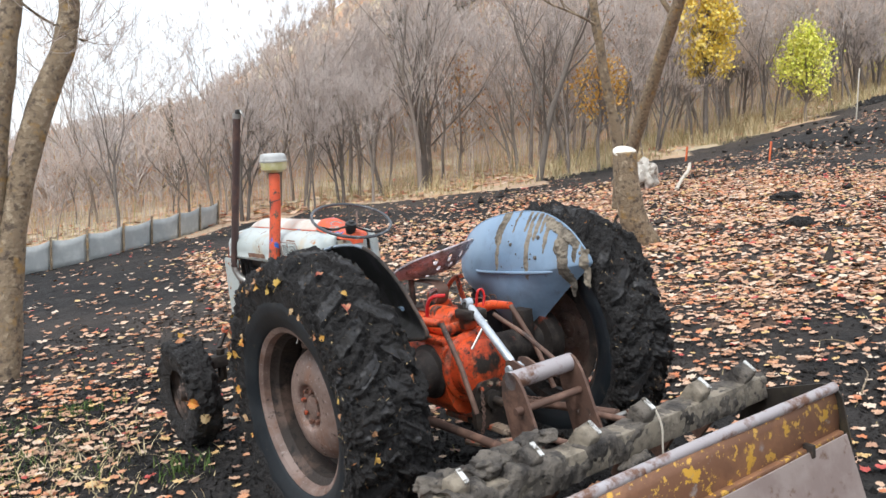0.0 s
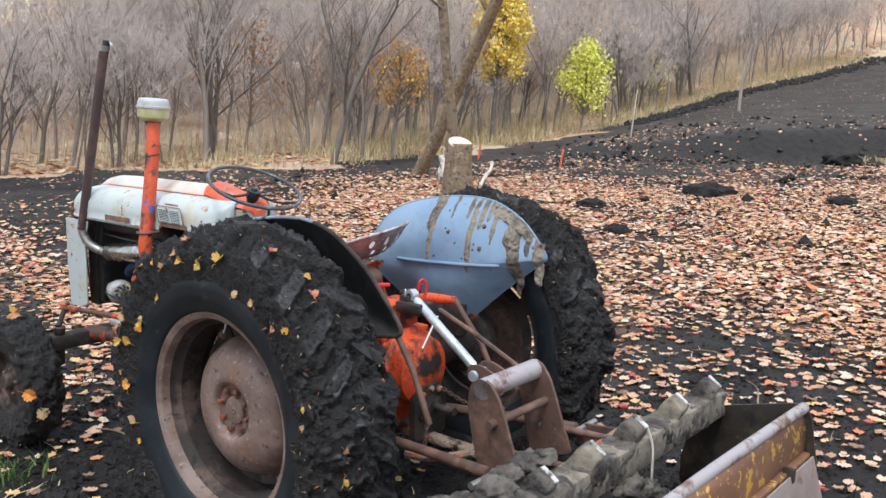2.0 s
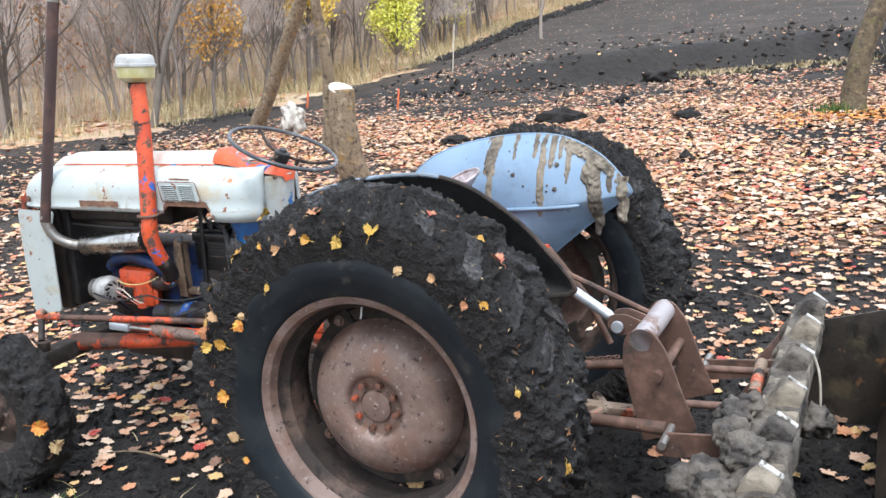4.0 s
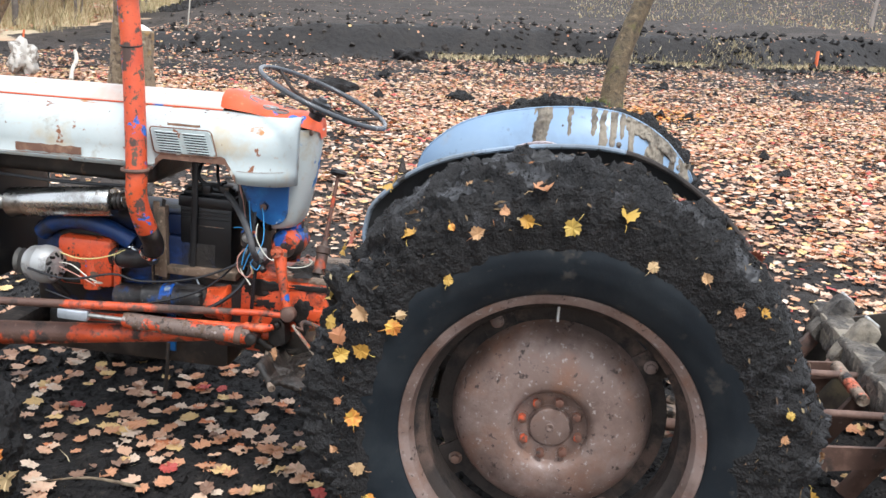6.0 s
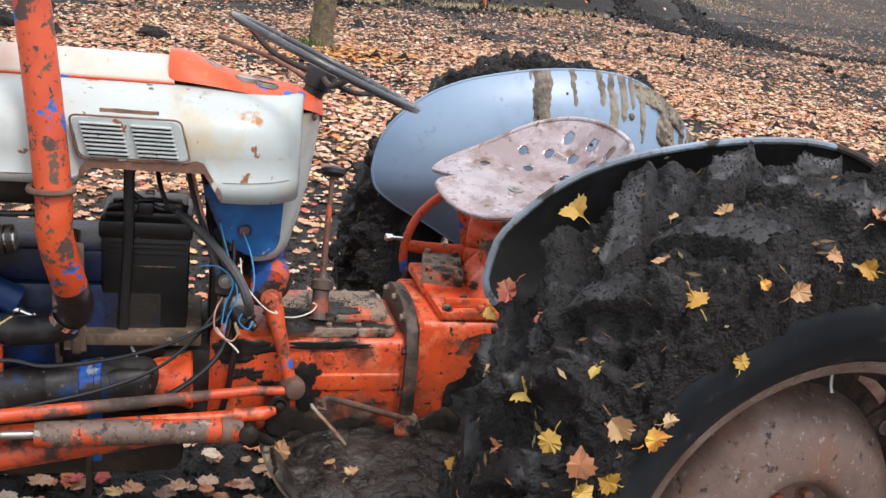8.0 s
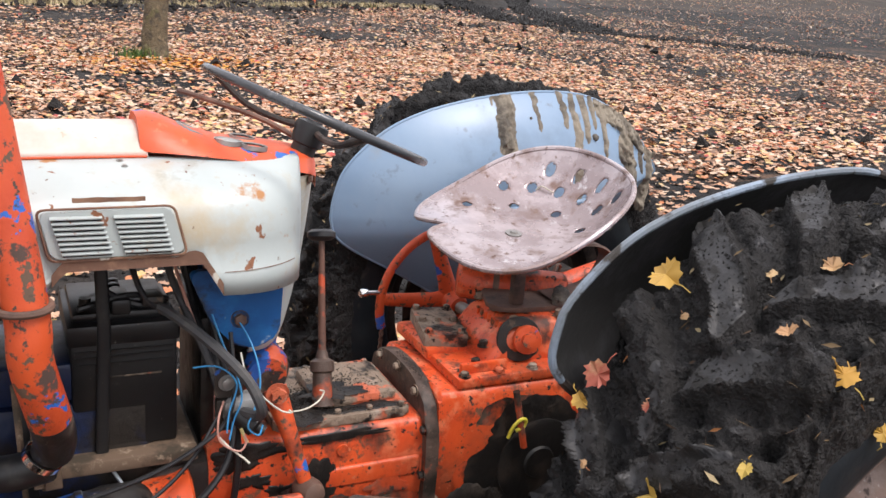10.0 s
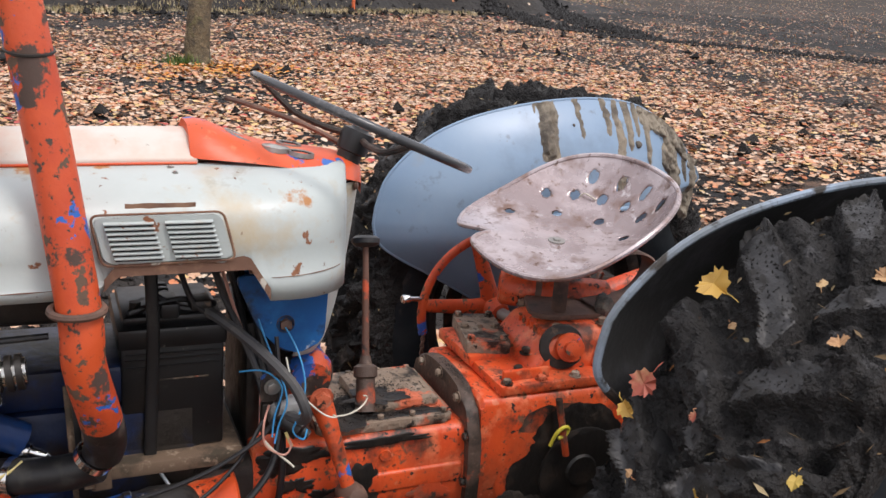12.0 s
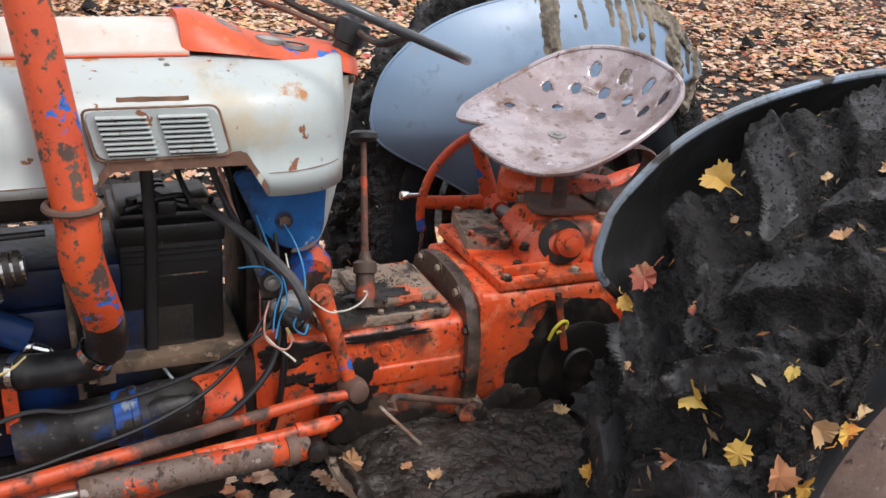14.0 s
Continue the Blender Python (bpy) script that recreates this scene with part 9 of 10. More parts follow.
bpart("mast_tube", tube([(-0.155, -0.695, 0.690), (0.20, -0.695, 0.690)], 0.040, 24), M_BOXPIPE, "scuffed cross tube of the mast")
bpart("mast_pin", tube([(-0.19, -0.755, 0.575), (0.23, -0.755, 0.575)], 0.017, 14), M_RUST)
for x in (-0.055, 0.015):
    bpart("top_ear", plate(rounded([(-0.555, 0.735), (-0.61, 0.745), (-0.70, 0.715), (-0.70, 0.68), (-0.58, 0.665), (-0.55, 0.69)], 0.015), "x", x - 0.005, 0.010, 0.002), M_RUST)
for x in (-0.30, 0.40):
    bpart("lower_lug", plate(rounded([(-0.77, 0.36), (-0.83, 0.35), (-1.09, 0.40), (-1.09, 0.46), (-0.80, 0.43)], 0.02), "x", x, 0.014, 0.003), M_RUST, "lower hitch lug")
    bpart("lower_pin", tube([(x - 0.06, -0.81, 0.415), (x + 0.09, -0.81, 0.415)], 0.014, 12), M_STEEL)
bpart("brace_bar", tube([(0.17, -0.70, 0.66), (0.20, -0.40, 0.77), (0.16, -0.22, 0.86)], 0.011, 8), M_RUST, "thin rusty stay bar")
bpart("tie_rag", tube(smooth_line([(0.155, -1.21, 0.60), (0.165, -1.235, 0.52), (0.15, -1.245, 0.42), (0.17, -1.24, 0.33)], 5), 0.0045, 5), M_PALE, "pale strap hanging from the bar")
bpart("roller_pin", tube([(0.02, -1.04, 0.47), (0.30, -1.03, 0.48)], 0.022, 12), M_GREY_IRON)

# ---- trees ----
def limb(bm, p, d, length, r, rnd, depth, tips, bend=0.25, seg=6, up=0.25):
    """A wandering tapered limb that branches; returns nothing, collects twig tips."""
    n = 5 if depth > 1 else 4
    pts, rs = [Vector(p)], [r]
    d = Vector(d).normalized()
    end = r * (0.55 if depth > 0 else 0.22)
    kids = []
    for k in range(n):
        d = (d + Vector((rnd.uniform(-1, 1), rnd.uniform(-1, 1), rnd.uniform(-1, 1))) * bend + Vector((0, 0, up * 0.3))).normalized()
        pts.append(pts[-1] + d * length / n)
        rs.append(r + (end - r) * (k + 1) / n)
        if depth > 0 and k >= 1:
            kids.append((pts[-1].copy(), d.copy(), rs[-1]))
    tube(pts, rs, seg, bm, caps=False)
    tips.append((pts[-1].copy(), d.copy()))
    if depth > 0:
        for q, e, rr in kids:
            for _ in range(1 if rnd.random() < 0.75 else 2):
                side = Vector((rnd.uniform(-1, 1), rnd.uniform(-1, 1), rnd.uniform(-0.2, 0.8))).normalized()
                limb(bm, q, (e * 0.75 + side * 0.72 + Vector((0, 0, 0.18))), length * rnd.uniform(0.5, 0.80), rr * rnd.uniform(0.40, 0.58), rnd, depth - 1, tips, bend, max(3, seg - 2), up)
    return pts


def twig_mesh(tips, rnd, count, reach, width, mat):
    """Thin bare twigs at the limb ends, one mesh."""
    n = len(tips) * count
    rng = np.random.default_rng(int(rnd.random() * 1e6))
    c = np.repeat(np.array([t[0] for t in tips]), count, 0)
    d = np.repeat(np.array([t[1] for t in tips]), count, 0) * 0.6 + rng.normal(0, 0.55, (n, 3)) + np.array([0, 0, 0.35])
    d /= np.linalg.norm(d, axis=1, keepdims=True)
    l = rng.uniform(0.35, 1.0, (n, 1)) * reach
    s = np.cross(d, rng.normal(0, 1, (n, 3)))
    s /= np.linalg.norm(s, axis=1, keepdims=True)
    c = c - d * l * rng.uniform(0, 0.5, (n, 1))
    mid = c + d * l * 0.55 + s * l * 0.06
    p = np.stack([c - s * width, c + s * width, mid + s * width * 0.7, mid - s * width * 0.7, c + d * l], 1)
    tri = np.array([(0, 1, 2), (0, 2, 3), (3, 2, 4)])
    return grid_mesh("twigs", p.reshape(-1, 3), (np.arange(n)[:, None, None] * 5 + tri[None]).reshape(-1, 3), mat, smooth=False)


def leaf_cloud(tips, rnd, count, spread, size, mat):
    rng = np.random.default_rng(int(rnd.random() * 1e6))
    n = len(tips) * count
    c = np.repeat(np.array([t[0] for t in tips]), count, 0) + rng.normal(0, spread, (n, 3))
    u = rng.normal(0, 1, (n, 3))
    u /= np.linalg.norm(u, axis=1, keepdims=True)
    w = np.cross(u, rng.normal(0, 1, (n, 3)))
    w /= np.linalg.norm(w, axis=1, keepdims=True)
    s = rng.uniform(0.5, 1.1, (n, 1)) * size
    p = np.stack([c - u * s, c + w * s * 0.75, c + u * s, c - w * s * 0.75], 1)
    tri = np.array([(0, 1, 2), (0, 2, 3)])
    return grid_mesh("leaves", p.reshape(-1, 3), (np.arange(n)[:, None, None] * 4 + tri[None]).reshape(-1, 3), mat, smooth=False)


def bare_tree(seed, height, stems, label, group, bark, twig_count=5, leaves=None, leaf_count=6, leaf_size=0.05, spread=0.22, reach=0.9, twig_w=0.006, category="tree", girth=0.020):
    rnd = random.Random(seed)
    ob = tagged(new("bare_tree" if leaves is None else "leafy_tree"), label, category, group)
    bm, tips = bmesh.new(), []
    for s in range(stems):
        a = rnd.uniform(0, 6.28)
        lean = rnd.uniform(0.04, 0.16) if stems > 1 else rnd.uniform(0.0, 0.12)
        r = height * girth * rnd.uniform(0.7, 1.1)
        limb(bm, (0.12 * math.cos(a) * (stems > 1), 0.12 * math.sin(a) * (stems > 1), -0.25), (lean * math.cos(a), lean * math.sin(a), 1), height * rnd.uniform(0.52, 0.68), r, rnd, 3, tips, 0.14, 8, 0.12)
    part("trunk", bm, bark, ob, sharp=180)
    if twig_count:
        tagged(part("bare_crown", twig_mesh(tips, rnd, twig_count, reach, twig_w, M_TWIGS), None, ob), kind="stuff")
    if leaves is not None:
        part("crown", leaf_cloud(tips, rnd, leaf_count, spread, leaf_size, leaves), None, ob)
    return ob


def plant(ob, x, y, turn=0.0, scale=1.0):
    ob.matrix_world = pose(x, y, float(ground_z(x, y)), 0, 0, turn) @ Matrix.Diagonal((scale, scale, scale, 1))
    return ob


rnd = random.Random(5)
KINDS = [bare_tree(100 + k, h, st, "bare grey autumn tree at the edge of the woods", "bare trees of the woods", M_BARK_FAR, 24, girth=gi, reach=0.62, twig_w=0.0032, **(dict(leaves=M_CROWN_ORANGE, leaf_count=3, leaf_size=0.035, spread=0.25) if k in (1, 6) else {}))
         for k, (h, st, gi) in enumerate(((4.9, 1, 0.013), (4.3, 1, 0.010), (5.2, 1, 0.015), (3.8, 2, 0.009), (4.6, 1, 0.011), (5.4, 1, 0.012), (3.6, 1, 0.011)))]
spots = []
for k in range(900):
    x = rnd.uniform(-6, 84)
    y = float(edge_y(min(x, 70))) + 0.4 + abs(rnd.gauss(0, 1)) * 9
    if all((x - a) ** 2 + (y - b) ** 2 > 1.25**2 for a, b in spots) and not (x < 4.5 and y < 21):
        spots.append((x, y))
spots = spots[:245]
for k, (x, y) in enumerate(spots):
    src = KINDS[k % len(KINDS)]
    s = rnd.uniform(0.62, 1.15) * float(np.interp(math.degrees(math.atan2(x + 2.7, y + 3.6)), [8, 18, 26, 32], [0.46, 0.56, 0.92, 1.12]))
    if k < len(KINDS):
        plant(src, x, y, rnd.uniform(0, 360), s)
    else:
        m = pose(x, y, float(ground_z(x, y)), 0, 0, rnd.uniform(0, 360))
        ob = copy_thing(src, m)
        ob.matrix_world = m @ Matrix.Diagonal((s, s, s * rnd.uniform(0.9, 1.15), 1))

DARK = [bare_tree(150 + k, h, st, "dark bare tree standing at the woods' edge", "dark trees at the woods' edge", M_BARK_DARK, 12, girth=gi, reach=0.55, twig_w=0.0032)
        for k, (h, st, gi) in enumerate(((4.6, 1, 0.021), (4.2, 2, 0.017), (5.0, 1, 0.024), (3.6, 2, 0.019)))]
for k in range(34):
    x = 5.5 + 44 * (k + rnd.random()) / 34
    y = float(edge_y(x)) + rnd.uniform(0.2, 4.5)
    if 20.5 < x < 31.5:
        y = max(y, 20.5)
    s = rnd.uniform(0.8, 1.2) * float(np.interp(math.degrees(math.atan2(x + 2.7, y + 3.6)), [8, 18, 26, 32], [0.46, 0.56, 0.92, 1.1]))
    m = pose(x, y, float(ground_z(x, y)), rnd.uniform(-4, 4), rnd.uniform(-6, 6), rnd.uniform(0, 360)) @ Matrix.Diagonal((s, s, s, 1))
    if k < len(DARK):
        DARK[k].matrix_world = m
    else:
        copy_thing(DARK[k % len(DARK)], m).matrix_world = m

# far woods over the hill: stems and twig fans, joined
rng = np.random.default_rng(21)
n = 26000
x, y = rng.uniform(-60, 150, n), 27 + rng.gamma(1.5, 24, n)
keep = (y < 190) & (x > -0.6 * y)
x, y = x[keep], y[keep]
n, K = len(x), 24
h = rng.uniform(1.8, 4.2, n) * np.interp(x / y, [0.1, 0.35, 0.6], [0.75, 0.85, 1.15])
base = np.stack([x, y, ground_z(x, y)], -1)
a = rng.uniform(0, 2 * np.pi, (n, K))
el = rng.uniform(0.35, 1.35, (n, K))
d = np.stack([np.cos(a) * np.cos(el), np.sin(a) * np.cos(el), np.sin(el)], -1)
s0 = base[:, None] + np.array([0, 0, 1.0]) * (h[:, None] * rng.uniform(0.10, 0.75, (n, K)))[..., None]
ln = (h[:, None] * rng.uniform(0.25, 0.55, (n, K)))[..., None]
sd = np.cross(d, rng.normal(0, 1, (n, K, 3)))
sd /= np.linalg.norm(sd, axis=2, keepdims=True)
w = 0.012 + 0.00045 * np.hypot(x, y)[:, None, None] * rng.uniform(0.6, 1.4, (n, K, 1))
tri = np.stack([s0 - sd * w, s0 + sd * w, s0 + d * ln], 2)
V = tri.reshape(-1, 3)
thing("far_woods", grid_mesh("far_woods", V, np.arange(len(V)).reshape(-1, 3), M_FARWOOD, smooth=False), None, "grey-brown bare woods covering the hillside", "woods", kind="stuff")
# thin saplings between the trees
n = 16000
x = rng.uniform(-8, 80, n)
y = edge_y(x) + 2.5 + rng.gamma(1.8, 6.0, n)
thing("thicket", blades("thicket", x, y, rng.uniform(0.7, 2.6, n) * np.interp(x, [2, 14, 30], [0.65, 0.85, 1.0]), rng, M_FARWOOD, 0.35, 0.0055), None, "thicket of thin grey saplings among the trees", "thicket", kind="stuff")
# brush under the near trees
n = 9000
x = rng.uniform(-8, 80, n)
y = edge_y(x) + 1.0 + rng.gamma(1.8, 5.0, n)
thing("brush", blades("brush", x, y, rng.uniform(0.3, 1.5, n) * np.where(x < 16, 0.7, 1.0), rng, M_GRASS, 0.8, 0.006), None, "thin bare saplings and brush under the trees", "brush", kind="stuff")
x = rng.uniform(-4, 84, 20000)
y = edge_y(x) + 0.2 + rng.gamma(1.6, 4.0, len(x))
thing("woods_litter", leaf_field("woods_litter", x, y, rng.uniform(0.0, 0.04, len(x)), rng.uniform(0.12, 0.30, len(x)), FAR_LEAF[::2], rng, 0.3, 0.5), None, "orange-brown leaf floor of the woods", "leaf litter", kind="stuff")

# trees in colour: a clear trunk, upswept branches and clumps of leaves with gaps
def leafy_tree(seed, x, y, low, high, width, mat, label, clumps, per, leaf):
    rnd = random.Random(seed)
    rng = np.random.default_rng(seed)
    ob = tagged(new("leafy_tree"), label, "tree", "trees still in leaf")
    bm = bmesh.new()
    line = smooth_line([(0, 0, -0.2), (0.05, 0.02, low * 0.5), (-0.03, 0.04, low), (0.04, -0.02, (low + high) / 2), (0.0, 0.03, high * 0.97)], 5)
    tube(line, list(np.linspace(0.10 if high > 4 else 0.06, 0.012, len(line))), 8, bm, caps=False)
    tips = []
    for k in range(clumps):
        f = rnd.random() ** 0.8
        z = low + (high - low) * f
        rad = width / 2 * (math.sin(math.pi * min(1, 0.18 + 0.8 * f)) ** 0.7) * rnd.choice((0.35, 0.6, 0.9, 1.0, 1.25)) * rnd.uniform(0.8, 1.1)
        a = rnd.uniform(0, 6.28)
        tip = Vector((rad * math.cos(a), rad * math.sin(a), z + rnd.uniform(-0.1, 0.25)))
        root = Vector((0, 0, max(low * 0.7, z - rad * 1.1 - 0.15)))
        tube([root, root.lerp(tip, 0.5) + Vector((0, 0, -0.06)), tip], [0.016, 0.010, 0.004], 5, bm, caps=False)
        tips.append((tip, Vector((0, 0, 1))))
    part("trunk", bm, M_BARK_FAR, ob, sharp=180)
    tagged(part("crown", leaf_cloud(tips, rnd, per, width * 0.085 + 0.04, leaf, mat), None, ob), kind="stuff")
    plant(ob, x, y, seed * 40)


leafy_tree(11, 22.5, 16.3, 2.3, 5.8, 1.6, M_CROWN_YELLOW, "slender tree with bright yellow autumn leaves", 130, 44, 0.075)
leafy_tree(12, 16.0, 14.9, 1.5, 3.2, 1.3, M_CROWN_GOLD, "small tree with sparse orange-yellow leaves", 60, 26, 0.050)
leafy_tree(13, 26.9, 15.4, 0.9, 3.2, 1.7, M_CROWN_GREEN, "low tree with lime-yellow leaves", 110, 36, 0.065)
leafy_tree(14, 14.8, 20.0, 1.2, 3.8, 1.8, M_CROWN_ORANGE, "tree holding sparse brown-orange leaves", 36, 10, 0.06)
leafy_tree(15, 20.0, 22.0, 1.4, 4.4, 1.9, M_CROWN_ORANGE, "tree holding sparse brown-orange leaves", 40, 10, 0.07)
leafy_tree(16, 41.0, 20.0, 0.8, 2.8, 1.8, M_CROWN_GREEN, "low tree with lime-yellow leaves", 30, 14, 0.08)


def conifer(seed, x, y, h):
    rng = np.random.default_rng(seed)
    n = 420
    t = rng.uniform(0.08, 1, n) ** 0.8
    a = rng.uniform(0, 2 * np.pi, n)
    r = (1 - t) * h * 0.22 * rng.uniform(0.5, 1.1, n)
    top = np.stack([0 * a, 0 * a, t * h], -1)
    tip = np.stack([r * np.cos(a), r * np.sin(a), t * h - r * 0.5], -1)
    q = np.stack([-np.sin(a), np.cos(a), 0 * a], -1) * (0.25 * r + 0.08)[:, None]
    p = np.stack([top, (top + tip) / 2 + q, tip, (top + tip) / 2 - q], 1)
    ob = tagged(new("fir_tree"), "dark green fir standing on the hill", "fir tree", "firs on the hill")
    part("crown", grid_mesh("crown", p.reshape(-1, 3), np.arange(n * 4).reshape(-1, 4), M_CONIFER, smooth=False), None, ob)
    part("trunk", tube([(0, 0, -0.3), (0, 0, h * 0.9)], [0.02 * h, 0.004 * h], 6), M_BARK_FAR, ob)
    plant(ob, x, y)


for k, (x, y, h) in enumerate(((58, 92, 11), (61, 95, 12), (66, 96, 11), (70, 94, 13), (55, 95, 9), (45, 86, 7), (10, 34, 4), (75, 60, 9), (82, 66, 10))):
    conifer(60 + k, x, y, h)


def near_trunk(name, lines, label, seed, extra=(), bark=None):
    """A near tree from measured stem lines: (points, radii)."""
    ob = tagged(new(name), label, "tree")
    rnd = random.Random(seed)
    for pts, rs in lines:
        line = smooth_line(pts, 8)
        radii = list(np.interp(np.linspace(0, 1, len(line)), np.linspace(0, 1, len(rs)), rs))
        bm = tube(line, radii, 26)
        for v in bm.verts:
            c = v.co
            q = noise.fractal(Vector((c.x * 9, c.y * 9, c.z * 3)), 1.0, 2.0, 3)
            v.co = c + Vector((noise.noise(c * 3), noise.noise(c * 3 + Vector((9, 0, 0))), 0)) * 0.018 + Vector((q, q * 0.7, 0)) * 0.006
        part("trunk", bm, bark or M_BARK, ob, sharp=180)
    tips = []
    for p, d, ln, r, depth in extra:
        bm = bmesh.new()
        limb(bm, p, d, ln, r, rnd, depth, tips, 0.18, 8, 0.3)
        part("branch", bm, M_BARK, ob, sharp=180)
    if tips:
        tagged(part("bare_crown", twig_mesh(tips, rnd, 4, 0.6, 0.004, M_TWIGS), None, ob), kind="stuff")
    return ob


gz = lambda x, y: float(ground_z(x, y))
# leaning tree with a sawn-off stem, right of the tractor
b = gz(6.3, 4.4)
forked = near_trunk("sawn_tree", [
    ([(6.45, 4.40, b - 0.35), (6.25, 4.40, b - 0.02), (6.08, 4.40, b + 0.25), (5.96, 4.40, b + 0.55), (5.89, 4.40, b + 0.9), (5.855, 4.39, b + 1.17)], [0.27, 0.215, 0.185, 0.165, 0.155, 0.15]),
    ([(6.18, 4.78, b + 0.45), (6.14, 4.74, b + 0.95), (6.04, 4.68, b + 1.32), (5.92, 4.66, b + 1.67), (5.81, 4.65, b + 2.01), (5.69, 4.65, b + 2.43), (5.55, 4.65, b + 3.03), (5.48, 4.65, b + 3.9), (5.5, 4.7, b + 5.6)], [0.10, 0.088, 0.072, 0.066, 0.062, 0.060, 0.054, 0.045, 0.025])],
    "leaning grey-brown tree with one sawn-off stem", 3,
    [((5.62, 4.62, b + 2.75), (-0.9, 0.1, 0.35), 0.9, 0.020, 2), ((5.50, 4.64, b + 3.6), (0.6, 0.4, 0.7), 1.6, 0.04, 2)])
part("sawn_face", lathe([(0.0, 0.150), (0.016, 0.150), (0.020, 0.142), (0.022, 0)], (5.855, 4.39, b + 1.165), (-0.35, -0.50, 1), 30), M_CUT, forked, "pale fresh sawn face")
b = gz(12.8, 11.1)
near_trunk("leaning_tree", [([(12.9, 11.3, b - 0.3), (12.80, 11.05, b + 0.1), (12.62, 10.55, b + 0.75), (12.35, 9.85, b + 1.80), (12.10, 9.20, b + 2.75), (11.85, 8.55, b + 3.7), (11.68, 8.1, b + 4.6), (11.6, 7.8, b + 5.8), (11.6, 7.6, b + 7.2)], [0.22, 0.17, 0.15, 0.135, 0.13, 0.125, 0.11, 0.08, 0.05])],
           "tall grey tree leaning over the slope", 5, [((11.95, 8.8, b + 3.35), (-0.8, 0.3, 0.9), 1.8, 0.06, 2), ((11.8, 8.45, b + 3.9), (0.9, 0.2, 0.5), 1.6, 0.05, 2), ((11.68, 8.1, b + 4.6), (0.3, 0.6, 1), 1.8, 0.06, 2)])
# tree beyond the right rear wheel
b = gz(13.1, -0.85)
near_trunk("slim_tree", [([(13.05, -0.80, b - 0.25), (13.10, -0.84, b + 0.12), (13.13, -0.86, b + 0.45), (13.2, -0.95, b + 1.0), (13.35, -1.2, b + 1.8), (13.5, -1.48, b + 2.6), (13.6, -1.65, b + 3.6), (13.8, -1.8, b + 5.5)], [0.27, 0.205, 0.185, 0.175, 0.16, 0.145, 0.11, 0.06])],
           "leaning tree trunk on the leafy slope", 8, [((13.55, -1.55, b + 2.9), (0.6, 0.5, 0.8), 2.4, 0.06, 2), ((13.7, -1.75, b + 4.4), (-0.6, -0.4, 0.8), 2.2, 0.05, 2)], M_BARK_MOSS)
x, y = rng.normal(13.0, 0.14, 300), rng.normal(-0.62, 0.16, 300)
thing("trunk_moss_grass", blades("trunk_moss_grass", x, y, rng.uniform(0.06, 0.26, 300), rng, M_GREENGRASS, 0.4, 0.010), None, "green weeds at the foot of the tree", "weeds", kind="stuff")
# twin stems in front of the fence
b = gz(-1.2, 5.15)
near_trunk("twin_tree", [([(-1.33, 5.12, b - 0.3), (-1.26, 5.15, b + 0.0), (-1.22, 5.15, 0.2), (-1.17, 5.15, 1.01), (-1.11, 5.15, 1.47), (-1.03, 5.15, 1.77), (-0.95, 5.15, 2.1), (-0.86, 5.15, 2.39), (-0.78, 5.15, 2.6), (-0.71, 5.15, 2.78), (-0.67, 5.15, 2.98), (-0.64, 5.15, 3.3), (-0.7, 5.2, 4.4)], [0.15, 0.125, 0.12, 0.115, 0.115, 0.115, 0.115, 0.11, 0.11, 0.105, 0.10, 0.09, 0.05]),
                         ([(-1.36, 5.2, b - 0.1), (-1.33, 5.22, 1.0), (-1.25, 5.2, 2.0), (-1.20, 5.15, 2.5), (-1.15, 5.15, 2.9), (-1.12, 5.15, 3.2), (-1.1, 5.2, 4.4)], [0.12, 0.11, 0.10, 0.10, 0.095, 0.09, 0.05])],
           "twin-stemmed tree with ochre-stained bark", 13, [((-1.10, 5.15, 3.25), (0.6, 0.1, -0.5), 0.7, 0.014, 2), ((-0.67, 5.15, 2.85), (1, 0.1, 0.3), 0.10, 0.012, 0)])
# far trunks above the bank
for k, (x, y, h) in enumerate(((44.0, -14.6, 6.0), (36.0, 13.0, 6.0), (60.0, -6.0, 7.0), (70, -20, 7))):
    plant(bare_tree(200 + k, h, 1, "lone bare tree above the bank", "lone trees", M_BARK_FAR, 4, girth=0.02), x, y)

# tall thin trees by the fence
for k, (x, y, h) in enumerate(((3.1, 17.2, 4.6), (6.0, 20.5, 3.6), (2.0, 24.0, 5.0), (5.0, 26.0, 5.5), (8.2, 23.0, 5.5), (0.2, 23.0, 4.0))):
    plant(bare_tree(300 + k, h, 1, "thin bare tree behind the fence", "trees behind the fence", M_BARK_FAR, 6, girth=0.014), x, y, k * 70)

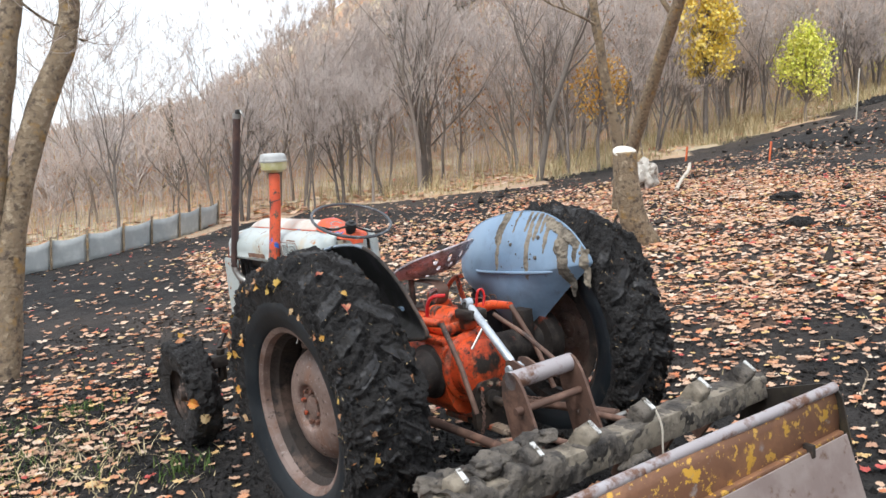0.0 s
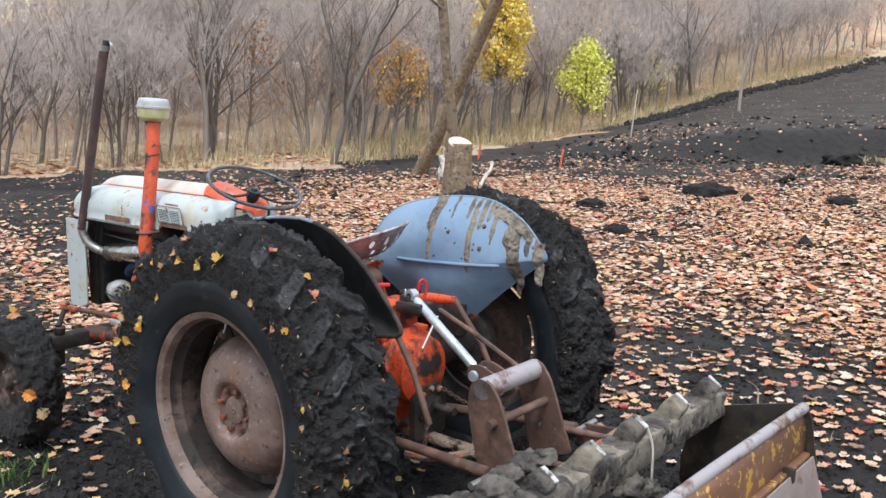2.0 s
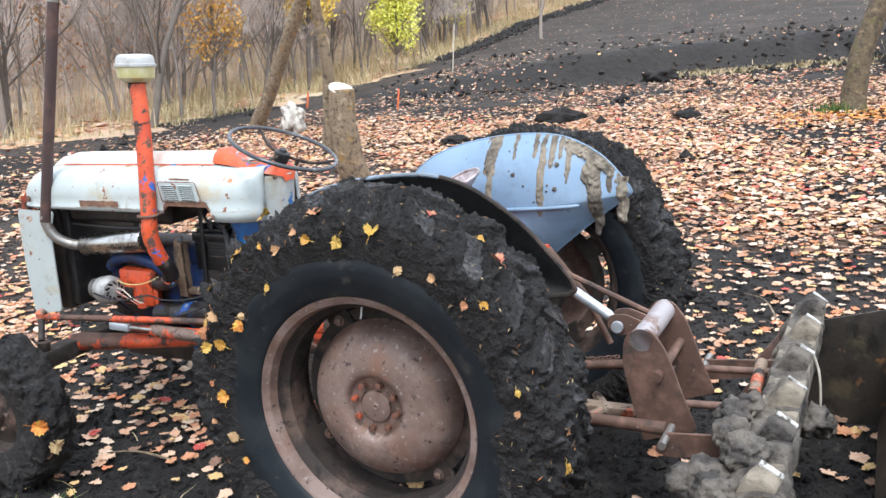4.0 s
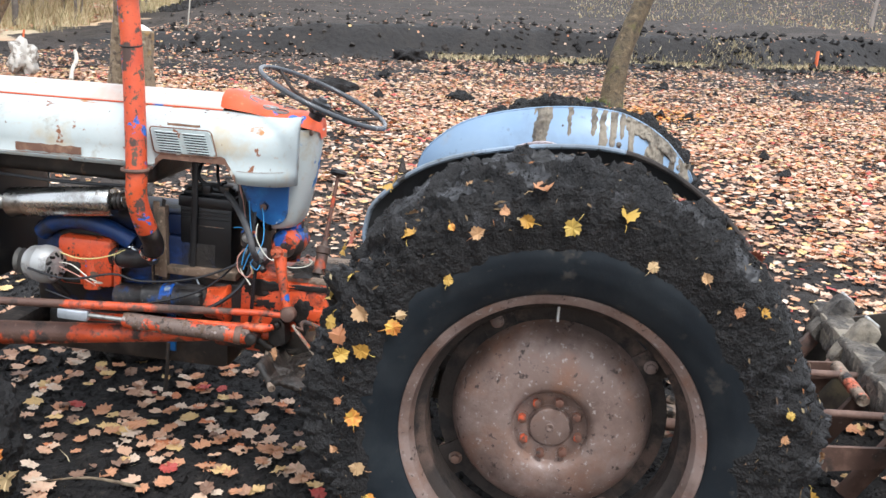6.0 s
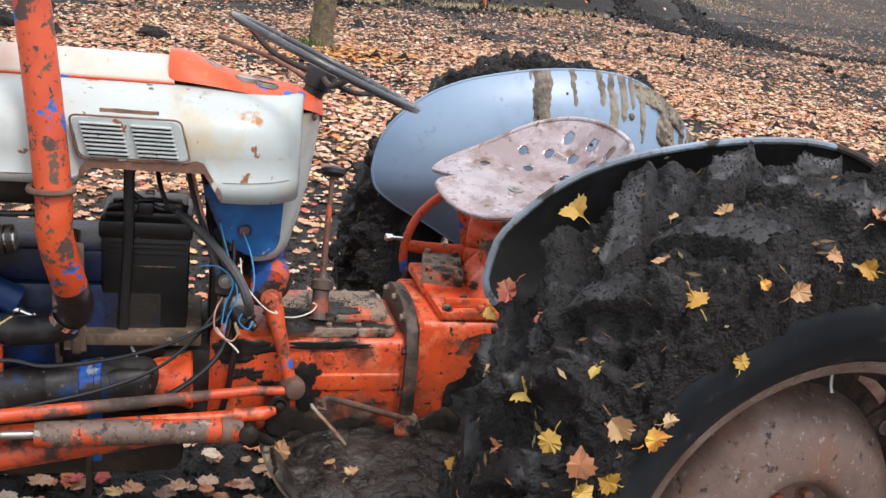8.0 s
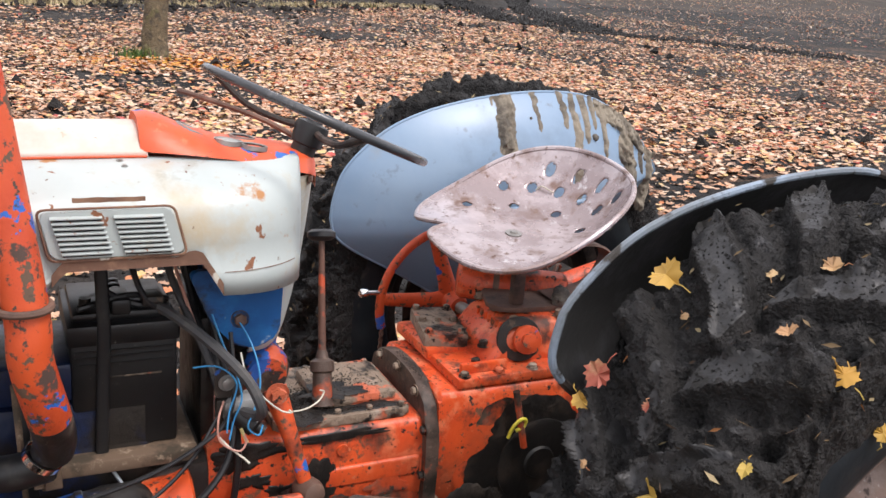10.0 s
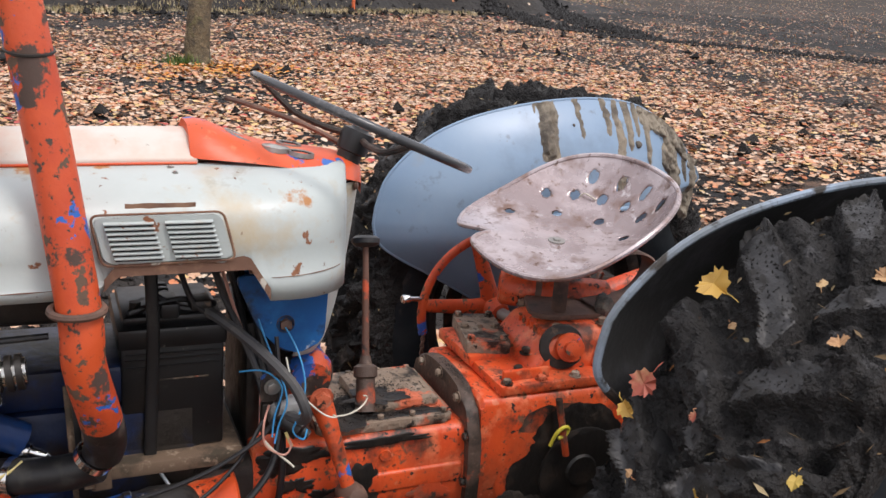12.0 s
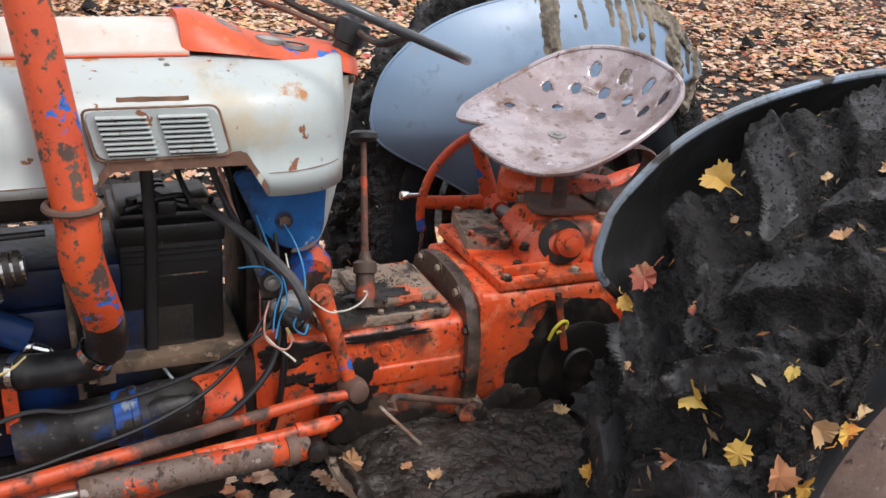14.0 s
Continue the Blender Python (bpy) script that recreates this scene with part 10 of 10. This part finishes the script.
# ---- silt fence ----
fence = tagged(new("silt_fence"), "low grey fabric fence on wooden stakes", "fence")
posts = [(-3.0, 13.2), (-1.6, 14.2), (-0.4, 14.9), (0.72, 15.4), (1.35, 15.6), (2.1, 15.8), (2.95, 16.2), (3.75, 16.8), (4.6, 17.4), (5.4, 18.2), (6.15, 18.9)]
for k, (x, y) in enumerate(posts):
    z = gz(x, y)
    part("fence_post", block((x - 0.02, y - 0.02, z - 0.2), (x + 0.02, y + 0.02, z + 0.62 + 0.12 * rnd.random()), 0.004), M_BARK, fence)
for k, ((xa, ya), (xb, yb)) in enumerate(zip(posts, posts[1:])):
    bm, rows = bmesh.new(), []
    for i in range(9):
        t = i / 8
        x, y = xa + (xb - xa) * t, ya + (yb - ya) * t + 0.035
        sag = 0.06 * math.sin(math.pi * t)
        rows.append([bm.verts.new((x, y + 0.02 * math.sin(7 * t + j), gz(x, y) - 0.04 + (0.62 - sag) * j / 4)) for j in range(5)])
    for r0, r1 in zip(rows, rows[1:]):
        for j in range(4):
            bm.faces.new((r0[j], r0[j + 1], r1[j + 1], r1[j]))
    ob = part("fabric_panel", bm, M_FABRIC, fence)
    mod = ob.modifiers.new("thickness", "SOLIDIFY")
    mod.thickness = 0.006

# ---- survey stakes, mounds and scraps ----
def stake(x, y, h, mat, label, r=0.022, lean=4):
    bm = block((-r, -r * 0.5, -0.15), (r, r * 0.5, h), 0.003)
    bmesh.ops.transform(bm, verts=bm.verts, matrix=pose(0, 0, 0, lean, lean * 0.5, 20))
    thing("survey_stake", bm, mat, label, "stake", "survey stakes", m=pose(x, y, gz(x, y)))


stake(15.9, 9.25, 0.50, M_STAKE, "bright orange survey stake in the soil", 0.035)
stake(17.1, 12.7, 0.40, M_STAKE, "bright orange survey stake in the soil", 0.035)
stake(22.6, 11.0, 1.50, M_PALE, "tall pale wooden survey stake", 0.030, 2)
stake(25.4, -7.4, 0.55, M_STAKE, "bright orange survey stake in the soil", 0.05)


def mound(x, y, rx, ry, h, seed, label="heap of fresh black soil among the leaves"):
    bm = bmesh.new()
    bmesh.ops.create_icosphere(bm, subdivisions=4, radius=1)
    for v in bm.verts:
        q = 1 + 0.22 * noise.fractal(v.co * 2.2 + Vector((seed * 3.0, 0, 0)), 1.0, 2.0, 5)
        v.co = Vector((v.co.x * rx * q, v.co.y * ry * q, max(-0.25, v.co.z) * h * q))
    thing("soil_mound", bm, M_SOIL, label, "soil mound", "soil mounds", m=pose(x, y, gz(x, y) - 0.02), sharp=180)


mound(10.3, 5.0, 0.30, 0.26, 0.14, 1)
mound(12.9, 4.1, 0.58, 0.48, 0.24, 2)
mound(7.75, 3.12, 0.22, 0.20, 0.16, 3)
mound(13.0, 1.8, 0.35, 0.25, 0.16, 4)
mound(20.5, 4.0, 0.7, 0.5, 0.3, 5)
# pale stump root and branch beside the forked tree
bm = bmesh.new()
bmesh.ops.create_icosphere(bm, subdivisions=4, radius=1)
for v in bm.verts:
    q = 1 + 0.8 * noise.fractal(v.co * 1.3 + Vector((4.0, 0, 0)), 1.0, 2.0, 4)
    v.co = Vector((v.co.x * 0.28 * q, v.co.y * 0.20 * q, v.co.z * 0.30 * q))
thing("pale_boulder", bm, M_STONE, "pale jagged rock on the dark soil", "rock", m=pose(11.7, 9.3, gz(11.7, 9.3) + 0.25), sharp=60)
thing("fallen_branch", tube(smooth_line([(11.5, 8.3, gz(11.5, 8.3) + 0.03), (11.9, 8.5, gz(11.9, 8.5) + 0.18), (12.2, 8.6, gz(12.2, 8.6) + 0.30), (12.5, 8.8, gz(12.5, 8.8) + 0.42)], 5), 0.035, 8), M_PALE, "pale broken branch on the soil", "branch")
thing("culvert_pipe", lathe([(0, 0.16), (0, 0.20), (1.7, 0.20), (1.7, 0.16)], (47.5, -18.2, gz(47.5, -18.2) + 0.25), (0.35, -0.9, 0.1), 20), M_CAPGREY, "pale pipe with a black end on the terrace", "pipe")
thing("pipe_end", lathe([(-0.5, 0.16), (-0.5, 0.23), (0.0, 0.23), (0, 0.16)], (47.5, -18.2, gz(47.5, -18.2) + 0.25), (0.35, -0.9, 0.1), 20), M_BLACK, "black collar of the pipe on the terrace", "pipe collar")
# twigs by the front wheel
for k, (x, y, a) in enumerate(((-1.3, 2.4, 140), (-0.35, 1.3, 100), (2.2, -0.9, 30), (3.0, -0.4, 80), (-0.9, -0.6, 40), (1.6, -2.2, 160))):
    c, s = math.cos(radians(a)), math.sin(radians(a))
    ln = 0.30 + 0.1 * (k % 3)
    pts = [(x + c * t * ln, y + s * t * ln + 0.02 * math.sin(5 * t + k), gz(x + c * t * ln, y + s * t * ln) + 0.02 + 0.03 * math.sin(3 * t)) for t in np.linspace(0, 1, 7)]
    thing("fallen_twig", tube(pts, [0.006, 0.006, 0.005, 0.005, 0.004, 0.003, 0.002], 6), M_BARK, "thin broken twig lying on the soil", "twig", "fallen twigs")
